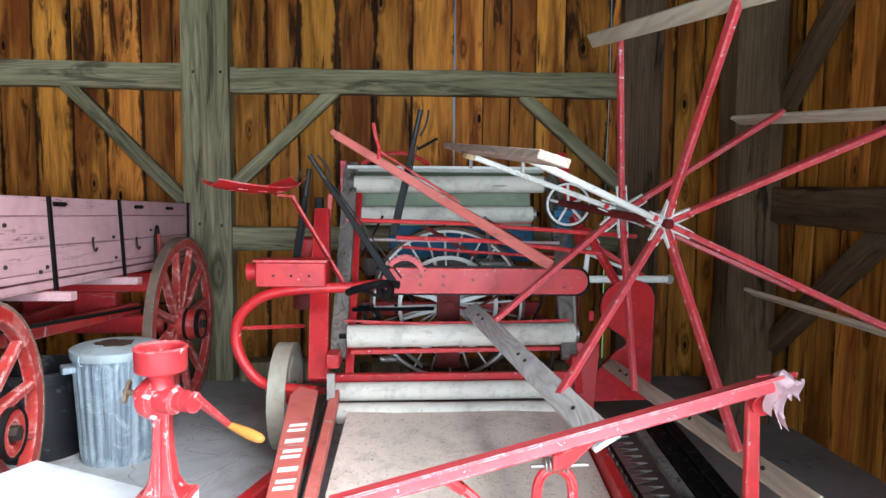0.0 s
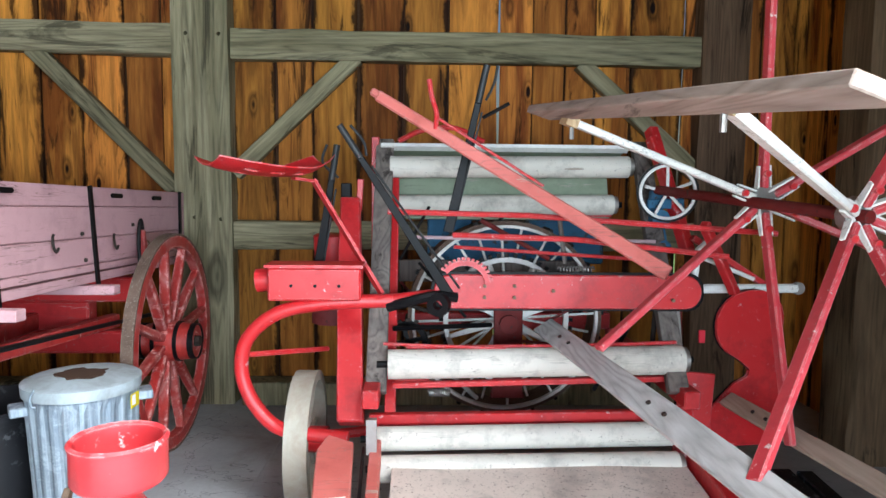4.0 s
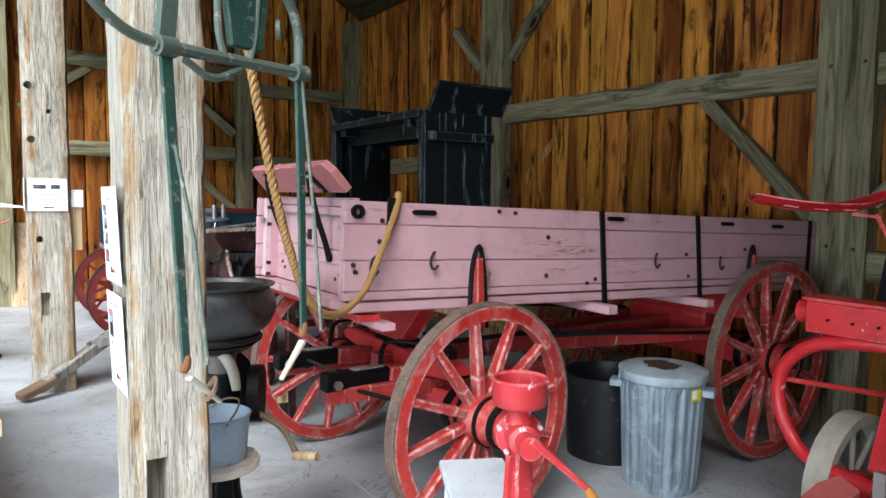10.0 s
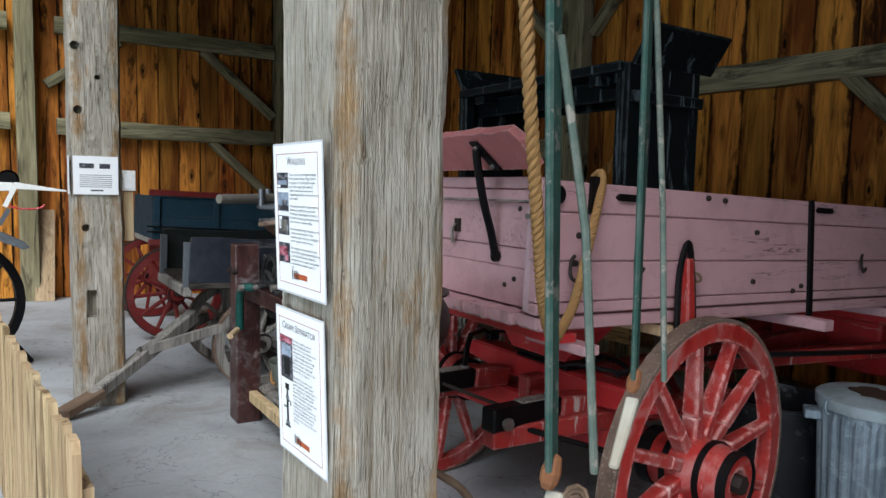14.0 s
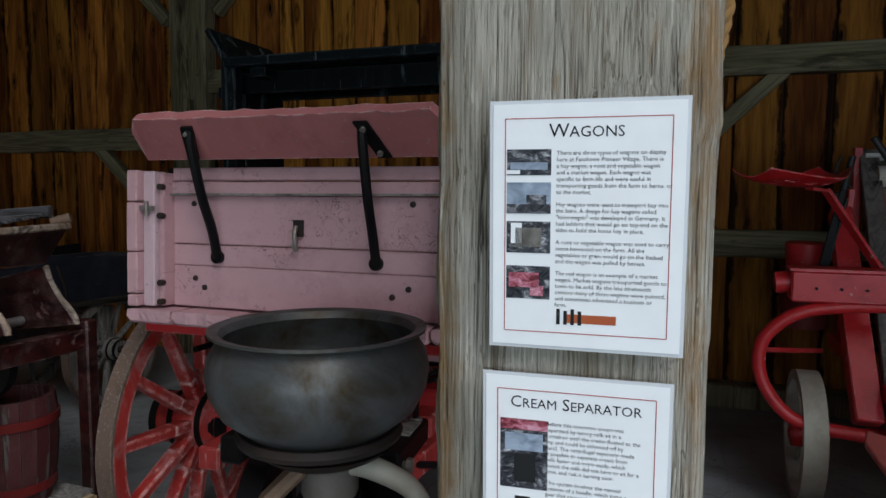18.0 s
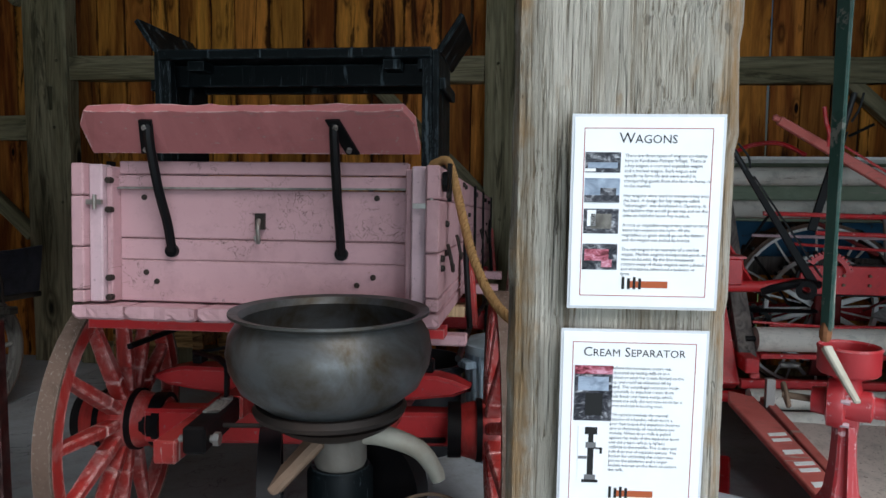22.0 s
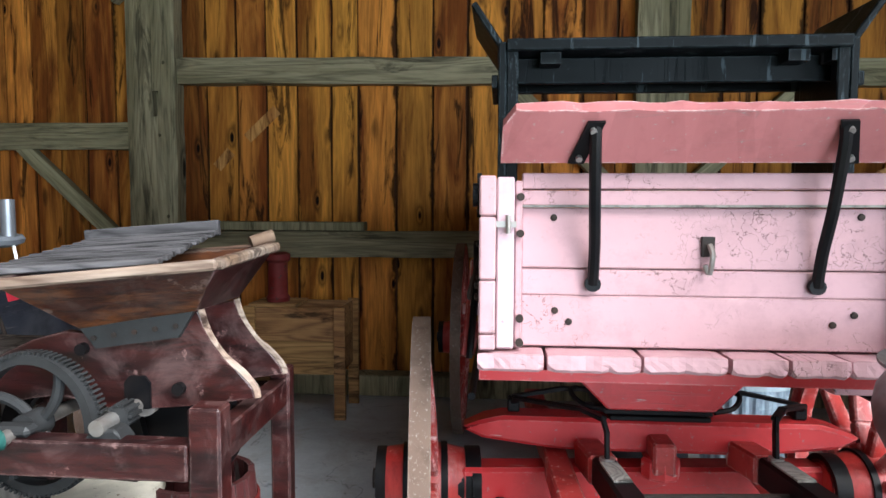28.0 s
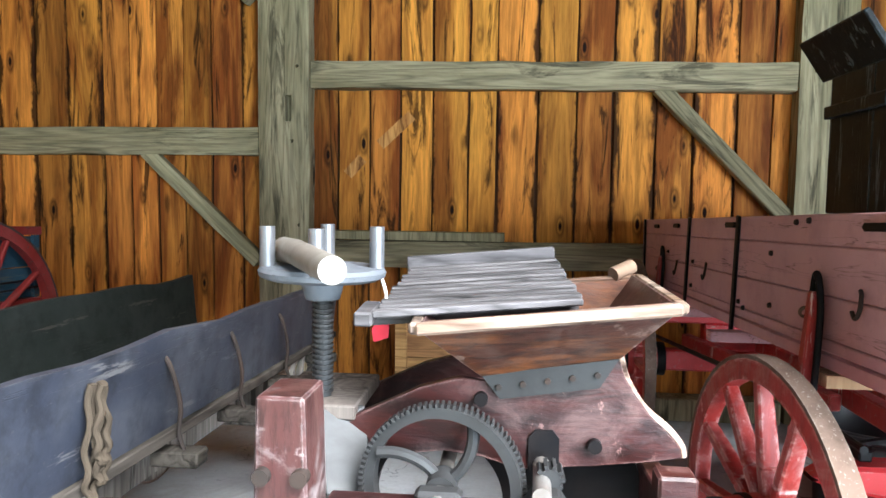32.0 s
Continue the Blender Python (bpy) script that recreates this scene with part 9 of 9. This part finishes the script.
part("link", bar(BM(), (-5.88, 0.66, 1.27), (-5.88, 0.60, 1.16), 0.02, 0.03, (0, 1, 0)), M_WHITEIRON, mc)
gb = part("gear", disc(BM(), (-5.93, 0.66, 1.475), 0.055, 0.06, (1, 0, 0), 20), M_BLACK, mc, "dark toothed gear")
for k in range(16):
    a = 2 * math.pi * k / 16
    part("tooth", bar(BM(), (-5.93, 0.66 + 0.053 * math.cos(a), 1.475 + 0.053 * math.sin(a)), (-5.93, 0.66 + 0.066 * math.cos(a), 1.475 + 0.066 * math.sin(a)), 0.05, 0.012, (1, 0, 0)), M_BLACK, gb)
part("gear_case", box(BM(), -6.05, -5.9, 0.1, 0.57, 1.14, 1.34), M_RED, mc, "red gear case", bevel=0.02)
part("red_rod", tube(BM(), curve_pts([(-5.88, 0.66, 1.29), (-5.88, 0.74, 1.27), (-5.88, 0.84, 1.275), (-5.88, 0.88, 1.30)], 5), 0.007), M_RED, mc, smooth=True)
part("shoe", slab(BM(), [(-0.35, 0.0), (0.0, 0.0), (0.14, -0.03), (0.30, -0.115), (0.34, -0.16), (0.30, -0.175), (0.16, -0.11), (0.0, -0.055), (-0.35, -0.04)], (-5.9, 0.44, 1.155), (0, 1, 0), (0, 0, 1), 0.05), M_WHITEIRON, mc, "grey iron shoe", bevel=0.004)
part("frame", bar(BM(), (-5.98, 0.3, 1.15), (-5.98, 0.2, fz(0.2)), 0.09, 0.1, (1, 0, 0)), M_BLACK, mc)
part("frame", bar(BM(), (-5.98, 0.3, 0.75), (-6.3, 0.75, fz(0.75)), 0.07, 0.08), M_BLACK, mc)
wh = part("wheel", ring(BM(), (-6.2, 0.25, 0.5 + fz(0.25)), (1, 0.1, 0), 0.44, 0.5, 0.09, 40), M_BLACK, mc, smooth=True)
for k in range(10):
    a = 2 * math.pi * k / 10
    part("spoke", tube(BM(), [(-6.2, 0.25, 0.5 + fz(0.25)), (-6.2, 0.25 + 0.45 * math.cos(a), 0.5 + fz(0.25) + 0.45 * math.sin(a))], 0.013), M_BLACK, wh)
